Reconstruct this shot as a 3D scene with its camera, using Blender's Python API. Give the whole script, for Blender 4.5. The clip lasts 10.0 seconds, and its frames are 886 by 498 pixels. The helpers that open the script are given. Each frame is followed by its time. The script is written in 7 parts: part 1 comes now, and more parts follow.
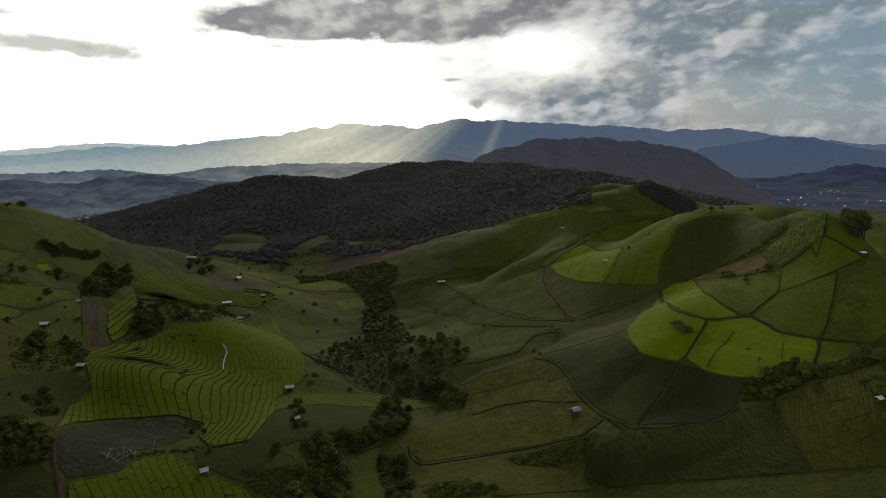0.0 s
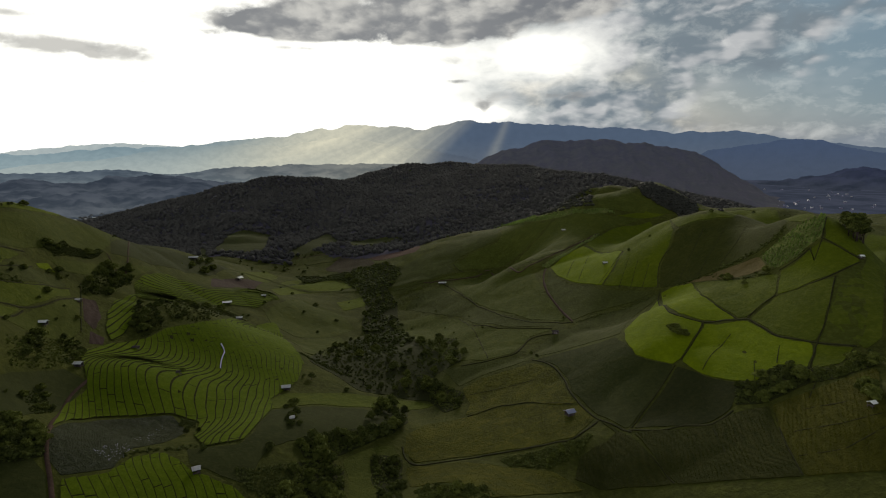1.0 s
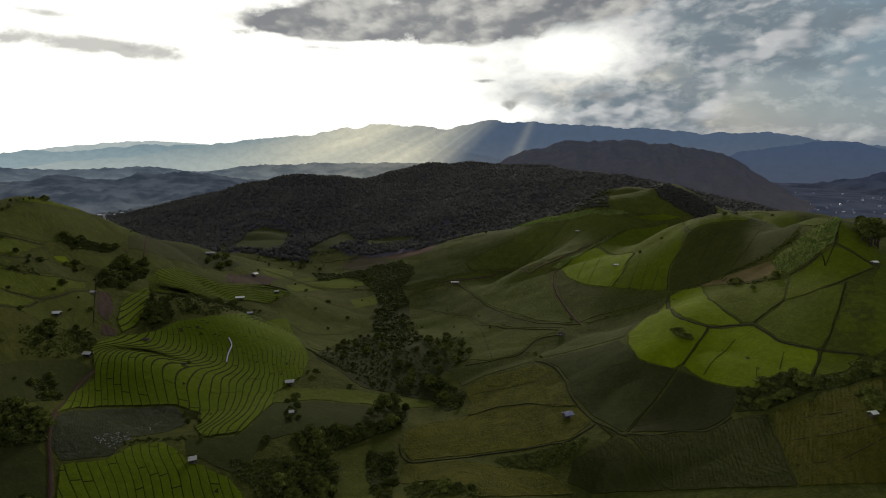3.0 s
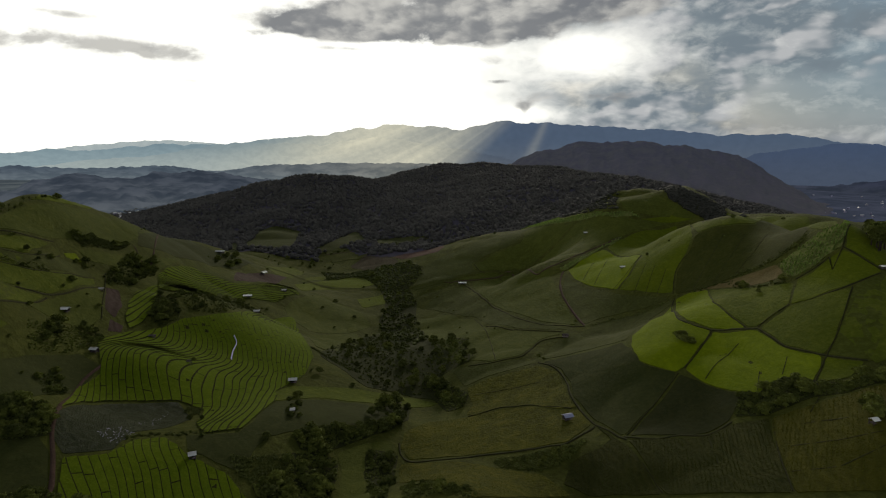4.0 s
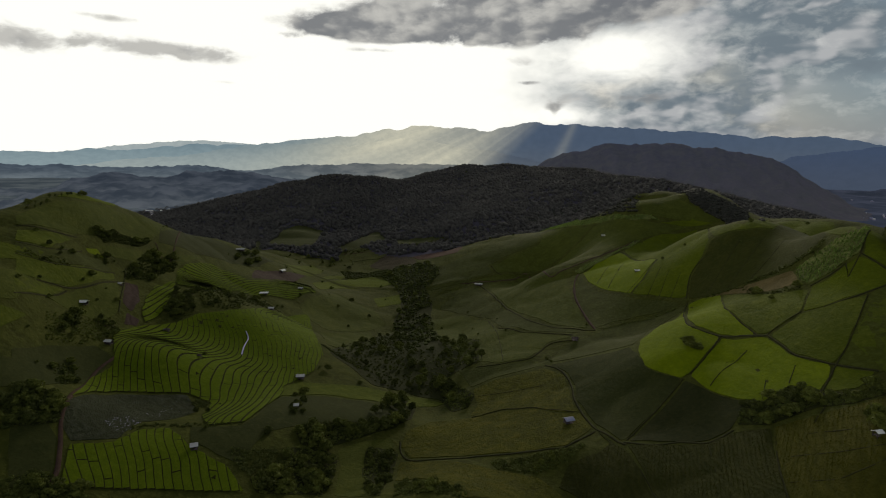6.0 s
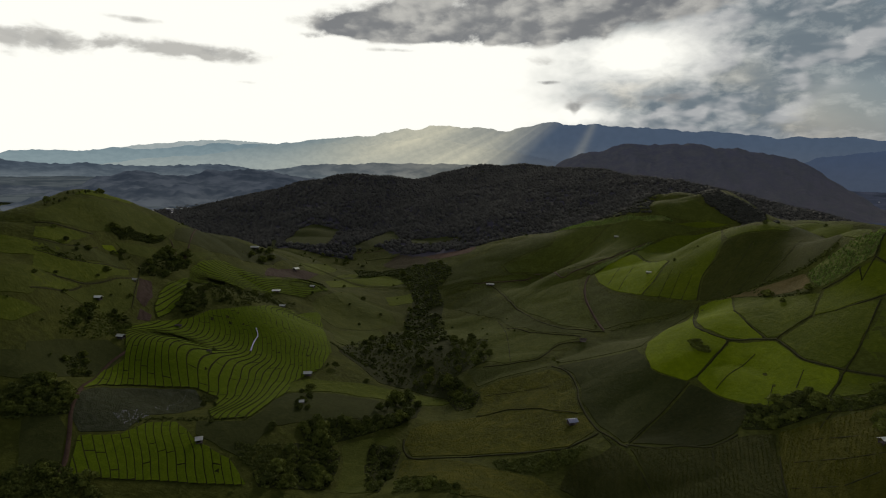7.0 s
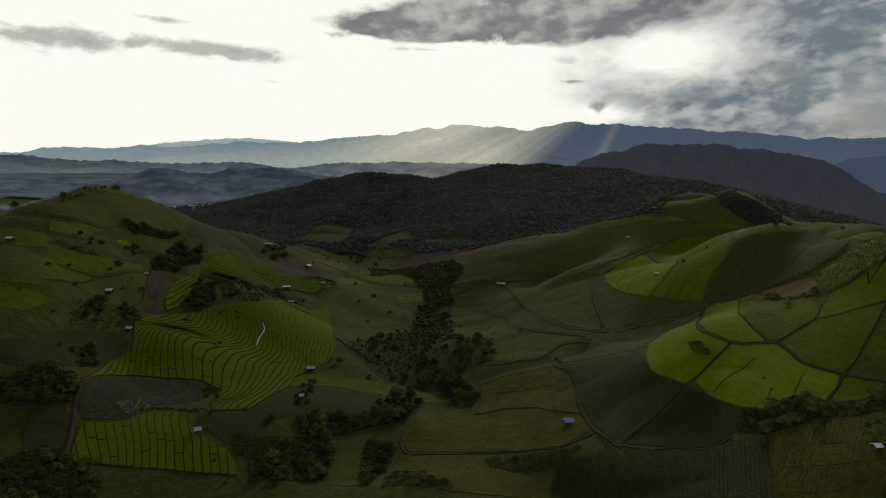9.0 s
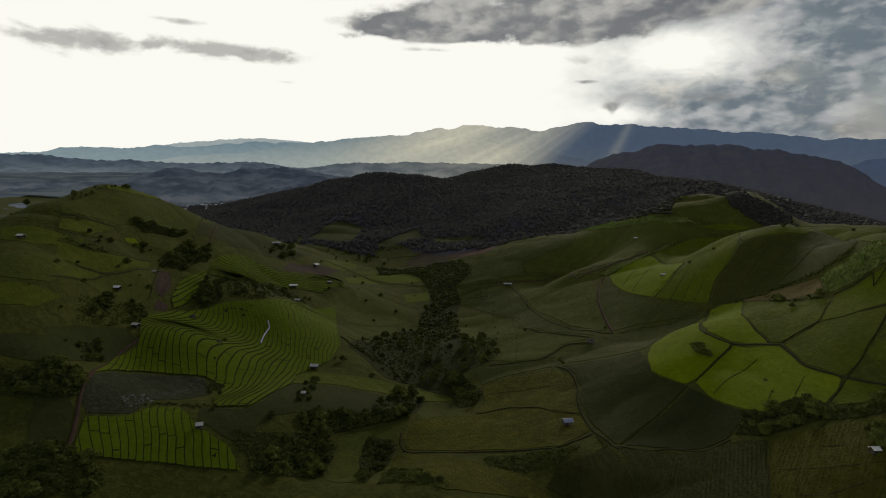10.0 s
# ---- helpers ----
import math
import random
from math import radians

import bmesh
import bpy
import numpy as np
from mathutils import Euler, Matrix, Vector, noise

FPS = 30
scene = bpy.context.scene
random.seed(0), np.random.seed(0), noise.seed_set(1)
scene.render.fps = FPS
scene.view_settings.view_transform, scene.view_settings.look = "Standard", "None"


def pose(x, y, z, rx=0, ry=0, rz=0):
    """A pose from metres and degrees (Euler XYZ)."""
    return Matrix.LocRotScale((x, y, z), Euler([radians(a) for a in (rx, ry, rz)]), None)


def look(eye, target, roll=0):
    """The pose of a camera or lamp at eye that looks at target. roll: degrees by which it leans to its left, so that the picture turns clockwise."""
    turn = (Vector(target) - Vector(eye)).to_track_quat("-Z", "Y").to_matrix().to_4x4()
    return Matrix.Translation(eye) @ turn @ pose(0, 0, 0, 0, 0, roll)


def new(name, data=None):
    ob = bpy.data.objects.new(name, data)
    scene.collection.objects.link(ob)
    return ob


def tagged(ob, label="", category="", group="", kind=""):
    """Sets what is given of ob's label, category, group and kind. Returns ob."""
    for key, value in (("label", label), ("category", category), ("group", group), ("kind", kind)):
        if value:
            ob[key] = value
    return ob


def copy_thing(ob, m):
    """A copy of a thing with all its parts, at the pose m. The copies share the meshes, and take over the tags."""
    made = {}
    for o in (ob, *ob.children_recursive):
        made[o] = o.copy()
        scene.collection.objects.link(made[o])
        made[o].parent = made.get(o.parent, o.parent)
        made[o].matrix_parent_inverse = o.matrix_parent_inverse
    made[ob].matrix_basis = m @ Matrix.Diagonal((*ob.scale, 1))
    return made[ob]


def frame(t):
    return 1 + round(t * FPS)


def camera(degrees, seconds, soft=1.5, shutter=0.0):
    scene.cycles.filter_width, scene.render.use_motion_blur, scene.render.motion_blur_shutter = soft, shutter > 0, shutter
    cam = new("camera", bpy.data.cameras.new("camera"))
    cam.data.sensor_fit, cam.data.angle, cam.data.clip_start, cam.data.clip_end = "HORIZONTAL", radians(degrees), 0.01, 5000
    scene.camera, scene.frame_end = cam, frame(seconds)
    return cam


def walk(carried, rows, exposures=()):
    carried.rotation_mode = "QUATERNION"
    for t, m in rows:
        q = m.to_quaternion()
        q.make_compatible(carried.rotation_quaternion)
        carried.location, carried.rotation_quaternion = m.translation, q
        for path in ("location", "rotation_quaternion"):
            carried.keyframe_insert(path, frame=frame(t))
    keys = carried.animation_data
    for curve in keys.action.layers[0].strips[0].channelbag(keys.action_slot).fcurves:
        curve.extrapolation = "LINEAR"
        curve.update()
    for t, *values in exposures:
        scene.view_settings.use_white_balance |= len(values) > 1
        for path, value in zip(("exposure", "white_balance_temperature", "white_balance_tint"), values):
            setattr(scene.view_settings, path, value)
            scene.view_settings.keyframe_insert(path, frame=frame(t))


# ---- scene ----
cam = camera(78.6, 10.0, soft=1.1)
# seconds, place in metres, turn in degrees
PATH = [
    (0.0, 0.00, 0.00, 100.00, 80.00, -0.00, 0.00),
    (0.5, 2.14, -0.11, 99.92, 80.11, -0.10, 0.38),
    (1.0, 4.36, -0.30, 99.90, 80.15, -0.20, 0.67),
    (1.5, 6.57, -0.52, 99.96, 80.17, -0.27, 1.06),
    (2.0, 9.00, -0.67, 99.92, 80.14, -0.39, 1.70),
    (2.5, 11.54, -0.65, 99.93, 80.08, -0.49, 2.49),
    (4.0, 18.84, -0.89, 100.08, 80.12, -0.88, 4.71),
    (4.5, 21.22, -0.89, 100.11, 80.15, -0.95, 5.33),
    (5.0, 23.62, -0.96, 100.14, 80.18, -1.07, 5.96),
    (5.5, 26.04, -0.93, 100.12, 80.20, -1.13, 6.75),
    (7.0, 33.99, -0.70, 100.18, 80.14, -1.37, 9.63),
    (7.5, 36.55, -0.61, 100.22, 80.11, -1.43, 10.42),
    (8.0, 38.66, -0.60, 100.29, 80.07, -1.50, 10.85),
    (8.5, 40.74, -0.62, 100.30, 80.04, -1.56, 11.28),
    (9.0, 43.17, -0.59, 100.27, 79.99, -1.64, 11.91),
    (9.5, 45.56, -0.58, 100.20, 79.98, -1.67, 12.66),
    (10.0, 47.86, -0.51, 100.10, 79.99, -1.73, 13.21),
]
walk(cam, [(t, pose(*p)) for t, *p in PATH], exposures=[(0.0, -0.03), (2.5, -0.04), (4.5, -0.15), (7.5, -0.32), (10.0, -0.38)])


# ---- node arithmetic ----
class Num:
    """A number inside a node tree, with arithmetic."""

    def __init__(self, tree, out):
        self.tree, self.out = tree, out

    def op(self, kind, *others, clamp=False):
        node = self.tree.nodes.new("ShaderNodeMath")
        node.operation, node.use_clamp = kind, clamp
        for slot, value in zip(node.inputs, (self, *others)):
            if isinstance(value, Num):
                self.tree.links.new(value.out, slot)
            else:
                slot.default_value = value
        return Num(self.tree, node.outputs[0])

    def __add__(self, o): return self.op("ADD", o)
    def __sub__(self, o): return self.op("SUBTRACT", o)
    def __mul__(self, o): return self.op("MULTIPLY", o)
    def __truediv__(self, o): return self.op("DIVIDE", o)
    def clip(self): return self.op("ADD", 0.0, clamp=True)
    def most(self, o): return self.op("MAXIMUM", o)
    def power(self, o): return self.op("POWER", o)
    def bell(self, mid, half):
        """1 at mid, falling to a third at half a width away."""
        d = (self - mid) * (1.0 / half)
        return (d * d * -1.0).op("EXPONENT")

    def rise(self, low, high):
        """0 below low, 1 above high, smooth between."""
        node = self.tree.nodes.new("ShaderNodeMapRange")
        node.interpolation_type = "SMOOTHSTEP"
        self.tree.links.new(self.out, node.inputs[0])
        node.inputs[1].default_value, node.inputs[2].default_value = low, high
        return Num(self.tree, node.outputs[0])


def colour_mix(tree, fac, a, b):
    """a where fac is 0, b where it is 1; colours are triples or sockets."""
    node = tree.nodes.new("ShaderNodeMix")
    node.data_type = "RGBA"
    tree.links.new(fac.out, node.inputs[0]) if isinstance(fac, Num) else setattr(node.inputs[0], "default_value", fac)
    for slot, c in ((node.inputs[6], a), (node.inputs[7], b)):
        if isinstance(c, tuple):
            slot.default_value = (*c, 1)
        else:
            tree.links.new(c, slot)
    return node.outputs[2]


def vector(tree, x, y, z=None):
    node = tree.nodes.new("ShaderNodeCombineXYZ")
    for slot, v in zip(node.inputs, (x, y, z)):
        if v is not None:
            tree.links.new(v.out, slot)
    return node.outputs[0]


def grain(tree, vec, scale, detail=4.0, rough=0.55, bend=0.0):
    """Fractal noise, about 0.25 to 0.75."""
    node = tree.nodes.new("ShaderNodeTexNoise")
    tree.links.new(vec, node.inputs["Vector"])
    node.inputs["Scale"].default_value, node.inputs["Detail"].default_value = scale, detail
    node.inputs["Roughness"].default_value, node.inputs["Distortion"].default_value = rough, bend
    return Num(tree, node.outputs[0])


def split(tree, vec):
    node = tree.nodes.new("ShaderNodeSeparateXYZ")
    tree.links.new(vec, node.inputs[0])
    return [Num(tree, o) for o in node.outputs]


# ---- sky: a broken bank of cloud before a low sun ----
SUN_AZIMUTH, SUN_HEIGHT = 9.5, 11.0
world = bpy.data.worlds.new("world")
scene.world = world
world.use_nodes = True
wt = world.node_tree
wt.nodes.clear()
coords = wt.nodes.new("ShaderNodeTexCoord").outputs["Generated"]
dx, dy, dz = split(wt, coords)
az = dx.op("ARCTAN2", dy) * 57.2958
el = dz.op("ARCSINE") * 57.2958
flat = vector(wt, az * 0.075, el * 0.14)
n_big = grain(wt, flat, 1.3, 9.0, 0.6, 0.35)
n_small = grain(wt, flat, 5.0, 8.0, 0.6, 0.3)
n_soft = grain(wt, vector(wt, az * 0.06, el * 0.13), 1.6, 3.0, 0.5, 0.2)
puffs = grain(wt, vector(wt, az * 0.07, el * 0.15), 4.2, 9.0, 0.58, 0.6)
blob = lambda a, e, ra, re: az.bell(a, ra) * el.bell(e, re)
sky = wt.nodes.new("ShaderNodeTexSky")
sky.sky_type, sky.sun_disc = "NISHITA", False
sky.sun_elevation, sky.sun_rotation = radians(SUN_HEIGHT), radians(SUN_AZIMUTH)
# heaped clouds in the east: rounded billows, lit from the sun's side
def billows(shift_a, shift_e):
    total = None
    for scale, share in ((1.0, 0.6), (2.3, 0.28), (5.1, 0.11), (11.0, 0.04)):
        cell = wt.nodes.new("ShaderNodeTexVoronoi")
        cell.feature, cell.voronoi_dimensions = "SMOOTH_F1", "2D"
        cell.inputs["Scale"].default_value, cell.inputs["Smoothness"].default_value = scale, 0.35
        wt.links.new(vector(wt, az * 0.115 + warp + shift_a, el * 0.23 - warp * 0.6 + shift_e), cell.inputs["Vector"])
        heap = (Num(wt, cell.outputs["Distance"]) * -1.0 + 0.7) * share
        total = heap if total is None else total + heap
    return total


warp = (n_big - 0.5) * 0.45 + (n_small - 0.5) * 0.08
mass = billows(0.0, 0.0)
side = mass - billows(0.10, -0.09)
# how thick the cloud is: banks where they stand, edges torn by noise
bank = (blob(-14, 13.4, 8, 1.2) * 0.95 + blob(-20, 12.1, 5, 0.8) * 0.8 + blob(-12, 11.3, 6, 0.7) + blob(-19, 11.8, 3, 0.5) * 0.8 + blob(-23, 11.0, 2.2, 0.4) * 0.7 + blob(-14, 10.1, 4, 0.3) * 0.6 + blob(-17, 12.9, 4, 0.6) * 0.7 + blob(-6, 12.4, 9, 1.5) + blob(3, 12.4, 6, 1.7) + blob(8, 14.2, 6, 1.6) + blob(-3, 15.2, 12, 1.2) + blob(-33, 8.9, 8, 1.0) * 0.95 + blob(-45, 8.6, 8, 1.5) + blob(-28, 6.4, 4, 0.35) * 0.5 + blob(-38, 11.0, 3, 0.4) * 0.6
        + blob(0.3, 7.4, 3.2, 0.3) * 0.7 + blob(0.2, 9.2, 2.2, 0.7) * 0.6 + blob(10, 6.0, 11, 0.9) * 0.8 + blob(3.4, 5.0, 1.2, 0.5) * 0.55 + blob(3.6, 4.2, 0.5, 0.7) * 0.4 + blob(14, 14.5, 6, 1.4) * 0.8)
over = el.rise(16.0, 24.0)
torn = (n_big - 0.5) * 2.0 + (n_small - 0.5) * 1.3 + (mass - 0.4) * 1.3
thick = (bank * 1.15 + over * 0.75 + torn * (bank + 0.25).clip()).rise(0.42, 0.95)
# glare of the veiled sun over the western half, bright without a disc
glare = (az.rise(9.0, -3.0) + blob(9.5, 9.8, 5.6, 2.6) * 1.25 + blob(5.0, 4.2, 4.0, 1.2) * 0.7 + (n_small - 0.5) * 0.9 * az.rise(-6.0, 6.0)).clip()
body = (side * 2.6 + (mass - 0.35) * 1.3 + (n_soft - 0.5) * 1.6 + 0.36 + blob(14, 9, 7, 5) * 0.32 - blob(31, 13, 12, 4) * 0.2).clip()
east_sky = colour_mix(wt, body.rise(0.15, 0.85), (1.9, 2.35, 2.7), (5.0, 5.15, 5.25))
clear = (blob(31, 4.6, 9.0, 2.5) * 1.25 + blob(38, 9.0, 6.0, 4.0) * 0.9 + blob(33, 14.5, 5.0, 1.8) * 0.6 + (n_small - 0.5) * 0.5 + (mass - 0.4) * -1.3).rise(0.22, 0.75)
blue = colour_mix(wt, 0.9, sky.outputs[0], (1.35, 2.3, 3.1))
east_sky = colour_mix(wt, clear * 0.9, east_sky, blue)
low = el.rise(4.5, 1.0) * az.rise(6.0, 14.0) * 0.5
east_sky = colour_mix(wt, low, east_sky, (2.6, 2.9, 3.3))
open_sky = colour_mix(wt, glare, east_sky, (12.6, 12.5, 11.6))
lining = (az.rise(-18.0, -32.0) * 0.45 + (n_big - 0.5) * 1.6 + (n_small - 0.5) * 1.0 + side * 1.8 + 0.40).clip()
cloud = colour_mix(wt, lining.rise(0.1, 0.9), (2.0, 2.1, 2.25), (6.0, 5.9, 5.5))
whole = colour_mix(wt, thick * 0.95, open_sky, cloud)
whole = colour_mix(wt, over, whole, colour_mix(wt, n_big.rise(0.35, 0.65), (1.7, 1.83, 2.08), (3.1, 3.25, 3.45)))
back = wt.nodes.new("ShaderNodeBackground")
back.inputs[1].default_value = 0.1
wt.links.new(whole, back.inputs[0])
wt.links.new(back.outputs[0], wt.nodes.new("ShaderNodeOutputWorld").inputs[0])

sun = new("sun", bpy.data.lights.new("sun", "SUN"))
sun.data.energy, sun.data.angle, sun.data.color = 1.55, radians(10), (1.0, 0.9, 0.72)
away = Vector((math.sin(radians(SUN_AZIMUTH)), math.cos(radians(SUN_AZIMUTH)), math.tan(radians(SUN_HEIGHT + 9))))
sun.matrix_world = look(away * 1000, (0, 0, 0))


# ---- materials ----
def material(name, rough=0.9):
    m = bpy.data.materials.new(name)
    m.use_nodes = True
    tree = m.node_tree
    shader = tree.nodes["Principled BSDF"]
    shader.inputs["Roughness"].default_value = rough
    shader.inputs["Specular IOR Level"].default_value = 0.05
    return m, tree, shader


def place(tree, which="Object"):
    return tree.nodes.new("ShaderNodeTexCoord").outputs[which]


def relief(tree, shader, height, strength, metres):
    bump = tree.nodes.new("ShaderNodeBump")
    bump.inputs["Strength"].default_value, bump.inputs["Distance"].default_value = strength, metres
    tree.links.new(height.out, bump.inputs["Height"])
    tree.links.new(bump.outputs[0], shader.inputs["Normal"])


def growth(name, dark, mid, light, patch=0.035, tuft=0.9, bumps=0.5, rows=None, sheen=0.03):
    """Plant cover: patches some tens of metres wide, tufts about a metre wide, and, if wanted, planted rows."""
    dark, mid, light = ((r * 0.93, g * 0.87, b * 1.25) for r, g, b in (dark, mid, light))
    m, tree, shader = material(name)
    shader.inputs["Sheen Weight"].default_value, shader.inputs["Sheen Roughness"].default_value = sheen, 0.45
    shader.inputs["Sheen Tint"].default_value = (0.55, 0.62, 0.16, 1)
    p = place(tree)
    broad = grain(tree, p, patch, 5.0, 0.6, 0.6)
    fine = grain(tree, p, tuft, 5.0, 0.65)
    clump = grain(tree, p, tuft * 0.22, 4.0, 0.6, 0.4)
    mixed = colour_mix(tree, (broad.rise(0.32, 0.7) * 0.55 + clump.rise(0.36, 0.64) * 0.45).clip(), dark, mid)
    fleck = (fine.rise(0.40, 0.74) * 0.6 + clump.rise(0.5, 0.75) * 0.35).clip()
    if rows:
        gap, turn, amount = rows
        x, y, z = split(tree, p)
        along = x * math.cos(radians(turn)) + y * math.sin(radians(turn)) + grain(tree, p, 0.05, 2.0) * 14.0
        furrow = (along * (2 * math.pi / gap)).op("SINE") * 0.5 + 0.5
        fleck = (fleck * 0.6 + furrow * amount * grain(tree, p, 0.06, 3.0).rise(0.3, 0.6)).clip()
        fine = fine + furrow * 0.3
    tree.links.new(colour_mix(tree, fleck, mixed, light), shader.inputs["Base Color"])
    relief(tree, shader, fine + clump * 1.5 + grain(tree, p, tuft * 3.5, 3.0) * 0.5, bumps * 0.75, 1.1)
    return m


M_GRASS = growth("meadow_grass", (0.032, 0.041, 0.005), (0.053, 0.064, 0.007), (0.088, 0.098, 0.014), 0.03, 0.5, 0.7)
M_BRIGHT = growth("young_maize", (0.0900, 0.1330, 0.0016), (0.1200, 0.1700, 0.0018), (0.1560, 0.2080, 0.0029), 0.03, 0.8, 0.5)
M_BRIGHT2 = growth("green_maize", (0.0560, 0.0800, 0.0024), (0.0760, 0.1050, 0.0031), (0.1050, 0.1360, 0.0052), 0.03, 0.8, 0.5)
M_GREEN = growth("meadow_green", (0.0508, 0.0710, 0.0045), (0.0723, 0.0970, 0.0055), (0.1096, 0.1350, 0.0115), 0.035, 0.6, 0.6)
M_MIDGREEN = growth("dull_meadow", (0.0418, 0.0570, 0.0055), (0.0588, 0.0750, 0.0075), (0.0904, 0.1050, 0.0135), 0.03, 0.6, 0.6, None)
M_DULL = growth("grey_green_crop", (0.0373, 0.0480, 0.0075), (0.0508, 0.0630, 0.0095), (0.0768, 0.0870, 0.0165), 0.04, 0.7, 0.5)
# M_DARK and M_SHADE: dark growth, with the shade of some slopes painted in
M_DARK = growth("dark_and_shaded_crop", (0.0187, 0.0243, 0.0050), (0.0250, 0.0308, 0.0062), (0.0367, 0.0413, 0.0086), 0.05, 0.7, 0.4)
M_SHADE = growth("dull_and_shaded_crop", (0.0245, 0.0320, 0.0056), (0.0325, 0.0410, 0.0070), (0.0470, 0.0560, 0.0108), 0.04, 0.7, 0.35)
M_OLIVE = growth("olive_crop", (0.0396, 0.0478, 0.0049), (0.0761, 0.0828, 0.0049), (0.1160, 0.1137, 0.0113), 0.03, 0.9, 0.8)
M_ROWS = growth("maize_rows", (0.0390, 0.0450, 0.0032), (0.0520, 0.0560, 0.0038), (0.0760, 0.0750, 0.0072), 0.03, 1.2, 0.8, (2.6, -12, 0.5))
M_ROWS_DARK = growth("dark_maize_rows", (0.0231, 0.0292, 0.0039), (0.0305, 0.0372, 0.0054), (0.0496, 0.0526, 0.0089), 0.03, 1.2, 0.8, (2.6, 8, 0.45))
M_CANE = growth("rough_cane", (0.0443, 0.0624, 0.0097), (0.0961, 0.1261, 0.0163), (0.2211, 0.2444, 0.0605), 0.25, 0.35, 1.0)
M_STRAW = growth("straw_strip", (0.080, 0.068, 0.016), (0.115, 0.095, 0.024), (0.150, 0.125, 0.040), 0.05, 0.8, 0.4)
M_GREY = growth("vegetable_rows", (0.0252, 0.0319, 0.0109), (0.0353, 0.0437, 0.0151), (0.0672, 0.0756, 0.0386), 0.05, 0.55, 0.9)
M_RED = growth("red_soil", (0.055, 0.032, 0.020), (0.075, 0.042, 0.025), (0.100, 0.064, 0.038), 0.04, 0.5, 0.4)
M_BROWN = growth("brown_soil", (0.034, 0.024, 0.014), (0.050, 0.034, 0.020), (0.075, 0.055, 0.034), 0.05, 0.5, 0.5, (3.0, 40, 0.4))
M_BROWNGREEN = growth("brownish_green_crop", (0.0270, 0.0345, 0.0042), (0.0365, 0.0440, 0.0052), (0.0520, 0.0590, 0.0082), 0.05, 0.7, 0.5)
M_FALLOW = growth("reddish_fallow", (0.034, 0.028, 0.012), (0.048, 0.038, 0.017), (0.066, 0.056, 0.026), 0.06, 0.5, 0.5)
M_PATH = growth("worn_earth", (0.040, 0.026, 0.014), (0.060, 0.038, 0.020), (0.085, 0.058, 0.032), 0.1, 0.8, 0.4)
M_PATHDARK = growth("dark_strip", (0.0220, 0.0250, 0.0070), (0.0310, 0.0340, 0.0100), (0.0480, 0.0500, 0.0145), 0.1, 0.6, 0.6)
M_PALE = growth("pale_concrete", (0.45, 0.45, 0.42), (0.55, 0.55, 0.51), (0.65, 0.65, 0.60), 0.4, 1.5, 0.2)
M_RICE = growth("rice_green", (0.0640, 0.1020, 0.0020), (0.0840, 0.1270, 0.0026), (0.1110, 0.1580, 0.0042), 0.05, 1.6, 0.4)
M_BUND = growth("grassy_bund", (0.0199, 0.0229, 0.0046), (0.0291, 0.0321, 0.0061), (0.0420, 0.0444, 0.0092), 0.1, 0.9, 0.5)


def foliage(name, dark, light, shine=0.25):
    """Leaves: every clump its own green, a little light coming through."""
    m, tree, shader = material(name, 0.7)
    geo = tree.nodes.new("ShaderNodeNewGeometry")
    info = tree.nodes.new("ShaderNodeObjectInfo")
    mix = (Num(tree, geo.outputs["Random Per Island"]) * 0.6 + Num(tree, info.outputs["Random"]) * 0.4).clip()
    tint = colour_mix(tree, mix, dark, light)
    tree.links.new(tint, shader.inputs["Base Color"])
    thin = tree.nodes.new("ShaderNodeBsdfTranslucent")
    tree.links.new(tint, thin.inputs[0])
    both = tree.nodes.new("ShaderNodeMixShader")
    both.inputs[0].default_value = shine
    tree.links.new(shader.outputs[0], both.inputs[1])
    tree.links.new(thin.outputs[0], both.inputs[2])
    tree.links.new(both.outputs[0], tree.nodes["Material Output"].inputs[0])
    return m


M_LEAF = foliage("broad_leaves", (0.056, 0.070, 0.016), (0.130, 0.150, 0.034))
M_LEAF_PALE = foliage("pale_leaves", (0.066, 0.082, 0.016), (0.150, 0.170, 0.036))
M_LEAF_DARK = foliage("dark_leaves", (0.042, 0.052, 0.014), (0.092, 0.108, 0.026))
# forest and woodland leaves: greyed and lifted to paint in the haze
M_FOREST = foliage("hazed_forest_leaves", (0.090, 0.089, 0.086), (0.114, 0.112, 0.104), 0.5)
M_WOODS = foliage("hazed_woodland_leaves", (0.050, 0.052, 0.046), (0.085, 0.086, 0.070), 0.5)
M_MAIZE = foliage("maize_leaves", (0.0540, 0.0590, 0.0048), (0.1080, 0.1080, 0.0110), 0.45)
M_MAIZE_DARK = foliage("dark_maize_leaves", (0.0292, 0.0365, 0.0043), (0.0570, 0.0658, 0.0100), 0.45)
M_VEG = foliage("vegetable_leaves", (0.040, 0.052, 0.022), (0.085, 0.100, 0.052), 0.3)
M_CANE_LEAF = foliage("cane_leaves", (0.095, 0.150, 0.030), (0.230, 0.310, 0.080), 0.45)
M_BARK = growth("bark", (0.03, 0.022, 0.015), (0.05, 0.038, 0.026), (0.08, 0.065, 0.05), 1.0, 6.0, 0.6)


# ---- the lie of the land ----
BASE = -28.0
MOUNDS = []


def mound(x, y, height, long, wide, turn):
    MOUNDS.append((x, y, height, long, wide, math.cos(math.radians(turn)), math.sin(math.radians(turn))))


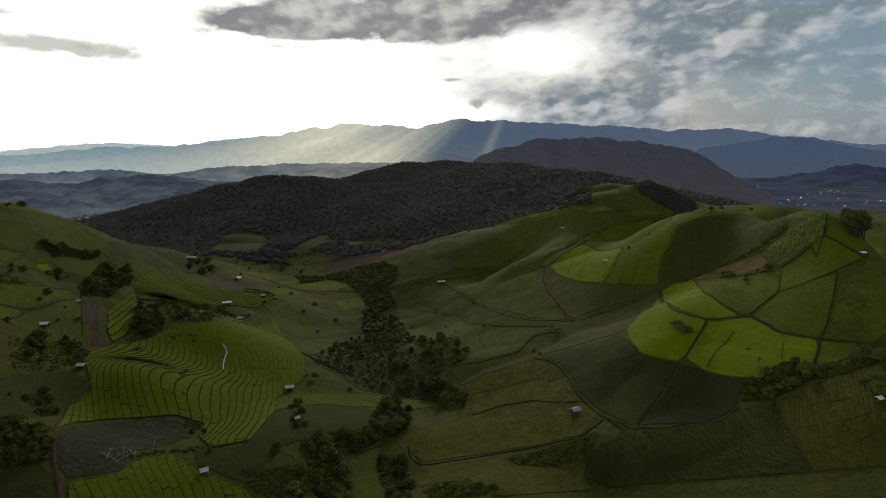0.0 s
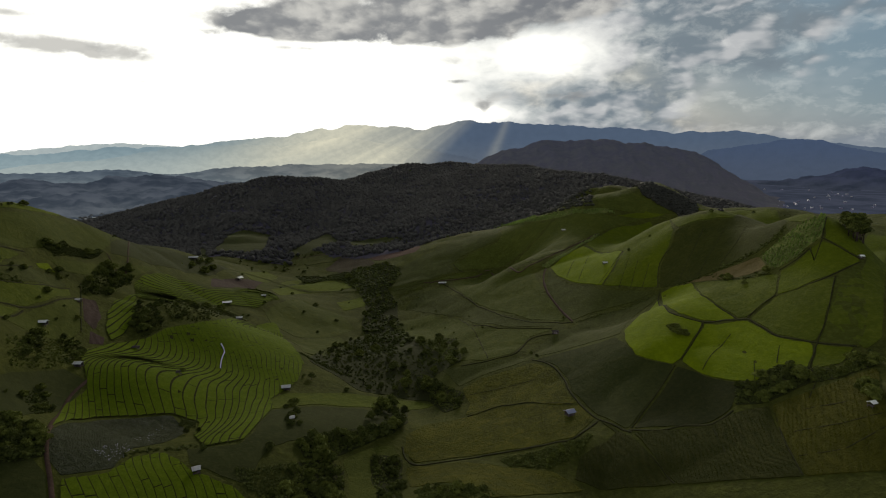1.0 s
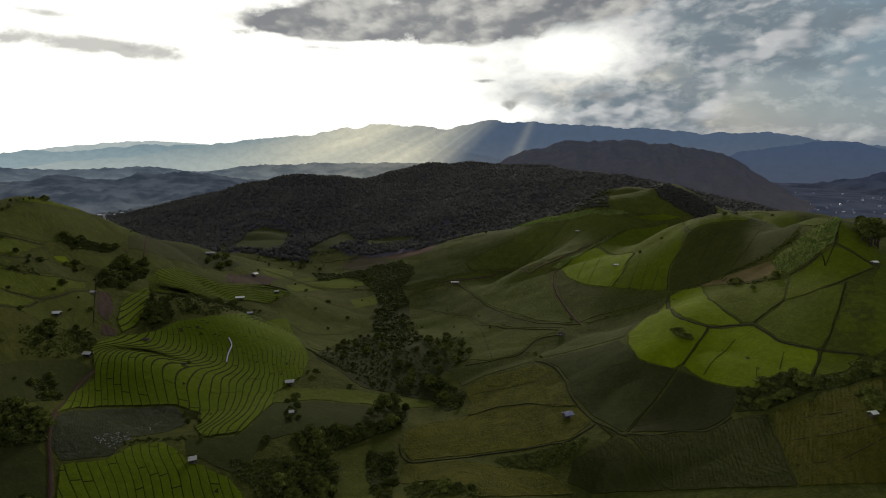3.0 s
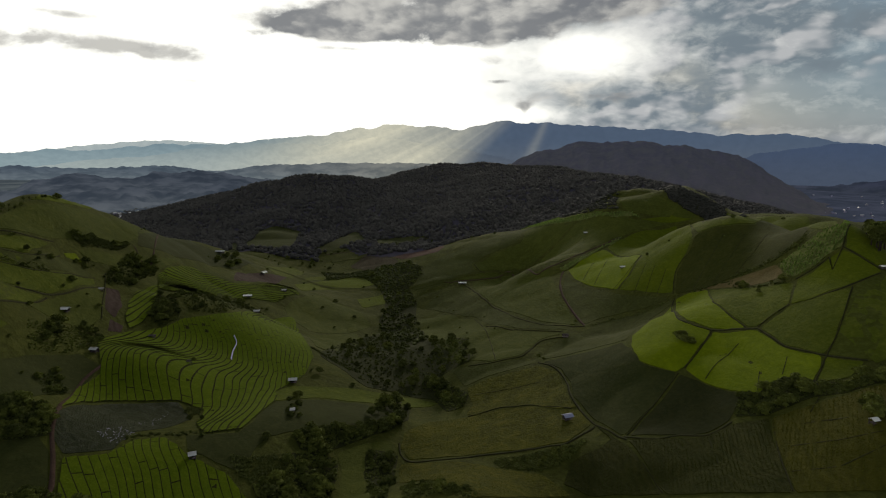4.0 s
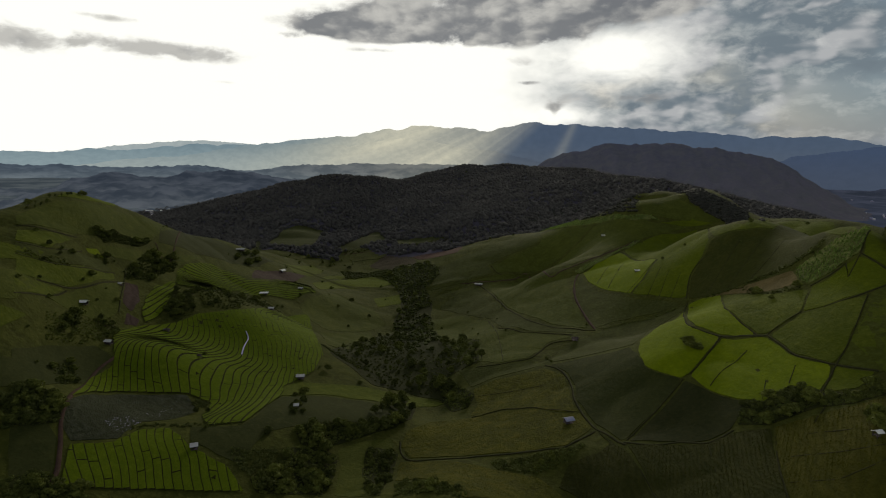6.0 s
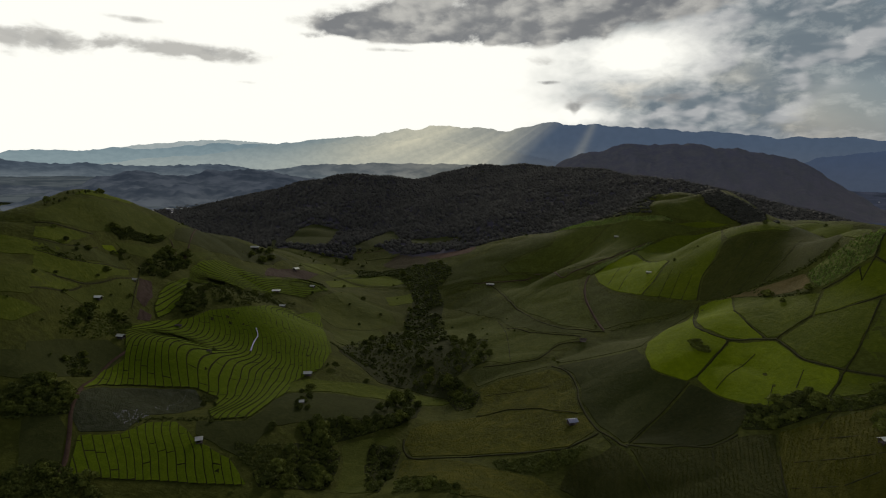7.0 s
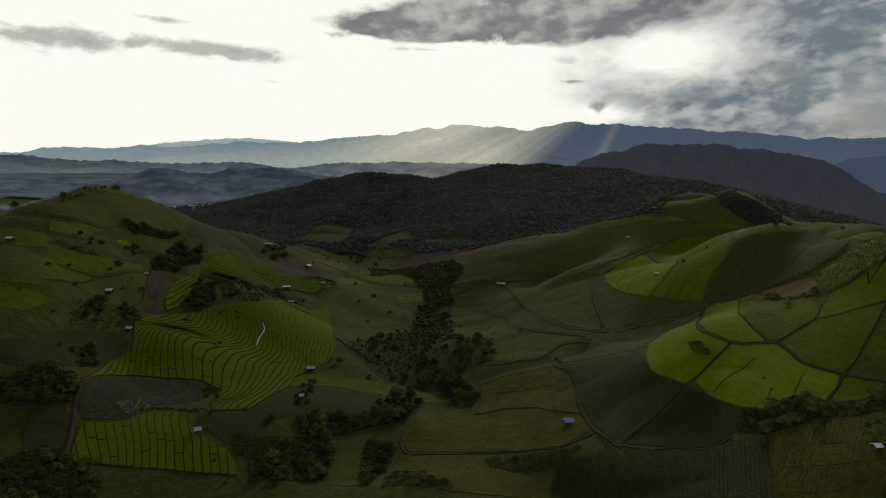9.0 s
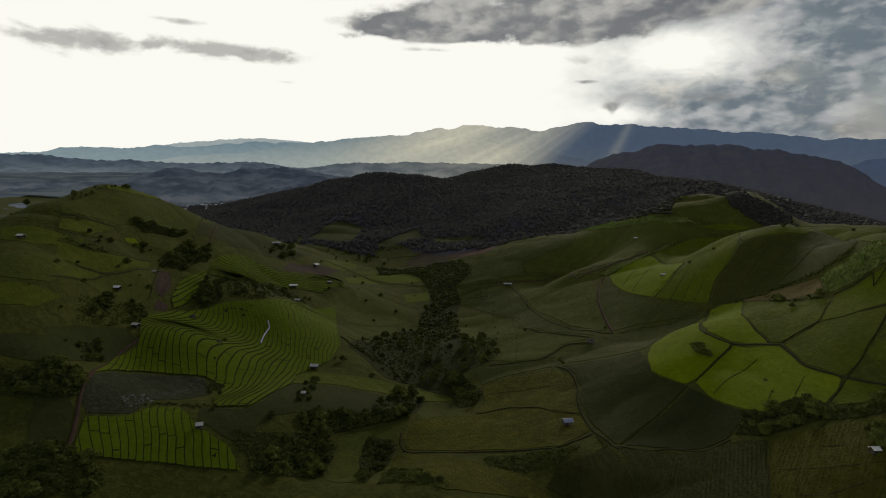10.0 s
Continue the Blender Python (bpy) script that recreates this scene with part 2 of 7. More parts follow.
mound(90, 290, 24.4, 170, 170, 0)
mound(350, 550, 46.2, 170, 170, 0)
mound(480, 30, 26.7, 170, 170, 0)
mound(-430, -100, 63.2, 170, 170, 0)
mound(-560, 290, 37.0, 170, 170, 0)
mound(480, 290, 47.1, 170, 170, 0)
mound(220, -100, 4.6, 170, 170, 0)
mound(-560, -100, -21.7, 170, 170, 0)
mound(-170, 680, -12.0, 170, 170, 0)
mound(-560, 550, -21.1, 170, 170, 0)
mound(-430, 680, 17.6, 170, 170, 0)
mound(350, -100, 59.8, 170, 170, 0)
mound(480, -100, -31.8, 170, 170, 0)
mound(480, 550, 12.7, 170, 170, 0)
mound(-250, 280, 55.4, 90, 90, 0)
mound(-100, 355, -21.9, 90, 90, 0)
mound(125, 580, 28.3, 90, 90, 0)
mound(-250, 430, 21.6, 90, 90, 0)
mound(-25, 430, 3.0, 90, 90, 0)
mound(200, 355, 12.2, 90, 90, 0)
mound(350, 55, 8.1, 90, 90, 0)
mound(-400, 55, 29.2, 90, 90, 0)
mound(-100, 505, -9.0, 90, 90, 0)
mound(-250, -20, 23.5, 90, 90, 0)
mound(-400, 280, 26.8, 90, 90, 0)
mound(-400, 430, -6.9, 90, 90, 0)
mound(-175, 655, 20.3, 90, 90, 0)
mound(350, 205, 12.5, 90, 90, 0)
mound(200, 55, 12.8, 90, 90, 0)
mound(8, 246, -19.1, 52, 52, 0)
mound(-168, 114, 38.6, 52, 52, 0)
mound(184, 246, -0.6, 52, 52, 0)
mound(140, 158, 6.7, 52, 52, 0)
mound(96, 246, 7.5, 52, 52, 0)
mound(184, 642, -6.8, 52, 52, 0)
mound(8, 598, 19.8, 52, 52, 0)
mound(228, 554, 8.7, 52, 52, 0)
mound(184, 466, -2.4, 52, 52, 0)
mound(-256, 378, 16.8, 52, 52, 0)
mound(52, 378, 5.3, 52, 52, 0)
mound(52, 686, -1.9, 52, 52, 0)
mound(-168, 290, 23.3, 52, 52, 0)
mound(228, 422, 30.9, 52, 52, 0)
mound(272, 510, -36.0, 52, 52, 0)
mound(228, 686, 19.2, 52, 52, 0)
mound(140, 510, 44.7, 52, 52, 0)
mound(-300, 290, -36.5, 52, 52, 0)
mound(-300, 334, 12.8, 52, 52, 0)
mound(-168, 598, -16.4, 52, 52, 0)
mound(-80, 642, 6.4, 52, 52, 0)
mound(-256, 510, 13.5, 52, 52, 0)
mound(-210, 205, 28.6, 32, 32, 0)
mound(-150, 235, -2.6, 32, 32, 0)
mound(-210, 265, 20.9, 32, 32, 0)
mound(60, 235, 3.0, 32, 32, 0)
mound(-240, 295, 19.2, 32, 32, 0)
mound(150, 355, 19.1, 32, 32, 0)
mound(150, 205, 25.7, 32, 32, 0)
mound(60, 265, 0.8, 32, 32, 0)
mound(-90, 265, 8.1, 32, 32, 0)
mound(30, 295, -2.7, 32, 32, 0)
mound(-90, 205, 7.1, 32, 32, 0)
mound(-120, 415, 10.5, 32, 32, 0)
mound(90, 325, -4.8, 32, 32, 0)
mound(-210, 325, 10.6, 32, 32, 0)
mound(0, 385, -12.6, 32, 32, 0)
mound(-120, 355, -0.6, 32, 32, 0)
mound(-180, 325, -18.9, 32, 32, 0)
mound(60, 445, 13.3, 32, 32, 0)
mound(180, 325, 27.0, 32, 32, 0)
mound(-30, 445, -11.5, 32, 32, 0)
mound(180, 445, -30.7, 32, 32, 0)
mound(210, 355, -17.5, 32, 32, 0)
mound(-90, 385, -6.8, 32, 32, 0)
mound(-180, 415, -6.0, 32, 32, 0)
mound(-210, 445, 12.2, 32, 32, 0)
mound(-150, 385, 9.2, 32, 32, 0)
mound(180, 600, 22.7, 30, 30, 0)
mound(150, 570, -38.0, 30, 30, 0)
mound(60, 480, -33.9, 30, 30, 0)
mound(210, 540, 26.0, 30, 30, 0)
mound(210, 480, 18.3, 30, 30, 0)
mound(210, 630, -1.1, 30, 30, 0)
mound(150, 600, 31.8, 30, 30, 0)
mound(180, 690, 16.0, 30, 30, 0)
mound(240, 600, 9.7, 30, 30, 0)
mound(150, 540, -14.0, 30, 30, 0)
mound(100, 175, -2.9, 20, 20, 0)
mound(-160, 175, 22.1, 20, 20, 0)
mound(-20, 175, -6.0, 20, 20, 0)
mound(40, 175, -5.2, 20, 20, 0)
mound(100, 215, 9.9, 20, 20, 0)
mound(-120, 235, -9.9, 20, 20, 0)
mound(-60, 195, 5.7, 20, 20, 0)
mound(0, 155, 6.4, 20, 20, 0)
mound(-100, 155, -0.2, 20, 20, 0)
mound(100, 255, 0.6, 20, 20, 0)
mound(-180, 255, -24.5, 20, 20, 0)
mound(-120, 175, -6.5, 20, 20, 0)
mound(-20, 215, 6.2, 20, 20, 0)
mound(180, 275, 17.2, 20, 20, 0)
mound(-60, 155, 2.7, 20, 20, 0)
mound(-120, 215, 8.6, 20, 20, 0)
mound(-200, 295, -13.7, 20, 20, 0)
mound(140, 275, 2.8, 20, 20, 0)
mound(-180, 235, 9.7, 20, 20, 0)
mound(60, 155, -13.2, 20, 20, 0)
mound(100, 155, -1.4, 20, 20, 0)
mound(-120, 155, 7.9, 20, 20, 0)
mound(-80, 175, 5.1, 20, 20, 0)
mound(20, 195, 1.0, 20, 20, 0)
mound(140, 315, 5.1, 20, 20, 0)
mound(-80, 115, -5.8, 20, 20, 0)
mound(-160, 215, -10.2, 20, 20, 0)
mound(-180, 195, 3.7, 20, 20, 0)
mound(-20, 275, -1.9, 20, 20, 0)
mound(100, 275, -3.5, 20, 20, 0)
mound(180, 235, 11.8, 20, 20, 0)
mound(140, 175, -11.4, 20, 20, 0)
mound(20, 275, 8.2, 20, 20, 0)
mound(120, 215, -13.4, 20, 20, 0)
mound(180, 255, 24.8, 20, 20, 0)
mound(160, 255, -5.5, 20, 20, 0)
mound(80, 195, -9.8, 20, 20, 0)
mound(-40, 255, 2.8, 20, 20, 0)
mound(120, 295, -4.9, 20, 20, 0)
mound(60, 175, 11.5, 20, 20, 0)
mound(120, 255, 10.0, 20, 20, 0)
mound(140, 155, 10.4, 20, 20, 0)
mound(-120, 195, 15.9, 20, 20, 0)
mound(-80, 235, -3.2, 20, 20, 0)
mound(20, 135, 7.7, 20, 20, 0)
mound(-140, 175, -20.6, 20, 20, 0)
mound(-100, 195, -15.8, 20, 20, 0)
mound(-140, 155, 8.5, 20, 20, 0)
mound(-100, 115, 13.5, 20, 20, 0)
mound(-180, 295, -5.3, 20, 20, 0)
mound(-120, 115, -14.4, 20, 20, 0)

LATTICE = np.random.RandomState(5).rand(256, 256)


def lumps(x, y, size):
    """Smooth value noise, 0 to 1, with lumps of that size in metres."""
    u, v = np.asarray(x) / size + 1000.0, np.asarray(y) / size + 1000.0
    i, j = np.floor(u).astype(int), np.floor(v).astype(int)
    f, g = u - i, v - j
    f, g = f * f * (3 - 2 * f), g * g * (3 - 2 * g)
    at = lambda a, b: LATTICE[a % 256, b % 256]
    return (at(i, j) * (1 - f) + at(i + 1, j) * f) * (1 - g) + (at(i, j + 1) * (1 - f) + at(i + 1, j + 1) * f) * g


def ridge_height(x, y, crest, slope, rounding):
    """A mountain along a crest line of (x, y, z): it falls off on both sides."""
    best = np.full(np.shape(x), -1e4)
    for (ax, ay, az_), (bx, by, bz) in zip(crest, crest[1:]):
        ux, uy = bx - ax, by - ay
        t = np.clip(((x - ax) * ux + (y - ay) * uy) / (ux * ux + uy * uy), 0, 1)
        d = np.hypot(x - ax - t * ux, y - ay - t * uy)
        best = np.maximum(best, az_ + t * (bz - az_) - slope * (np.sqrt(d * d + rounding * rounding) - rounding))
    return best


def seen(az_, el_, dist):
    """The point at that bearing and height in degrees from the start of the path, dist metres ahead."""
    return (dist * math.tan(radians(az_)), dist, 100.0 + dist / math.cos(radians(az_)) * math.tan(radians(el_)))


FOREST = [seen(-31, -7.2, 840), seen(-26.8, -5.0, 930), seen(-22.8, -3.8, 1010), seen(-18.5, -2.45, 1080), seen(-14.2, -2.3, 1120), seen(-10.8, -2.75, 1170),
          seen(-7.9, -2.4, 1220), seen(-3.8, -1.0, 1300), seen(0.4, -0.8, 1320), seen(3.3, -0.95, 1320), seen(8, -1.1, 1250)]
SPUR = [seen(3, -1.5, 1150), seen(8, -1.4, 1080), seen(11, -1.45, 1020), seen(14.8, -1.75, 960), seen(18.1, -2.6, 900), seen(21.4, -3.7, 850), seen(24, -4.7, 800)]
FOREST_FOOT = [seen(-6, -2.6, 1200), seen(-9, -5.2, 900), seen(-10, -7.5, 780)]
FOREST_FOOT_B = [seen(-16, -2.6, 1100), seen(-19, -5.5, 860), seen(-21, -7.8, 740)]
FOREST_FOOT_C = [seen(2, -1.6, 1200), seen(0, -4.5, 880), seen(-1, -6.4, 760)]


def land(x, y):
    """Height of the ground."""
    x, y = np.asarray(x, float), np.asarray(y, float)
    h = np.full(np.broadcast(x, y).shape, BASE)
    for mx, my, mh, a, b, c, s in MOUNDS:
        u, v = x - mx, y - my
        h = h + mh * np.exp(-0.5 * (((u * c + v * s) / a) ** 2 + ((v * c - u * s) / b) ** 2))
    gully = np.abs(lumps(x, y, 90) - 0.5) * 2
    gully2 = np.abs(lumps(x + 300, y, 38) - 0.5) * 2
    for crest, slope, rounding in ((FOREST, 0.27, 25), (SPUR, 0.24, 25), (FOREST_FOOT, 0.4, 30), (FOREST_FOOT_B, 0.42, 30), (FOREST_FOOT_C, 0.4, 30)):
        r = ridge_height(x, y, crest, slope, rounding) - (1 - gully) * 7 - (1 - gully2) * 2.5 + 3
        d = r - h
        h = h + 0.5 * (d + np.sqrt(d * d + 64.0)) * (y > 500)
    calm = 1 - 0.92 * np.clip(1.6 * np.exp(-((x + 108) / 62) ** 2 - ((y - 222) / 62) ** 2) + 1.6 * np.exp(-((x + 84) / 38) ** 2 - ((y - 142) / 34) ** 2), 0, 1)
    near = calm * np.clip((y - 60) / 80, 0, 1) * np.clip((900 - y) / 300, 0, 1)
    fold = (1 - np.abs(lumps(x + 40, y, 62) - 0.5) * 2) ** 5
    rill = (1 - np.abs(lumps(x, y + 70, 27) - 0.5) * 2) ** 4
    h = h + 0.90 * near * ((lumps(x, y, 33) - 0.5) * 2.0 + (lumps(x, y, 13) - 0.5) * 0.9 - fold * 2.6 - rill * 1.1 + 0.7)
    return h


def height(x, y):
    return float(land(np.array([x]), np.array([y]))[0])


def steps(fine_from, fine_to, fine, low, high, grow):
    """Coordinates that are evenly fine in the middle and coarser towards both ends."""
    mid = list(np.arange(fine_from, fine_to + 0.01, fine))
    a, d = [], fine
    v = fine_from
    while v > low:
        d *= grow
        v -= d
        a.append(v)
    b, d, v = [], fine, fine_to
    while v < high:
        d *= grow
        v += d
        b.append(v)
    return np.array(a[::-1] + mid + b)


def sheet(name, X, Y, Z, mat, smooth=True):
    """A mesh over a grid of points."""
    r, c = X.shape
    verts = np.stack([X, Y, Z], -1).reshape(-1, 3)
    i = np.arange(r * c).reshape(r, c)
    faces = np.stack([i[:-1, :-1], i[:-1, 1:], i[1:, 1:], i[1:, :-1]], -1).reshape(-1, 4)
    me = bpy.data.meshes.new(name)
    me.from_pydata(verts.tolist(), [], faces.tolist())
    me.polygons.foreach_set("use_smooth", np.full(len(faces), smooth))
    me.materials.append(mat)
    return new(name, me)


gx = steps(-380, 380, 2.4, -4700, 4700, 1.06)
gy = steps(80, 680, 2.4, -900, 4700, 1.035)
GX, GY = np.meshgrid(gx, gy)
ground = sheet("ground", GX, GY, land(GX, GY), M_GRASS)
tagged(ground, "rolling green meadow hills and valley floor of grass", "ground", kind="structure")


def mountains(name, crest, dist, depth, foot, mat, label, rough=12.0, size=160.0, shift=0.0, fuzz=0.35):
    """A far range: crest is rows of bearing and height in degrees, dist metres out."""
    crest = sorted(crest)
    a = np.linspace(crest[0][0], crest[-1][0], 420)
    e = np.interp(a, [c[0] for c in crest], [c[1] for c in crest])
    v = np.concatenate([np.linspace(-1, 0, 26), np.linspace(0.12, 1, 6)])
    A, V = np.meshgrid(np.radians(a), v)
    E_ = np.broadcast_to(e, A.shape)
    R = dist + V * depth
    top = 100.0 + dist * np.tan(np.radians(E_))
    X, Y = R * np.sin(A), R * np.cos(A)
    fold = np.abs(lumps(X + shift, Y, size) - 0.5) * 2 + 0.5 * np.abs(lumps(X, Y + shift, size * 0.4) - 0.5) * 2
    profile = (1 - np.abs(V)) ** 1.15
    Z = foot + (top - foot) * profile * (1 - 0.55 * fold * (1 - profile)) + rough * 0.8 * (lumps(X + shift, Y * 0.3, 115) - 0.5) * profile + rough * (lumps(X + shift, Y * 0.2, 45) - 0.5) * profile * 0.6 + rough * fuzz * (lumps(X, Y, 14) - 0.5)
    ob = sheet(name, X, Y, Z, mat)
    return tagged(ob, label, "mountains", kind="structure")


def haze_glow(name, ground, low_west, high_west, low_east, high_east, low, high, beams=0.0, folds=0.2, grainy=0.02):
    """Backdrop land with haze painted on as emission. Its glow goes from low to high with height and from west to east
    with bearing; beams adds painted shafts that fan out below the clouded sun, folds darkens the glow in patches like
    shaded slopes."""
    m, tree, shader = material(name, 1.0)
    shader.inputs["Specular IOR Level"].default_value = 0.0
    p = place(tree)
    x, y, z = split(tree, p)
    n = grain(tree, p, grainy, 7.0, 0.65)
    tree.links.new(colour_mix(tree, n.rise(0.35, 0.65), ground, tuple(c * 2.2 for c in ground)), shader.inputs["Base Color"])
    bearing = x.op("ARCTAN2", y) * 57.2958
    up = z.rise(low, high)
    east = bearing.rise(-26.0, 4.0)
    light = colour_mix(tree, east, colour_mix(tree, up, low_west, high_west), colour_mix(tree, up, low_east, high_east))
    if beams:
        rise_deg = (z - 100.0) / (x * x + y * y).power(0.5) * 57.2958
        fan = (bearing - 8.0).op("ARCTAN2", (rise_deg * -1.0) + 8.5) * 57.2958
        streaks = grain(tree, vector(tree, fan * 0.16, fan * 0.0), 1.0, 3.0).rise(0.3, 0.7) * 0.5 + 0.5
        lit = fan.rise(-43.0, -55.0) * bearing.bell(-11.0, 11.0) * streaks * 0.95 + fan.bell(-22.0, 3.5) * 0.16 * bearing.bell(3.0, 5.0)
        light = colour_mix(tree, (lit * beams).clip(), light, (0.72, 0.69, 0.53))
    # noise darkens the glow, painting shaded folds into the slopes
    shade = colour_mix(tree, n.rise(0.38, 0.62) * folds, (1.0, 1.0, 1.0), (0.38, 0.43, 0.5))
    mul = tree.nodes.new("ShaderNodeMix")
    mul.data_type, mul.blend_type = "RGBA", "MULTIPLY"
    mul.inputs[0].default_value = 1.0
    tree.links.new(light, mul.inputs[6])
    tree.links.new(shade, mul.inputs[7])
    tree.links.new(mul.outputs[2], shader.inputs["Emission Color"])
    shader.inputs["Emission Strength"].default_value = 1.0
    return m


DULL = (0.010, 0.012, 0.012)
# haze on all these backdrops is painted as emission, not air in depth
M_FARTHEST = haze_glow("farthest_range_in_haze", DULL, (0.42, 0.48, 0.48), (0.42, 0.48, 0.48), (0.42, 0.48, 0.48), (0.42, 0.48, 0.48), 0, 300, 0.0)
M_FAR = haze_glow("far_range_in_haze", DULL, (0.28, 0.365, 0.39), (0.14, 0.225, 0.28), (0.105, 0.130, 0.170), (0.074, 0.107, 0.165), -20, 260, 1.0)
M_SUNLIT = haze_glow("sunlit_range_in_haze", DULL, (0.37, 0.43, 0.42), (0.18, 0.26, 0.30), (0.105, 0.125, 0.155), (0.06, 0.085, 0.135), -20, 190, 1.1)
M_MID = haze_glow("wooded_mountain_in_haze", (0.040, 0.040, 0.036), (0.031, 0.030, 0.040), (0.023, 0.024, 0.039), (0.031, 0.030, 0.041), (0.022, 0.024, 0.041), -20, 140, 0.0, 0.9, 0.035)
M_RIGHT = haze_glow("blue_range_in_haze", DULL, (0.04, 0.06, 0.12), (0.04, 0.06, 0.12), (0.062, 0.082, 0.125), (0.052, 0.078, 0.138), -20, 200)
M_RIGHT_DARK = haze_glow("dark_blue_range_in_haze", DULL, (0.02, 0.03, 0.05), (0.02, 0.03, 0.05), (0.036, 0.042, 0.060), (0.030, 0.036, 0.070), -50, 60, 0.0, 0.9, 0.008)
M_LEFT_FAR = haze_glow("misty_hills_in_haze", DULL, (0.18, 0.215, 0.235), (0.080, 0.105, 0.135), (0.17, 0.175, 0.16), (0.080, 0.090, 0.100), -45, 20, 0.25, 0.7, 0.009)
M_LEFT = haze_glow("dusky_hills_in_haze", DULL, (0.122, 0.137, 0.150), (0.062, 0.074, 0.096), (0.110, 0.120, 0.128), (0.058, 0.068, 0.088), -50, 20, 0.0, 1.0, 0.009)
M_PLAIN = haze_glow("valley_plain_in_haze", DULL, (0.085, 0.10, 0.108), (0.085, 0.10, 0.108), (0.046, 0.052, 0.078), (0.046, 0.052, 0.078), -60, 30, 0.0, 0.95, 0.012)
M_LAKE = haze_glow("water_with_painted_shine", DULL, (0.95, 0.96, 0.88), (0.95, 0.96, 0.88), (0.95, 0.96, 0.84), (0.95, 0.96, 0.84), -60, 30)

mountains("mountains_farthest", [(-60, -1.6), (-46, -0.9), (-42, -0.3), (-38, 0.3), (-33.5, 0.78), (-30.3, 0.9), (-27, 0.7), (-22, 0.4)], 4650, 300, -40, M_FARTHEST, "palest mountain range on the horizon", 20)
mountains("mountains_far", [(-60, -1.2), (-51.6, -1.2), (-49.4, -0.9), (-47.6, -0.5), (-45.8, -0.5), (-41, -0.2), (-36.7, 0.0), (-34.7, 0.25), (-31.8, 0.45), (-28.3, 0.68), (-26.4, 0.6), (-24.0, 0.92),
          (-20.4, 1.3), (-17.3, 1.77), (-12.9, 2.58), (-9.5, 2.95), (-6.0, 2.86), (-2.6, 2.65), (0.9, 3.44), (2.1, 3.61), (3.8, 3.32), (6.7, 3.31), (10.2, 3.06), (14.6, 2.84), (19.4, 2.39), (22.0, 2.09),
          (25.4, 2.29), (27.3, 2.25), (29.6, 1.81), (32.2, 1.52), (35.1, 1.04), (38, 0.7), (46, 0.6)], 4450, 500, -40, M_FAR, "distant blue mountain range, haze and sunbeams painted as glow", 26)
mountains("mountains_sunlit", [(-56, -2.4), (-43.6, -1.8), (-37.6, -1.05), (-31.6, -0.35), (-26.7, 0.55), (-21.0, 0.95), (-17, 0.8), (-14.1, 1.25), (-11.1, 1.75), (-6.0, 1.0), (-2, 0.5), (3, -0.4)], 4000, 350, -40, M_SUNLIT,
          "foothills with haze and slanting sunbeams painted as glow", 22)
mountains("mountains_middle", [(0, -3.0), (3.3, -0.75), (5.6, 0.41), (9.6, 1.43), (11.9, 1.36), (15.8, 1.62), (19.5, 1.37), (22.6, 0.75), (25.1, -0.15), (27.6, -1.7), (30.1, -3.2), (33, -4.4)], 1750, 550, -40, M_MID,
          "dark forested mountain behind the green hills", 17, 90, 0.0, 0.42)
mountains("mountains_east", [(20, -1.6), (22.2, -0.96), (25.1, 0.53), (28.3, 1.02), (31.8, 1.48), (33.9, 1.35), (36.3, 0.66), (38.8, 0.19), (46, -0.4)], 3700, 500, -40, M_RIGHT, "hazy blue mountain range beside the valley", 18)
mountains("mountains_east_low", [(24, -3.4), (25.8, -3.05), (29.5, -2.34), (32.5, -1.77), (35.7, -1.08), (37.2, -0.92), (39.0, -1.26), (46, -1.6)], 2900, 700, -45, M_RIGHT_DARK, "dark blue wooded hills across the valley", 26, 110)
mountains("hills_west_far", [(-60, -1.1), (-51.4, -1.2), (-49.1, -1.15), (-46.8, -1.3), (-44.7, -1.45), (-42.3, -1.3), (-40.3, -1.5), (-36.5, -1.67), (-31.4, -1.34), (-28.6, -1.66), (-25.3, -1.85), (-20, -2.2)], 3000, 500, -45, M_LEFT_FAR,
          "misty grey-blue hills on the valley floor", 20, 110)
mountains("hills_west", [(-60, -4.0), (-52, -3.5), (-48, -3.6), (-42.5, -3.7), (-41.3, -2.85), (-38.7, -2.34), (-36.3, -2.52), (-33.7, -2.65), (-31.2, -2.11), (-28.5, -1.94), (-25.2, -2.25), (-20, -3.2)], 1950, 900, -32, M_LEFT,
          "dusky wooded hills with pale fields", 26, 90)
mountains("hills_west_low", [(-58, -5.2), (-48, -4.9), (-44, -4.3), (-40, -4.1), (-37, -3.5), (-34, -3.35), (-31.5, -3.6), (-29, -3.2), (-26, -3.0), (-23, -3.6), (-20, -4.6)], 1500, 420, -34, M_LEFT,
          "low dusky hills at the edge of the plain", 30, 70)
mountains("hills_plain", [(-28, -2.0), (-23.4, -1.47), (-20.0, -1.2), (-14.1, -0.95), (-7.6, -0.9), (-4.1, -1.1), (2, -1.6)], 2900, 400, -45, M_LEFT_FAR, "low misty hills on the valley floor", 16)
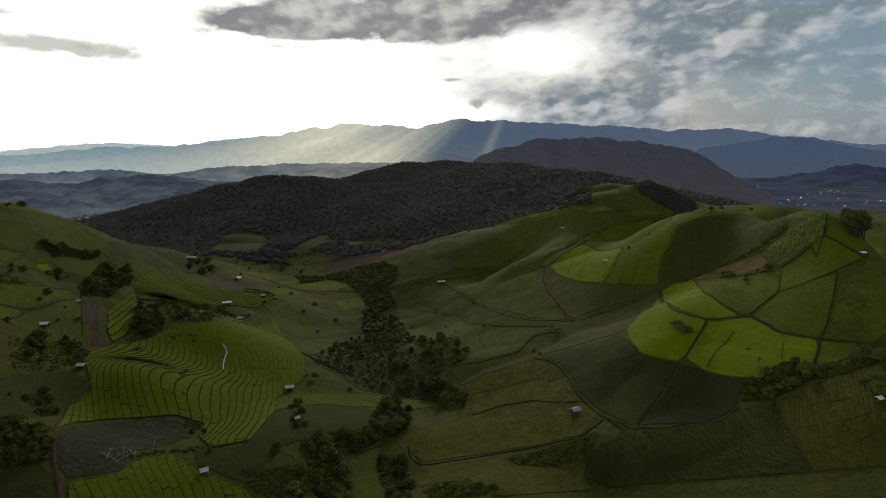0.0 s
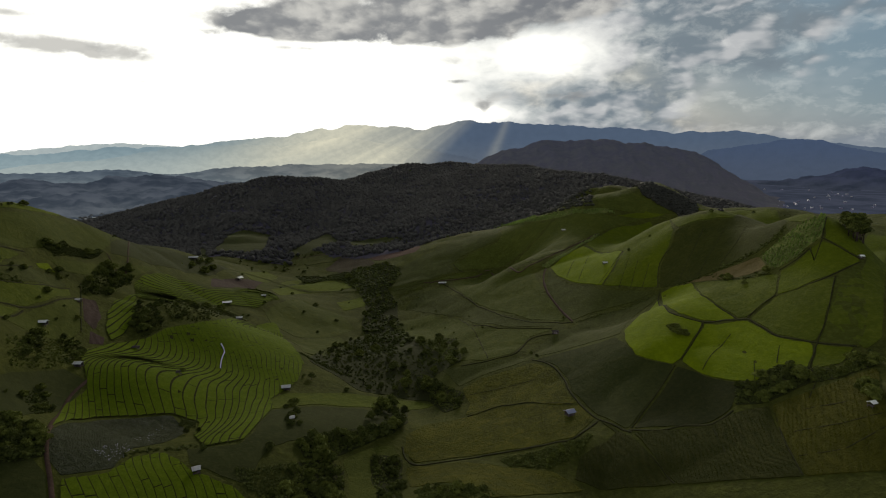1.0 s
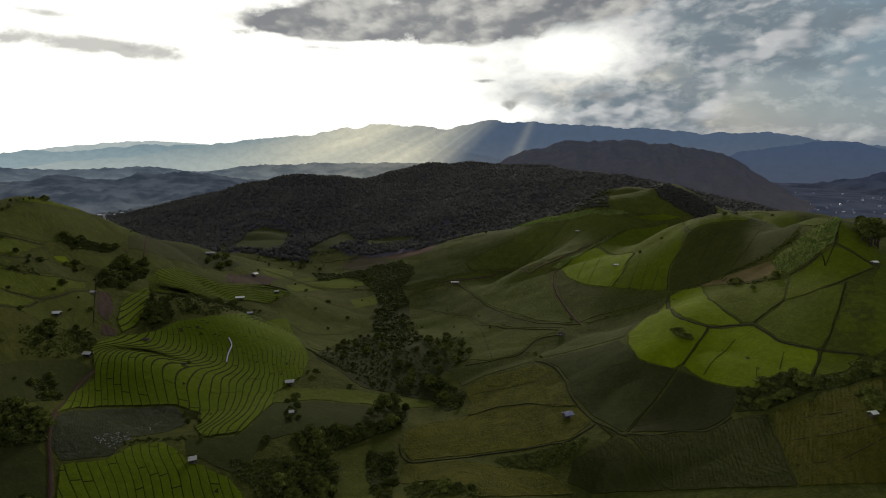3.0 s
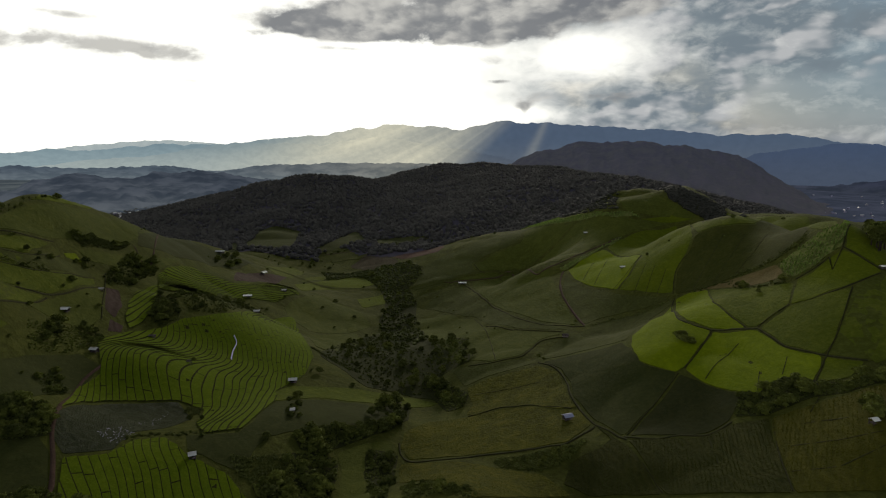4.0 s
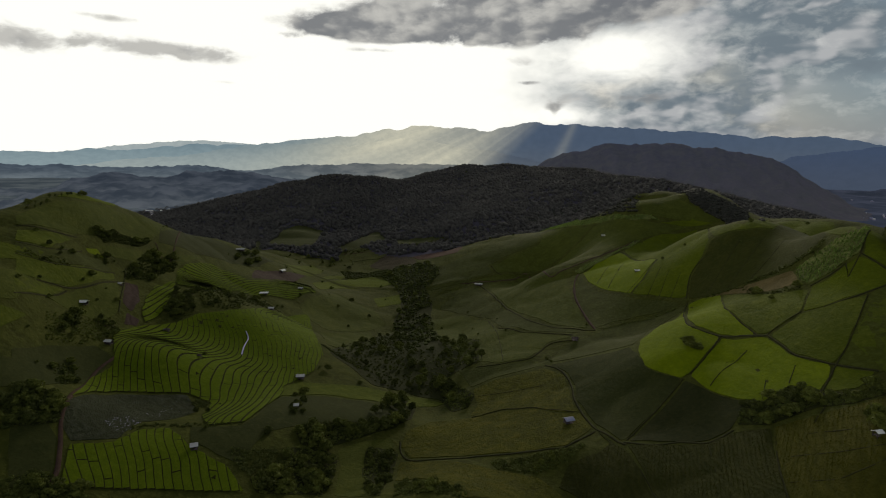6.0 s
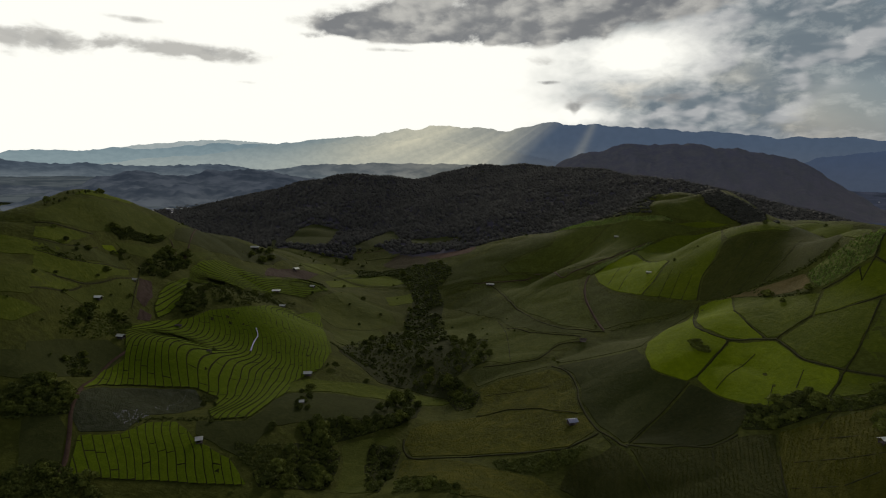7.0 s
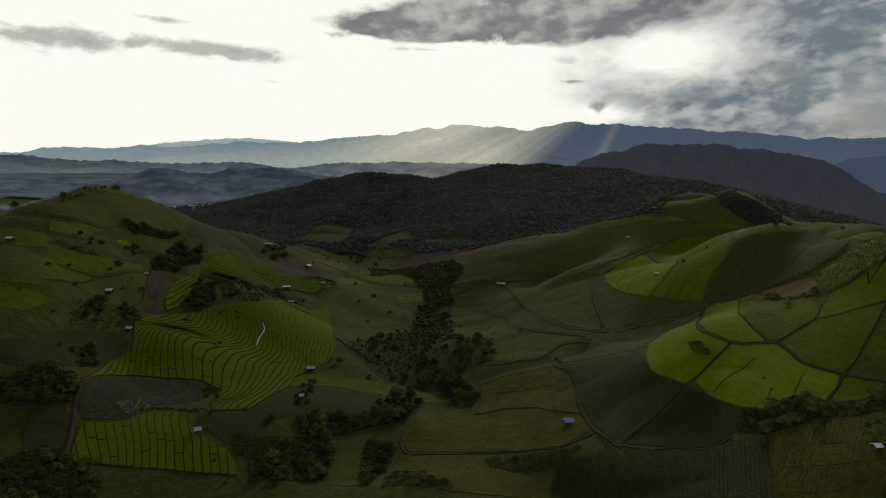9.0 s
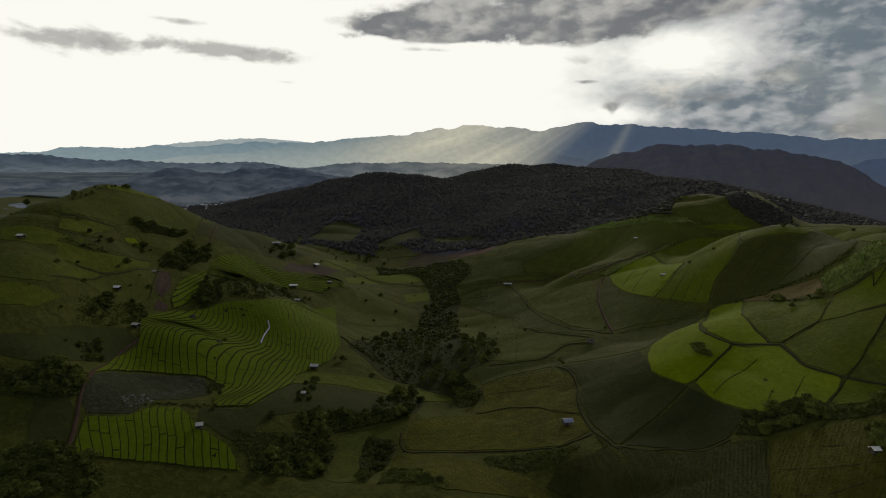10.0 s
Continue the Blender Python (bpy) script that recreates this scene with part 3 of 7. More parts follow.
# valley floor, its haze painted as glow, a little above the ground sheet
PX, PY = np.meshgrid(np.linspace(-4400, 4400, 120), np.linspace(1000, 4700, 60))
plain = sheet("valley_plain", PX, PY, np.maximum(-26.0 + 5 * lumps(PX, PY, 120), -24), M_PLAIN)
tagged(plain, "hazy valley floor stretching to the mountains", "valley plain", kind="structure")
# water shine is painted: these strips glow instead of mirroring the sky
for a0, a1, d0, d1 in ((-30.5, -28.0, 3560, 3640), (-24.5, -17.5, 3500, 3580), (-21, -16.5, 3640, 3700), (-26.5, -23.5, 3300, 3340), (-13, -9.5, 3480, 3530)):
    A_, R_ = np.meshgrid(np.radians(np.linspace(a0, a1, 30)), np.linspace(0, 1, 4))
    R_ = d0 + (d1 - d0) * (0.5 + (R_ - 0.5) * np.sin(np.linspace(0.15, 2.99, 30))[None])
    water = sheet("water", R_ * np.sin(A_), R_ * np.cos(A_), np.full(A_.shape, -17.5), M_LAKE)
    tagged(water, "strip of valley water, its shine painted as glow", "water", kind="structure")


# ---- fields ----
from mathutils.geometry import delaunay_2d_cdt


def outline(pts, step=2.5, wobble=0.35):
    """A closed outline with its corners rounded and its edges a little uneven."""
    p = np.array(pts, float)
    nxt = np.roll(p, -1, 0)
    p = np.stack([p * 0.93 + nxt * 0.07, p * 0.07 + nxt * 0.93], 1).reshape(-1, 2)
    ring = []
    for a, b in zip(p, np.roll(p, -1, 0)):
        n = max(1, int(np.hypot(*(b - a)) / step))
        ring += [a + (b - a) * k / n for k in range(n)]
    r = np.array(ring)
    r[:, 0] += (lumps(r[:, 0] * 3, r[:, 1] * 3, 14) - 0.5) * 2 * wobble
    r[:, 1] += (lumps(r[:, 0] * 3 + 90, r[:, 1] * 3, 14) - 0.5) * 2 * wobble
    return r


def inside(ring, x, y):
    hit = np.zeros(x.shape, bool)
    for (ax, ay), (bx, by) in zip(ring, np.roll(ring, -1, 0)):
        cross = (ay > y) != (by > y)
        hit ^= cross & (x < (bx - ax) * (y - ay) / (by - ay + 1e-12) + ax)
    return hit


def filled(ring, spacing):
    """Triangles that fill an outline, with points inside it every spacing metres."""
    lo, hi = ring.min(0), ring.max(0)
    X, Y = np.meshgrid(np.arange(lo[0], hi[0], spacing), np.arange(lo[1], hi[1], spacing))
    X = X + (np.arange(X.shape[0]) % 2)[:, None] * spacing * 0.5
    X, Y = X.ravel(), Y.ravel()
    ok = inside(ring, X, Y)
    for k in range(0, len(ring)):
        ok &= (X - ring[k, 0]) ** 2 + (Y - ring[k, 1]) ** 2 > (spacing * 0.55) ** 2
    pts = [Vector(p) for p in ring] + [Vector(p) for p in np.stack([X[ok], Y[ok]], 1)]
    n = len(ring)
    v, _, f, *_ = delaunay_2d_cdt(pts, [(i, (i + 1) % n) for i in range(n)], [], 1, 1e-4)
    return np.array([tuple(p) for p in v]), [tuple(t) for t in f]


def mesh_of(name, verts, faces, mat, smooth=True):
    me = bpy.data.meshes.new(name)
    me.from_pydata([tuple(map(float, v)) for v in verts], [], faces)
    me.polygons.foreach_set("use_smooth", np.full(len(me.polygons), smooth))
    me.materials.append(mat)
    return me


def field(name, label, mat, tall, pts):
    """One planted field: a layer of crop as tall as it grows, closed at its edges."""
    far = np.mean([p[1] for p in pts])
    step = 2.0 if far < 320 else 3.5
    ring = outline(pts, step)
    flat_v, faces = filled(ring, step)
    z = land(flat_v[:, 0], flat_v[:, 1])
    top = z + 0.08 + 0.2 * tall * (0.75 + 0.5 * lumps(flat_v[:, 0], flat_v[:, 1], 4.0)) + tall * 0.25 * (np.random.RandomState(len(faces)).rand(len(z)) - 0.5)
    verts = np.c_[flat_v, top].tolist()
    rz = land(ring[:, 0], ring[:, 1])
    n0, m = len(verts), len(ring)
    verts += np.c_[ring, rz + 0.08 + tall * 0.17].tolist() + np.c_[ring, rz - 0.6].tolist()
    faces = faces + [(n0 + i, n0 + m + i, n0 + m + (i + 1) % m, n0 + (i + 1) % m) for i in range(m)]
    ob = new(name, mesh_of(name, verts, faces, mat))
    return tagged(ob, label, name.replace("_", " "), group="fields on the hills")


def track(name, label, mat, width, pts):
    """A path that follows the ground."""
    p = np.array(pts, float)
    line = []
    for k in range(len(p) - 1):
        a, b, c, d = p[max(k - 1, 0)], p[k], p[k + 1], p[min(k + 2, len(p) - 1)]
        n = max(2, int(np.hypot(*(c - b)) / 2.0))
        for t in np.arange(n) / n:
            line.append(0.5 * (2 * b + (c - a) * t + (2 * a - 5 * b + 4 * c - d) * t * t + (3 * b - a - 3 * c + d) * t ** 3))
    line = np.array(line + [p[-1]])
    way = np.gradient(line, axis=0)
    side = np.c_[-way[:, 1], way[:, 0]] / (np.linalg.norm(way, axis=1)[:, None] + 1e-9)
    half = width * 0.42 * (0.7 + 0.6 * lumps(line[:, 0], line[:, 1], 9.0))
    verts, faces = [], []
    for k, s in enumerate((-1.0, -0.6, 0.6, 1.0)):
        e = line + side * half[:, None] * s
        verts += np.c_[e, land(e[:, 0], e[:, 1]) + ((0.95 if mat == M_PALE else 0.32) if abs(s) < 0.9 else -0.3)].tolist()
    n = len(line)
    for j in range(3):
        faces += [(j * n + i, (j + 1) * n + i, (j + 1) * n + i + 1, j * n + i + 1) for i in range(n - 1)]
    ob = new(name, mesh_of(name, verts, faces, mat))
    return tagged(ob, label, name.replace("_", " "), kind="structure")


def cut(poly, k, low, high):
    """The part of a polygon of (x, y, s, v) rows whose value k lies between low and high."""
    for sign, bound in ((1, low), (-1, high)):
        res = []
        for a, b in zip(poly, poly[1:] + poly[:1]):
            da, db = sign * (a[k] - bound), sign * (b[k] - bound)
            if da >= 0:
                res.append(a)
            if (da >= 0) != (db >= 0):
                t = da / (da - db)
                res.append(tuple(x + (y - x) * t for x, y in zip(a, b)))
        poly = res
        if len(poly) < 3:
            return []
    return poly


def joined(pieces):
    """Sorts pieces into groups that touch."""
    owner, groups = {}, []
    for piece in pieces:
        keys = [(round(r[0], 2), round(r[1], 2)) for r in piece]
        found = {id(owner[k]): owner[k] for k in keys if k in owner}
        home = {"pieces": [], "keys": []}
        for other in found.values():
            home["pieces"] += other["pieces"]
            home["keys"] += other["keys"]
            groups.remove(other)
        home["pieces"].append(piece)
        home["keys"] += keys
        for k in home["keys"]:
            owner[k] = home
        groups.append(home)
    return [g["pieces"] for g in groups]


def terraces(label, gap, plot, turn, bend, pts):
    """Rice terraces: level beds in strips that wind along the hill at that bearing, gap metres wide, parted by low bunds."""
    ring = outline(pts, 2.0)
    v, faces = filled(ring, 1.7)
    base = land(v[:, 0], v[:, 1])
    rise, c, s_ = 0.7, math.cos(radians(turn)), math.sin(radians(turn))
    across = v[:, 1] * c - v[:, 0] * s_ + (lumps(v[:, 0], v[:, 1] + 50, 42) - 0.5) * 2 * bend + (lumps(v[:, 0], v[:, 1], 15) - 0.5) * 2.6
    s = across / gap + 0.35 * (lumps(v[:, 0], v[:, 1], 9) - 0.5)
    along = v[:, 0] * c + v[:, 1] * s_ + (lumps(v[:, 0], v[:, 1], 25) - 0.5) * 14
    rows = [tuple(r) for r in np.c_[v, s, along, base]]
    beds = {}
    for f in faces:
        tri = [rows[i] for i in f]
        lo, hi = min(r[2] for r in tri), max(r[2] for r in tri)
        for level in range(math.floor(lo), math.floor(hi) + 1):
            band = cut(tri, 2, level + 0.06, level + 0.94)
            if not band:
                continue
            shift = (level * 0.618 % 1.0) * plot
            size = plot * (0.7 + 0.9 * (level * 0.377 % 1.0))
            a0, a1 = min(r[3] for r in band), max(r[3] for r in band)
            for cell in range(math.floor((a0 - shift) / size), math.floor((a1 - shift) / size) + 1):
                piece = cut(band, 3, shift + cell * size + 0.2, shift + (cell + 1) * size - 0.2)
                if piece:
                    beds.setdefault((level, cell), []).append(piece)
    root = new("rice_terraces")
    cx, cy = ring.mean(0)
    root.location = (cx, cy, height(cx, cy))
    tagged(root, label, "rice field", group="rice terraces")
    # earth and grass of the bunds under and between the beds
    me = mesh_of("bund_bank", np.c_[v[:, 0] - cx, v[:, 1] - cy, base + 0.3 - root.location.z], faces, M_BUND)
    new("bund_bank", me).parent = root
    for pieces in [q for key in sorted(beds) for q in joined(beds[key])]:
        level = math.floor(sum(r[2] for r in pieces[0]) / len(pieces[0]))
        verts, fs, index = [], [], {}
        for piece in pieces:
            ids = []
            for x, y, sv, _, ground_z in piece:
                key = (round(x, 2), round(y, 2))
                if key not in index:
                    index[key] = len(verts)
                    # level bed, a little higher where the hill rises behind it
                    verts.append((x - cx, y - cy, ground_z + 0.5 + 0.5 * rise * (level + 0.5 - sv) - root.location.z))
                ids.append(index[key])
            if len(set(ids)) == len(ids):
                fs.append(ids)
        if len(fs) < 3:
            continue
        new("terrace", mesh_of("terrace", verts, fs, M_RICE)).parent = root
    return root


def tufts(label, gap, along, tall, mat, turn, pts):
    """Standing crop in rows: a tuft of arching leaves for every plant."""
    ring = np.array(pts, float)
    mid, reach = ring.mean(0), np.abs(ring - ring.mean(0)).max() * 1.5
    r = np.random.RandomState(int(abs(mid[0]) * 7 + abs(mid[1])))
    U, V = np.meshgrid(np.arange(-reach, reach, along), np.arange(-reach, reach, gap))
    U, V = U + r.randn(*U.shape) * along * 0.25, V + r.randn(*V.shape) * gap * 0.10
    c, s = math.cos(radians(turn)), math.sin(radians(turn))
    x, y = (mid[0] + U * c - V * s).ravel(), (mid[1] + U * s + V * c).ravel()
    ok = inside(ring, x, y) & (r.rand(len(x)) < 0.45 + 0.8 * lumps(x, y, 7))
    x, y = x[ok], y[ok]
    z = land(x, y) + 0.1
    verts, faces, n = [], [], len(x)
    for k in range(3):
        a = r.rand(n) * math.pi * 2
        h = tall * (0.6 + 0.6 * r.rand(n))
        w = 0.16 * tall + 0.08
        dx_, dy_ = np.cos(a), np.sin(a)
        out = tall * 0.38
        verts.append(np.stack([np.stack([x - dy_ * w, y + dx_ * w, z], 1), np.stack([x + dy_ * w, y - dx_ * w, z], 1),
                               np.stack([x + dx_ * out * 0.5 + dy_ * w, y + dy_ * out * 0.5 - dx_ * w, z + h], 1), np.stack([x + dx_ * out - dy_ * w * 0.4, y + dy_ * out + dx_ * w * 0.4, z + h * 0.85], 1)], 1).reshape(-1, 3))
    verts = np.concatenate(verts)
    faces = np.arange(len(verts)).reshape(-1, 4).tolist()
    return tagged(new("standing_crop", mesh_of("standing_crop", verts, faces, mat, False)), label, "crop", kind="stuff")


field('maize_field', 'bright yellow-green crop on the round hill, parted by dark grass strips', M_BRIGHT, 0.6, [(120.0, 290.8), (99.1, 262.0), (89.3, 251.0), (85.9, 239.5), (85.6, 224.7), (88.3, 219.2), (96.0, 211.5), (99.6, 211.9), (113.8, 225.9), (115.1, 228.7), (107.4, 238.2), (107.3, 248.6)])
field('maize_field', 'bright yellow-green crop on the round hill, parted by dark grass strips', M_BRIGHT, 0.6, [(123.1, 294.8), (128.2, 291.8), (134.0, 282.1), (125.0, 253.7), (125.4, 238.7), (127.2, 224.8), (120.6, 228.3), (116.2, 230.4), (109.3, 239.7), (109.5, 251.1), (120.9, 288.3)])
field('maize_field', 'bright green crop on the round hill, parted by dark grass strips', M_BRIGHT, 0.6, [(115.8, 227.3), (127.8, 221.9), (129.5, 219.1), (131.6, 201.3), (138.4, 191.0), (130.0, 180.6), (124.9, 188.0), (117.2, 186.4), (115.1, 185.5), (108.2, 191.2), (101.8, 200.4), (99.5, 210.1), (114.4, 225.0)])
field('maize_field', 'mid-green crop on the round hill, parted by dark grass strips', M_BRIGHT2, 0.6, [(139.1, 190.3), (147.1, 182.9), (139.0, 177.2), (131.3, 179.8)])
field('maize_field', 'dull green crop on the round hill, parted by dark grass strips', M_GREEN, 0.6, [(134.5, 280.0), (139.3, 265.5), (143.9, 253.4), (152.9, 240.5), (143.7, 226.0), (131.0, 222.3), (128.4, 224.6), (126.2, 239.7), (125.7, 253.6)])
field('maize_field', 'bright green crop on the round hill, parted by dark grass strips', M_BRIGHT2, 0.6, [(154.2, 240.5), (158.9, 238.3), (170.6, 240.0), (173.9, 230.5), (176.5, 224.7), (175.8, 223.4), (166.1, 220.2), (158.3, 219.7), (149.6, 221.6), (144.2, 225.3)])
field('maize_field', 'green crop on the round hill, parted by dark grass strips', M_GREEN, 0.6, [(143.4, 224.0), (150.2, 220.4), (157.4, 218.0), (161.9, 217.5), (154.4, 208.0), (147.8, 199.8), (139.6, 191.9), (132.7, 202.7), (131.0, 219.8)])
field('maize_field', 'green crop on the round hill, parted by dark grass strips', M_MIDGREEN, 0.6, [(162.9, 217.7), (174.9, 221.8), (164.9, 204.7), (157.2, 191.3), (149.0, 183.3), (144.7, 187.2), (140.4, 191.4), (148.1, 199.0), (155.0, 207.6)])
field('maize_field', 'sunny green crop at the top of the round hill', M_BRIGHT2, 0.6, [(171.8, 240.8), (267.9, 375.7), (277.6, 380.0), (177.6, 226.5), (174.9, 231.6)])
field('maize_field', 'sunny green crop at the top of the round hill', M_BRIGHT2, 0.6, [(174.4, 229.8), (274.4, 348.9), (288.9, 349.5), (187.4, 224.3)])
field('maize_field', 'mid-green crop on the far side of the round hill', M_GREEN, 0.6, [(160.2, 211.8), (172.9, 217.5), (256.0, 307.6), (177.8, 211.7), (164.2, 193.9), (157.0, 183.7), (149.6, 180.8), (148.7, 189.4), (147.5, 198.3)])
# the slope's shade is painted in on top of the crop's own dark green
field('maize_field', 'tall dusky crop under the hill, slope shade painted in too', M_SHADE, 0.7, [(85.1, 236.8), (85.4, 223.7), (88.1, 218.4), (96.2, 210.5), (85.3, 199.1), (78.5, 193.5), (71.5, 186.4), (69.9, 186.2), (63.5, 201.1), (58.4, 220.6), (58.9, 234.0), (56.5, 251.1), (49.3, 263.7), (67.4, 260.3), (83.7, 250.3)])
field('maize_field', 'tall very dark crop under the hill, slope shade painted in too', M_DARK, 0.7, [(96.9, 208.6), (101.5, 199.6), (107.2, 190.9), (111.8, 186.1), (107.7, 183.5), (102.9, 177.3), (95.4, 174.9), (84.5, 180.0), (72.4, 184.3), (79.6, 192.3), (86.3, 197.8)])
field('maize_field', 'grey-green crop on the long slope above the shaded field', M_DULL, 0.5, [(66.3, 294.0), (77.8, 299.3), (88.3, 306.3), (99.5, 305.1), (109.4, 299.6), (121.7, 296.7), (119.1, 291.6), (105.7, 287.0), (87.1, 250.2), (78.6, 260.3), (68.1, 264.4), (49.6, 268.1), (55.9, 286.5)])
field('maize_field', 'yellowish green maize with planted rows on the near hill', M_ROWS, 0.9, [(112.8, 170.3), (120.7, 168.5), (126.7, 167.9), (132.7, 167.5), (142.2, 166.3), (134.8, 154.5), (130.2, 146.8), (126.6, 140.5), (123.4, 135.1), (120.7, 130.2), (116.4, 131.7), (111.9, 133.3), (107.6, 135.2), (103.1, 137.4), (106.8, 152.8), (110.4, 165.0)])
tufts('yellowish maize plants in rows', 1.1, 0.6, 0.34, M_MAIZE, 60, [(112.8, 170.3), (120.7, 168.5), (126.7, 167.9), (132.7, 167.5), (142.2, 166.3), (134.8, 154.5), (130.2, 146.8), (126.6, 140.5), (123.4, 135.1), (120.7, 130.2), (116.4, 131.7), (111.9, 133.3), (107.6, 135.2), (103.1, 137.4), (106.8, 152.8), (110.4, 165.0)])
field('maize_field', 'dark green maize with planted rows on the near hill', M_ROWS_DARK, 0.9, [(71.1, 181.2), (79.5, 178.9), (87.5, 176.4), (94.6, 172.5), (102.7, 175.1), (111.8, 170.5), (109.9, 165.4), (106.3, 153.2), (102.3, 137.8), (97.5, 140.4), (92.5, 143.4), (87.4, 146.8), (82.0, 150.5), (76.1, 154.0), (73.4, 169.7)])
tufts('dark green maize plants in rows', 1.1, 0.6, 0.34, M_MAIZE_DARK, 75, [(71.1, 181.2), (79.5, 178.9), (87.5, 176.4), (94.6, 172.5), (102.7, 175.1), (111.8, 170.5), (109.9, 165.4), (106.3, 153.2), (102.3, 137.8), (97.5, 140.4), (92.5, 143.4), (87.4, 146.8), (82.0, 150.5), (76.1, 154.0), (73.4, 169.7)])
field('maize_field', 'olive maize with planted rows on the near hill', M_ROWS_DARK, 0.9, [(63.5, 194.7), (68.6, 181.8), (72.5, 169.5), (74.9, 154.7), (68.5, 157.8), (61.5, 160.0), (54.3, 162.0), (47.0, 165.3), (50.4, 174.8), (60.0, 179.7), (66.3, 184.8)])
tufts('olive maize plants in rows', 1.1, 0.6, 0.32, M_MAIZE_DARK, 75, [(63.5, 194.7), (68.6, 181.8), (72.5, 169.5), (74.9, 154.7), (68.5, 157.8), (61.5, 160.0), (54.3, 162.0), (47.0, 165.3), (50.4, 174.8), (60.0, 179.7), (66.3, 184.8)])
field('maize_field', 'olive crop on the gentle slope by the field hut', M_OLIVE, 0.6, [(11.4, 259.6), (20.5, 261.6), (33.9, 261.1), (47.1, 261.3), (54.9, 248.2), (56.3, 230.4), (56.5, 218.4), (58.5, 212.1), (50.9, 214.7), (41.1, 224.5), (26.4, 232.2), (16.3, 229.6), (12.2, 233.0), (15.1, 242.9)])
field('maize_field', 'yellow-olive crop on the gentle slope by the field hut', M_OLIVE, 0.7, [(13.8, 228.6), (26.4, 230.0), (41.0, 222.8), (50.8, 213.4), (58.7, 210.4), (61.6, 198.5), (50.9, 185.6), (41.1, 188.3), (30.7, 188.4), (20.1, 189.6), (9.3, 190.6), (0.5, 190.7), (-8.4, 191.0), (-12.9, 199.7), (-13.2, 210.3), (-4.2, 227.3)])
tufts('olive crop plants', 1.1, 0.8, 0.26, M_MAIZE, 20, [(13.8, 228.6), (26.4, 230.0), (41.0, 222.8), (50.8, 213.4), (58.7, 210.4), (61.6, 198.5), (50.9, 185.6), (41.1, 188.3), (30.7, 188.4), (20.1, 189.6), (9.3, 190.6), (0.5, 190.7), (-8.4, 191.0), (-12.9, 199.7), (-13.2, 210.3), (-4.2, 227.3)])
field('maize_field', 'yellow-olive crop on the low swell', M_OLIVE, 0.7, [(-12.0, 188.8), (-0.8, 185.8), (9.9, 183.4), (24.6, 175.6), (32.2, 173.0), (39.5, 170.2), (45.6, 164.2), (48.4, 160.9), (40.5, 158.5), (32.6, 153.5), (25.1, 146.0), (18.1, 142.6), (11.9, 147.4), (4.7, 156.6), (-7.6, 163.6)])
tufts('olive crop plants', 1.1, 0.8, 0.26, M_MAIZE, 20, [(-12.0, 188.8), (-0.8, 185.8), (9.9, 183.4), (24.6, 175.6), (32.2, 173.0), (39.5, 170.2), (45.6, 164.2), (48.4, 160.9), (40.5, 158.5), (32.6, 153.5), (25.1, 146.0), (18.1, 142.6), (11.9, 147.4), (4.7, 156.6), (-7.6, 163.6)])
field('maize_field', 'dull green hillside field above the gully', M_MIDGREEN, 0.4, [(-46.8, 429.8), (-11.0, 425.2), (12.4, 387.3), (21.3, 338.9), (36.6, 324.7), (50.5, 311.2), (63.3, 299.7), (50.7, 298.7), (39.5, 280.4), (23.0, 278.7), (8.4, 294.1), (-4.6, 319.8), (-21.2, 359.4)])
field('maize_field', 'dull green hillside field above the gully', M_DULL, 0.4, [(0.8, 288.3), (11.3, 281.0), (26.3, 276.0), (40.9, 276.6), (45.6, 266.9), (33.0, 265.0), (20.4, 264.6), (10.4, 262.8)])
field('maize_field', 'grey-green hillside field above the gully', M_MIDGREEN, 0.4, [(7.0, 484.9), (35.3, 489.0), (50.8, 413.9), (67.0, 406.6), (68.3, 384.7), (69.0, 353.6), (74.0, 309.6), (53.2, 325.7), (33.3, 368.3), (20.9, 413.6)])
field('maize_field', 'dull green hillside field above the gully', M_DULL, 0.4, [(-3.2, 482.7), (18.8, 411.3), (29.5, 374.1), (43.4, 335.7), (65.0, 309.7), (67.5, 304.1), (55.6, 312.2), (42.9, 321.8), (21.9, 350.7), (13.0, 392.4), (-16.9, 438.8), (-33.9, 458.6), (-20.9, 478.2)])
field('maize_field', 'dull green crop on the slope under the bright field', M_DULL, 0.4, [(77.7, 392.1), (79.9, 372.0), (85.6, 352.6), (100.0, 328.2), (111.4, 315.0), (120.9, 300.3), (110.4, 303.8), (99.9, 309.2), (88.2, 311.2), (77.4, 307.3), (73.1, 337.0), (73.0, 367.3)])
field('maize_field', 'bright yellow-green field on the broad hill, ploughed in lines', M_BRIGHT, 0.5, [(79.8, 395.9), (96.4, 411.0), (109.9, 417.8), (121.9, 360.8), (109.4, 342.7), (100.4, 333.5), (86.6, 359.1), (81.6, 376.5)])
field('maize_field', 'green field on the broad hill, ploughed in lines', M_BRIGHT2, 0.5, [(112.5, 420.9), (128.1, 440.9), (147.4, 452.7), (178.5, 460.6), (142.5, 332.3), (136.5, 321.7), (128.7, 316.2), (123.1, 302.2), (113.2, 317.6), (101.4, 332.3), (110.3, 341.0), (122.4, 357.7)])
field('maize_field', 'dark brownish-green field on the broad hill, ploughed in lines', M_BROWNGREEN, 0.5, [(142.9, 328.9), (157.7, 320.2), (170.5, 315.1), (225.3, 393.4), (172.1, 269.0), (165.6, 264.8), (157.8, 267.2), (151.5, 274.6), (144.1, 280.9), (135.3, 285.2), (123.8, 299.4), (129.3, 314.2), (136.9, 319.9)])
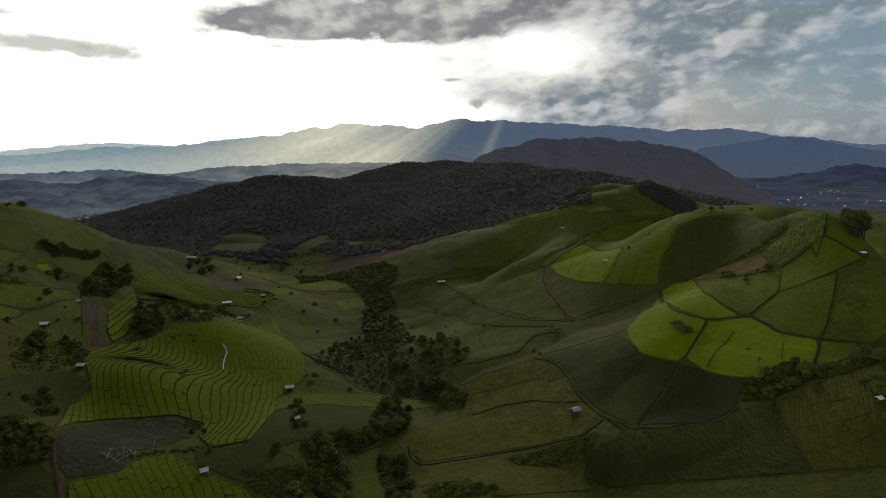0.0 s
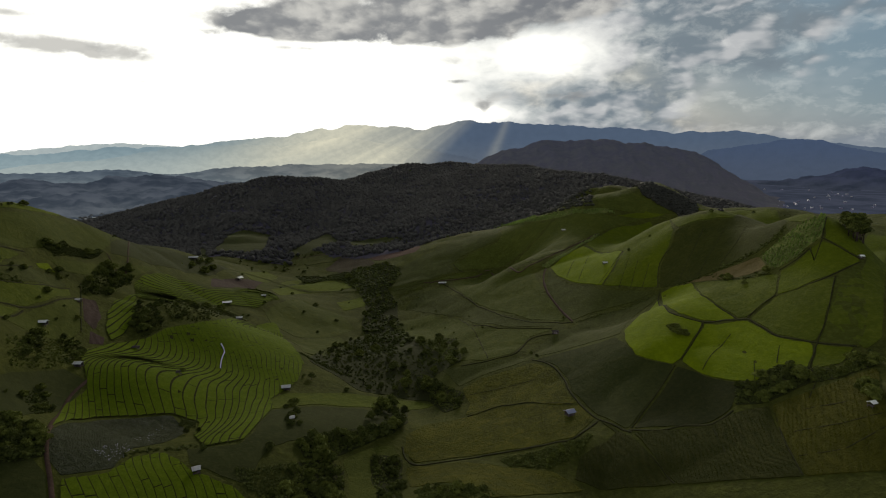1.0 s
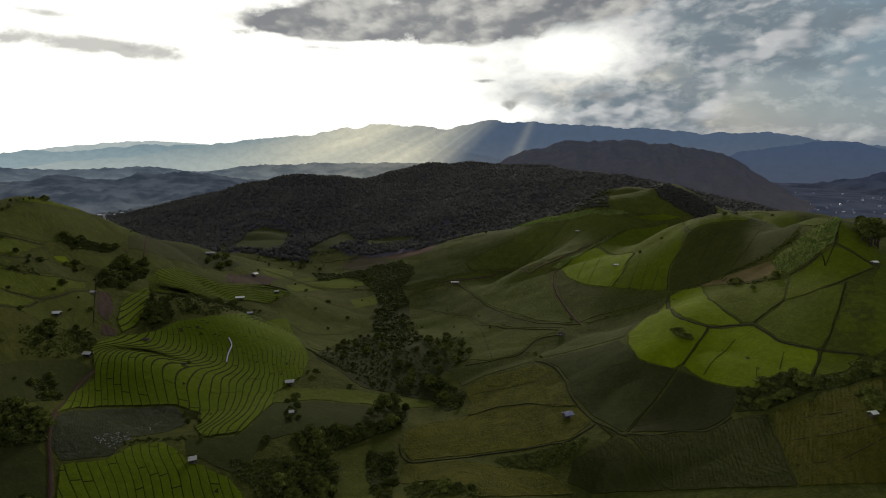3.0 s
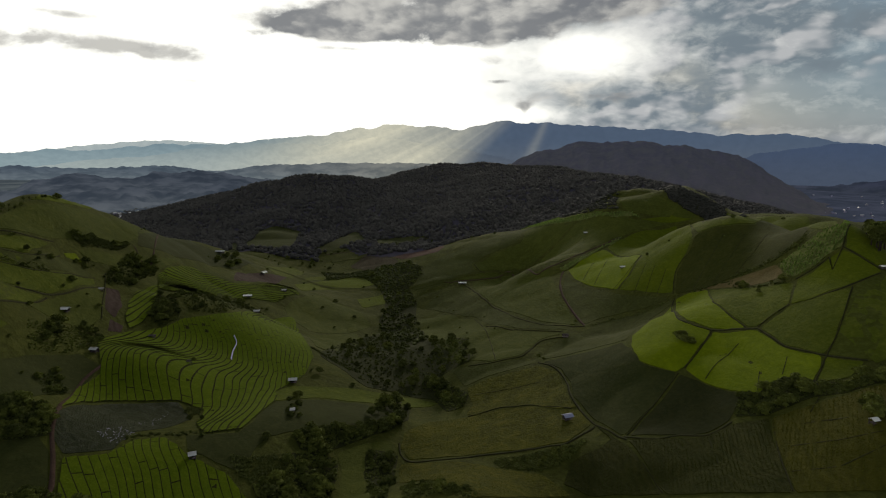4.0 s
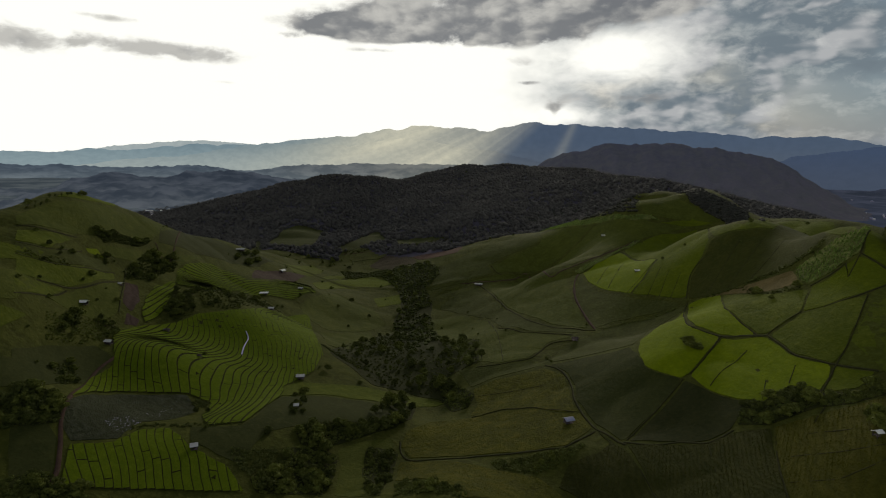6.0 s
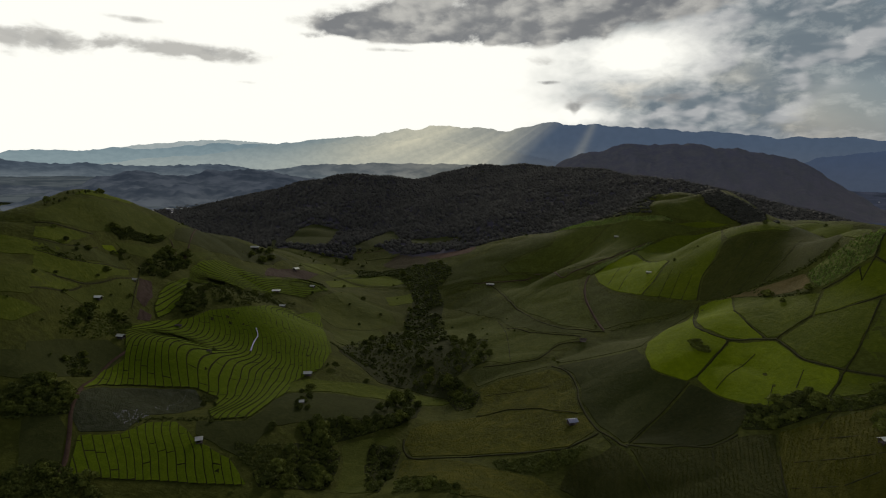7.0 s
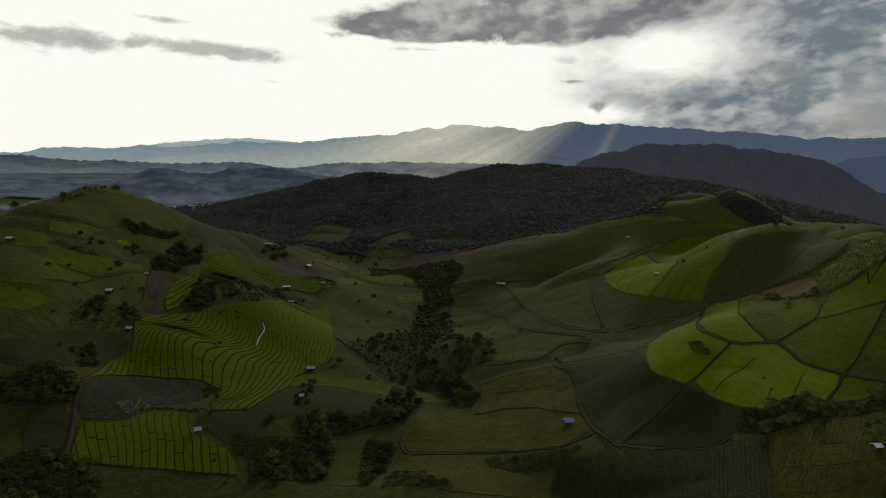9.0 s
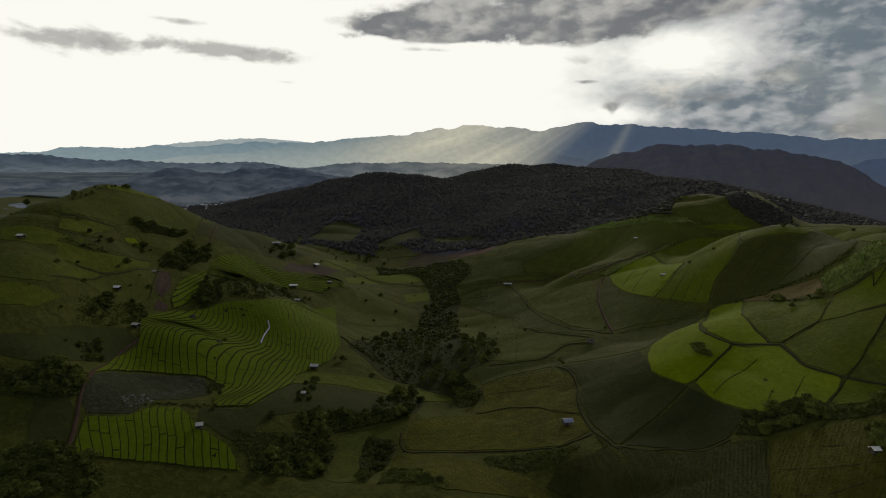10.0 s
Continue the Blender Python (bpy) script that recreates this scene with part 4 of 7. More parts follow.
field('maize_field', 'green strip of crop along the broad hilltop', M_GREEN, 0.5, [(179.8, 460.8), (151.9, 338.8), (159.7, 326.0), (219.2, 421.2), (234.8, 413.4), (244.7, 396.4), (179.0, 258.4), (173.2, 258.9), (172.7, 269.0), (226.5, 396.0), (171.3, 317.0), (158.2, 321.5), (143.6, 331.2)])
field('cane_field', 'rough tall cane strip running up the hill', M_CANE, 2, [(157.2, 261.9), (165.3, 259.5), (174.6, 256.5), (178.1, 254.7), (269.1, 379.3), (172.0, 241.9), (161.0, 241.1), (154.9, 243.5), (154.4, 249.3)])
tufts('tall rough cane', 1.5, 1, 1.3, M_CANE_LEAF, 45, [(157.2, 261.9), (165.3, 259.5), (174.6, 256.5), (178.1, 254.7), (269.1, 379.3), (172.0, 241.9), (161.0, 241.1), (154.9, 243.5), (154.4, 249.3)])
field('bare_strip', 'bare straw-brown strip of earth below the cane', M_STRAW, 0.15, [(127.8, 290.7), (135.7, 284.3), (143.5, 279.2), (150.7, 271.7), (157.0, 263.7), (153.7, 249.7), (143.6, 260.8), (134.6, 283.2)])
field('cane_field', 'rough pale cane strip along the hill edge', M_CANE, 1.5, [(74.8, 402.6), (101.2, 416.0), (128.8, 444.0), (120.9, 431.2), (96.1, 409.1), (77.6, 397.7)])
tufts('tall rough cane', 1.5, 1, 1.1, M_CANE_LEAF, 45, [(74.8, 402.6), (101.2, 416.0), (128.8, 444.0), (120.9, 431.2), (96.1, 409.1), (77.6, 397.7)])
field('maize_field', 'grey-green field on the long ridge beyond the gully', M_DULL, 0.5, [(-48.3, 493.9), (-44.4, 546.7), (-5.7, 561.3), (35.5, 581.2), (58.6, 568.7), (51.6, 534.5), (18.6, 528.9), (5.2, 519.4), (9.7, 505.6), (-1.6, 498.6), (-22.8, 496.5)])
field('maize_field', 'green field on the long ridge beyond the gully', M_MIDGREEN, 0.5, [(60.8, 557.1), (87.5, 521.1), (111.4, 480.8), (140.6, 464.2), (170.4, 464.0), (148.8, 453.9), (128.0, 444.7), (93.4, 419.1), (71.8, 414.3), (51.0, 502.8), (14.0, 504.8), (9.2, 516.3), (24.2, 525.8), (54.2, 530.7)])
field('maize_field', 'dull green strip on the long ridge beyond the gully', M_MIDGREEN, 0.5, [(-17.6, 498.3), (8.9, 500.3), (32.7, 500.3), (51.3, 424.8), (75.7, 411.1), (88.1, 411.5), (69.3, 409.9), (45.8, 497.3), (9.2, 492.2)])
field('cane_field', 'pale tall cane along the ridge top', M_CANE, 2, [(34.4, 716.0), (83.7, 735.9), (91.3, 532.4), (109.2, 497.8), (124.2, 475.4), (142.1, 472.0), (148.1, 467.0), (128.6, 467.1), (111.6, 482.4), (92.2, 517.9), (68.9, 553.0)])
tufts('tall rough cane', 1.5, 1, 1.3, M_CANE_LEAF, 45, [(34.4, 716.0), (83.7, 735.9), (91.3, 532.4), (109.2, 497.8), (124.2, 475.4), (142.1, 472.0), (148.1, 467.0), (128.6, 467.1), (111.6, 482.4), (92.2, 517.9), (68.9, 553.0)])
field('maize_field', 'green field on a hill behind the ridge', M_MIDGREEN, 0.5, [(162.3, 602.0), (169.8, 491.1), (189.7, 470.1), (193.7, 461.1), (178.1, 468.2), (160.3, 469.7), (138.5, 472.2), (135.2, 489.7)])
field('maize_field', 'light green field on a hill behind the ridge', M_BRIGHT2, 0.5, [(204.2, 488.2), (222.2, 432.4), (212.9, 454.9)])
field('maize_field', 'light green field behind the ridge', M_BRIGHT2, 0.5, [(147.7, 465.2), (174.1, 470.3), (189.8, 462.5), (168.2, 464.1)])
field('maize_field', 'dull green field on a hill behind the ridge', M_MIDGREEN, 0.5, [(466.9, 870.3), (238.5, 405.8), (222.7, 429.0)])
field('ploughed_field', 'red-brown ploughed field beyond the gully', M_RED, 0.1, [(-102.8, 629.5), (-86.0, 651.9), (-52.8, 687.4), (-26.4, 593.9), (-32.0, 574.8), (-77.5, 594.4)])
field('ploughed_field', 'reddish fallow slope beyond the gully', M_FALLOW, 0.15, [(-137.4, 602.6), (-126.7, 637.0), (-106.4, 633.5), (-78.2, 590.9), (-81.2, 562.2), (-111.7, 573.0)])
field('pasture', 'green pasture on the valley floor', M_BRIGHT2, 0.3, [(-153.1, 463.6), (-142.7, 548.0), (-118.3, 549.0), (-83.3, 521.3), (-105.9, 500.7), (-130.6, 493.9), (-135.7, 434.7)])
field('pasture', 'bright green pasture on the valley floor', M_BRIGHT2, 0.3, [(-95.4, 463.6), (-76.3, 486.8), (-68.6, 464.8), (-84.7, 441.3)])
field('pasture', 'dull green pasture on the valley floor', M_MIDGREEN, 0.3, [(-125.9, 368.5), (-119.2, 437.1), (-88.4, 432.5), (-68.8, 406.0), (-81.4, 372.0), (-97.9, 345.7), (-115.6, 352.7)])
field('pasture', 'green pasture on the valley floor', M_GREEN, 0.3, [(-196.1, 499.6), (-199.1, 582.5), (-175.4, 556.7), (-162.9, 487.0), (-172.3, 469.4)])
field('pasture', 'green pasture on the valley floor', M_GREEN, 0.3, [(-162.3, 533.3), (-147.4, 563.7), (-123.1, 567.9), (-85.0, 529.3), (-120.2, 556.3), (-148.4, 546.6), (-154.1, 485.4)])
field('pasture', 'green pasture above the gully', M_MIDGREEN, 0.3, [(-97.1, 332.3), (-87.8, 358.2), (-75.2, 380.9), (-64.0, 353.0), (-69.3, 303.7), (-79.0, 296.3)])
field('ploughed_field', 'dark brown ploughed plot beside a hut', M_BROWN, 0.1, [(-181.5, 411.4), (-177.1, 444.1), (-167.0, 486.0), (-159.0, 443.2), (-158.3, 396.6), (-164.5, 372.2)])
field('ploughed_field', 'brown terraced plot of bare soil', M_BROWN, 0.1, [(-176.9, 257.4), (-174.0, 262.8), (-162.4, 248.4), (-157.4, 235.1), (-163.2, 237.1)])
field('ploughed_field', 'brown terraced plot of bare soil', M_BROWN, 0.1, [(-157.5, 232.8), (-151.9, 233.6), (-149.9, 228.2), (-153.1, 223.7)])
field('pasture', 'dusky green grass on the face of the western hill', M_MIDGREEN, 0.4, [(-205.9, 225.9), (-214.7, 247.8), (-215.7, 274.0), (-220.0, 304.3), (-218.0, 331.2), (-224.8, 380.0), (-203.1, 319.7), (-199.9, 290.1), (-199.3, 268.3), (-197.4, 247.4), (-198.5, 232.7), (-201.4, 221.0)])
# sunlit strip along the crest, painted as lighter grass
field('pasture', 'yellow-green grass along the western hilltop, sunlight painted in', M_BRIGHT2, 0.4, [(-220.2, 264.5), (-467.2, 759.1), (-584.9, 863.6), (-225.9, 316.6), (-219.0, 281.9)])
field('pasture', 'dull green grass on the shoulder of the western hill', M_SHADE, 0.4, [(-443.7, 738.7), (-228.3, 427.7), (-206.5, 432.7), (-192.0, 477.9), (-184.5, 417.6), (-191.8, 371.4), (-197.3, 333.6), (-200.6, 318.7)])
field('pasture', 'green grassy field on the rolling western slope', M_GREEN, 0.4, [(-198.3, 217.7), (-196.1, 226.8), (-194.7, 244.1), (-186.4, 221.6), (-191.7, 210.5)])
field('pasture', 'bright yellow-green grassy field on the rolling western slope', M_BRIGHT, 0.4, [(-192.1, 250.0), (-192.6, 258.3), (-189.5, 258.6), (-190.0, 255.5), (-190.8, 250.1)])
field('pasture', 'mid-green grassy field on the rolling western slope', M_GREEN, 0.4, [(-185.4, 203.5), (-180.3, 214.2), (-178.8, 224.3), (-179.5, 238.1), (-182.4, 256.1), (-178.5, 251.7), (-172.4, 229.3), (-171.3, 215.0), (-173.6, 200.8), (-175.4, 192.9)])
field('pasture', 'mid-green grassy field on the rolling western slope', M_MIDGREEN, 0.4, [(-164.9, 196.1), (-169.9, 216.2), (-170.8, 230.3), (-176.2, 251.7), (-159.2, 229.2), (-156.8, 215.4), (-161.0, 202.3)])
field('pasture', 'green grassy field on the rolling western slope', M_GREEN, 0.4, [(-172.8, 190.1), (-172.0, 199.0), (-170.3, 210.8), (-165.3, 195.4), (-163.0, 179.7)])
field('pasture', 'green grassy field on the rolling western slope', M_MIDGREEN, 0.4, [(-194.0, 261.9), (-193.9, 282.1), (-195.3, 307.7), (-191.2, 326.8), (-191.0, 355.4), (-184.4, 318.5), (-186.3, 284.4), (-189.9, 264.1)])
field('pasture', 'dull green grassy field on the rolling western slope', M_DULL, 0.4, [(-191.4, 210.2), (-185.6, 221.2), (-189.8, 244.6), (-189.3, 254.6), (-183.3, 257.4), (-180.8, 239.7), (-179.5, 225.2), (-180.9, 215.0), (-186.5, 204.8)])
# shade over these two fields is painted into the grass colour
field('pasture', 'grassy field beside the brown path, shade painted in its colour', M_SHADE, 0.4, [(-144.1, 158.7), (-145.1, 173.0), (-144.3, 183.4), (-141.6, 192.8), (-133.0, 192.4), (-128.6, 170.0), (-127.6, 159.8), (-126.2, 147.5), (-131.0, 144.8)])
field('pasture', 'grassy field below the brown path, shade painted in its colour', M_SHADE, 0.4, [(-119.8, 132.4), (-113.1, 138.9), (-107.1, 135.5), (-99.0, 125.1), (-97.3, 118.6), (-104.1, 115.6), (-112.5, 124.5)])
field('pasture', 'green grassy field on the rolling western slope', M_GREEN, 0.4, [(-206.0, 193.6), (-196.9, 202.3), (-189.2, 208.2), (-184.4, 217.4), (-181.1, 207.7), (-185.8, 192.2), (-197.1, 186.2)])
field('pasture', 'mid-green grassy field on the rolling western slope', M_MIDGREEN, 0.4, [(-183.1, 174.9), (-175.5, 180.8), (-177.2, 195.2), (-170.0, 199.4), (-160.3, 176.9), (-162.7, 168.2), (-168.2, 162.6)])
field('pasture', 'green grassy field on the rolling western slope', M_GREEN, 0.4, [(-165.4, 160.3), (-159.8, 169.1), (-155.3, 177.0), (-151.9, 161.7), (-155.9, 152.1)])
# painted shade here too, as a darker grass tone
field('pasture', 'grassy field on the rolling western slope, shade painted in', M_SHADE, 0.4, [(-145.9, 143.5), (-141.9, 152.6), (-138.7, 158.5), (-140.2, 171.9), (-138.7, 184.1), (-132.3, 174.4), (-129.6, 160.7), (-128.2, 149.5), (-130.5, 142.3), (-138.0, 136.8)])
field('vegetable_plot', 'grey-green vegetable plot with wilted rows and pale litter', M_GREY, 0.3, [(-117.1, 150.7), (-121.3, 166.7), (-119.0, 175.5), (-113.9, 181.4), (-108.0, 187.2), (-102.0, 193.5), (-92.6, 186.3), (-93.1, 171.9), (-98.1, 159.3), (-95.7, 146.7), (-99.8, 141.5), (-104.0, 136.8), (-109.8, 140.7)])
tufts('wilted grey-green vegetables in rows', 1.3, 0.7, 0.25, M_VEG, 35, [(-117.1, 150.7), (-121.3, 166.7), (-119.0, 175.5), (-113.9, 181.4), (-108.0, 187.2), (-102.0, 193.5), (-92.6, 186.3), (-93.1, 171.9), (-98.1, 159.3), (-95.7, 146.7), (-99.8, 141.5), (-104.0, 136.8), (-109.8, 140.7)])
# lit top and shaded front of the knoll, painted as two greens
field('pasture', 'crop on top of the low knoll, painted a lit green', M_GREEN, 0.4, [(-75.9, 222.1), (-70.8, 235.0), (-59.4, 242.3), (-47.3, 249.9), (-36.7, 254.0), (-25.8, 258.4), (-14.2, 260.0), (-1.9, 254.4), (-13.8, 247.3), (-24.9, 242.4), (-35.5, 237.0), (-46.6, 232.5), (-57.3, 227.9), (-69.6, 212.3)])
field('pasture', 'green slope of the low knoll with shade painted in', M_SHADE, 0.4, [(-67.5, 187.1), (-68.8, 210.5), (-56.2, 224.7), (-45.8, 229.8), (-34.5, 233.3), (-23.2, 230.9), (-28.8, 209.9), (-38.1, 204.0), (-46.1, 195.6), (-51.8, 186.1), (-57.2, 177.9), (-64.1, 174.1)])
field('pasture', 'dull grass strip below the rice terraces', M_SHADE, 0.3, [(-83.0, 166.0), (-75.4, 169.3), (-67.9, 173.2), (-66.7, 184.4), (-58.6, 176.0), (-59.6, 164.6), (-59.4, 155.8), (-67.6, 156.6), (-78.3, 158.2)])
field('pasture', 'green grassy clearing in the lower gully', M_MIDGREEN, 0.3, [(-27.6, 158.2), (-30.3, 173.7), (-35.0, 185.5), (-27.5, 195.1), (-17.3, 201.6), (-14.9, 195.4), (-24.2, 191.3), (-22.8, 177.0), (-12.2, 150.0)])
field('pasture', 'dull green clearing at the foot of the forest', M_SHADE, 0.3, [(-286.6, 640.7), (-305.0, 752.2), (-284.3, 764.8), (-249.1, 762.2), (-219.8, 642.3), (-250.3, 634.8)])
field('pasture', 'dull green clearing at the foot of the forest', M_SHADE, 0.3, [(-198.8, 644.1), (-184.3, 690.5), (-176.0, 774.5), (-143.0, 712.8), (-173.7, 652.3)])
field('pasture', 'dull green clearing at the foot of the forest', M_SHADE, 0.3, [(-141.4, 713.1), (-104.6, 715.6), (-65.8, 702.3), (-53.4, 693.0), (-104.7, 667.8)])
field('pasture', 'dull green clearing at the foot of the forest', M_SHADE, 0.3, [(-211.6, 442.7), (-324.6, 703.2), (-290.0, 647.7)])
terraces('flooded-green rice terraces stepping down the hillside', 2.4, 24, 112, 11, [(-150.3, 214.2), (-148.7, 229.7), (-139.9, 246.9), (-137.2, 258.7), (-129.0, 268.7), (-122.1, 283.0), (-123.6, 327.2), (-114.9, 359.3), (-86.5, 298.1), (-72.9, 273.4), (-69.6, 251.0), (-72.7, 234.2), (-74.6, 224.0), (-69.4, 213.6), (-67.9, 187.0), (-68.2, 176.1), (-78.4, 169.0), (-87.2, 178.8), (-92.6, 195.7), (-102.2, 194.6), (-108.8, 187.9), (-115.4, 182.0), (-120.6, 176.7), (-123.3, 169.2), (-118.9, 154.8), (-130.7, 176.3), (-130.2, 188.8)])
terraces('rice terraces with dark curved bunds in the hollow', 2.8, 22, 122, 8, [(-94.5, 122.8), (-102.9, 135.1), (-99.1, 139.1), (-95.3, 143.7), (-94.2, 155.2), (-88.4, 161.4), (-81.5, 158.5), (-76.4, 155.0), (-69.1, 153.9), (-61.9, 153.0), (-57.0, 148.9), (-53.0, 145.6), (-59.4, 143.0), (-65.7, 140.5), (-71.7, 137.8), (-77.1, 134.7), (-82.0, 131.2), (-86.4, 127.5), (-90.5, 123.9), (-94.7, 120.7)])
terraces('green rice terraces on the upper side slope', 2.6, 22, 60, 9, [(-182.3, 310.5), (-186.7, 354.9), (-176.5, 362.5), (-162.4, 363.7), (-153.0, 389.9), (-150.3, 440.1), (-125.8, 404.7), (-131.4, 369.6), (-145.0, 353.1), (-154.8, 332.6), (-147.4, 286.7), (-165.4, 283.9)])
terraces('yellow-green rice terraces beside bare plots', 3.0, 25, 95, 3, [(-154.3, 238.8), (-164.4, 256.9), (-169.3, 271.2), (-168.8, 289.3), (-154.2, 262.2), (-148.7, 243.2), (-148.6, 233.6)])
track('dirt_path', 'reddish dirt path winding round the hill', M_PATH, 2.16, [(77.9, 400.6), (72.7, 381.8), (71.1, 356.4), (73.8, 328.5), (77.2, 305.7)])
track('dirt_path', 'dark path across the hillside field', M_PATHDARK, 0.98, [(77.0, 304.2), (65.3, 312.0), (53.0, 321.6), (40.2, 344.1), (29.5, 376.6), (21.0, 409.7), (7.8, 466.3), (-3.2, 489.5)])
track('dirt_path', 'pale earth path along the ridge', M_PATH, 1.8, [(-23.0, 498.7), (-6.6, 494.2), (9.3, 490.1), (27.5, 493.1), (45.8, 495.7), (55.0, 414.5), (67.2, 409.7), (79.9, 412.2), (93.4, 419.1), (109.3, 426.8), (127.8, 443.7)])
track('dirt_path', 'dark path across the hillside field', M_PATHDARK, 0.78, [(64.1, 301.8), (53.8, 310.7), (42.8, 320.0), (32.4, 331.1), (21.2, 348.2)])
track('dirt_path', 'dark path across the hillside field', M_PATHDARK, 0.85, [(64.9, 294.5), (51.1, 295.3), (41.0, 280.1), (32.0, 278.0), (23.0, 277.5), (11.3, 282.3)])
track('dirt_path', 'worn path along the foot of the dark slope', M_PATHDARK, 1.23, [(47.4, 265.3), (54.5, 252.7), (57.4, 236.1), (57.2, 223.9), (58.6, 213.2), (62.2, 199.7), (68.8, 185.4), (70.9, 182.0)])
track('dirt_path', 'dark grassy edge of the dark slope', M_PATHDARK, 1.1, [(70.4, 184.0), (78.8, 179.3), (87.7, 178.3), (95.0, 173.7), (103.1, 176.2)])
track('dirt_path', 'dark path on the lower slope', M_PATHDARK, 1.3, [(-14.0, 201.7), (-12.3, 195.2), (-6.9, 188.7), (1.4, 187.9), (9.5, 187.4), (16.6, 188.5), (23.7, 187.5), (30.7, 187.2), (37.6, 187.6), (44.3, 186.1), (50.9, 184.9), (62.7, 196.3)])
track('dirt_path', 'dark path on the round hill', M_PATHDARK, 0.91, [(123.0, 296.4), (118.5, 286.6), (108.0, 250.2), (108.5, 238.6), (115.4, 229.4), (123.2, 226.7), (130.3, 220.6)])
track('dirt_path', 'dark path on the round hill', M_PATHDARK, 0.78, [(130.3, 220.6), (131.3, 211.0), (132.2, 202.4), (135.8, 196.2), (139.5, 191.0), (143.8, 186.9), (148.0, 183.0)])
track('furrow', 'dark grass strip between crops on the round hill', M_PATHDARK, 0.66, [(115.6, 228.6), (107.6, 218.9), (99.4, 211.1)])
track('furrow', 'dark grass strip between crops on the round hill', M_PATHDARK, 0.55, [(121.5, 216.4), (110.0, 207.4), (103.4, 200.7)])
track('furrow', 'dark grass strip between crops on the round hill', M_PATHDARK, 0.61, [(162.1, 217.4), (154.6, 207.9), (148.1, 199.6), (139.2, 190.5), (130.1, 179.8)])
track('furrow', 'dark grass strip between crops on the round hill', M_PATHDARK, 0.66, [(143.8, 225.3), (136.9, 224.3), (130.6, 221.3)])
track('furrow', 'dark grass strip between crops on the round hill', M_PATHDARK, 0.55, [(125.4, 254.2), (125.6, 239.1), (127.5, 224.0)])
track('furrow', 'dark grass strip between crops on the round hill', M_PATHDARK, 0.66, [(96.6, 209.8), (91.1, 204.5), (85.7, 199.2), (78.8, 193.1), (71.5, 184.8)])
track('furrow', 'dark grass strip between crops on the round hill', M_PATHDARK, 0.66, [(149.2, 220.9), (157.9, 219.0), (165.9, 219.7), (175.6, 223.1)])
track('furrow', 'dark grass strip between crops on the round hill', M_PATHDARK, 0.66, [(171.6, 241.9), (174.2, 231.1), (176.9, 225.3)])
track('furrow', 'dark grass strip between crops on the round hill', M_PATHDARK, 0.83, [(154.3, 242.0), (160.6, 240.2), (166.0, 240.5), (171.8, 241.6), (270.3, 379.6)])
track('furrow', 'dark grass strip between crops on the round hill', M_PATHDARK, 0.44, [(120.6, 196.6), (115.4, 186.3)])
track('furrow', 'dark grass strip between crops on the round hill', M_PATHDARK, 0.5, [(130.0, 197.3), (124.7, 189.4)])
track('furrow', 'dark furrow down the hillside field', M_PATHDARK, 0.5, [(121.7, 359.9), (109.5, 345.8), (98.7, 335.3)])
track('furrow', 'dark furrow down the hillside field', M_PATHDARK, 0.5, [(119.4, 341.5), (108.3, 322.1)])
track('furrow', 'dark furrow down the hillside field', M_PATHDARK, 0.5, [(121.8, 331.7), (113.1, 316.1)])
track('furrow', 'dark furrow down the hillside field', M_PATHDARK, 0.5, [(125.5, 322.1), (117.5, 309.4)])
track('furrow', 'dark furrow down the hillside field', M_PATHDARK, 0.5, [(137.5, 320.1), (129.1, 315.6), (123.2, 300.4)])
track('furrow', 'dark furrow down the hillside field', M_PATHDARK, 0.5, [(98.0, 395.4), (85.9, 367.1)])
track('furrow', 'dark furrow down the hillside field', M_PATHDARK, 0.5, [(106.7, 390.0), (91.0, 353.5)])
track('furrow', 'dark furrow down the hillside field', M_PATHDARK, 0.5, [(162.1, 308.4), (153.4, 299.7), (146.0, 293.5), (138.6, 287.0)])
track('furrow', 'dark furrow down the hillside field', M_PATHDARK, 0.5, [(169.9, 300.5), (160.2, 290.2), (153.5, 285.9), (146.9, 281.6)])
track('furrow', 'dark furrow down the hillside field', M_PATHDARK, 0.5, [(153.5, 316.1), (145.7, 307.8), (138.5, 300.9), (131.3, 293.3)])
track('furrow', 'dark furrow between strips of crop', M_PATHDARK, 0.55, [(110.3, 154.4), (115.3, 152.1), (119.5, 148.9), (124.1, 147.1), (128.9, 145.9)])
track('furrow', 'dark furrow between strips of crop', M_PATHDARK, 0.55, [(105.9, 144.8), (110.6, 142.6), (115.5, 141.0), (119.1, 140.9), (122.9, 141.1), (126.9, 141.6)])
track('furrow', 'dark furrow between strips of crop', M_PATHDARK, 0.55, [(127.0, 171.5), (120.9, 165.0)])
track('furrow', 'dark furrow between strips of crop', M_PATHDARK, 0.55, [(110.9, 165.6), (106.6, 153.0), (104.5, 145.0), (102.8, 138.0)])
track('furrow', 'dark furrow between strips of crop', M_PATHDARK, 0.55, [(94.2, 171.4), (92.6, 159.3)])
track('furrow', 'dark furrow between strips of crop', M_PATHDARK, 0.55, [(72.6, 168.7), (74.2, 162.2), (75.3, 155.0)])
track('furrow', 'dark furrow between strips of crop', M_PATHDARK, 0.55, [(117.2, 161.3), (122.0, 158.9), (126.0, 155.7)])
track('dirt_path', 'brown path beside the rice terraces', M_PATH, 1.8, [(-132.7, 192.6), (-131.8, 179.9), (-121.3, 158.3), (-112.3, 143.4), (-104.9, 134.2), (-98.4, 125.5), (-95.9, 119.9)])
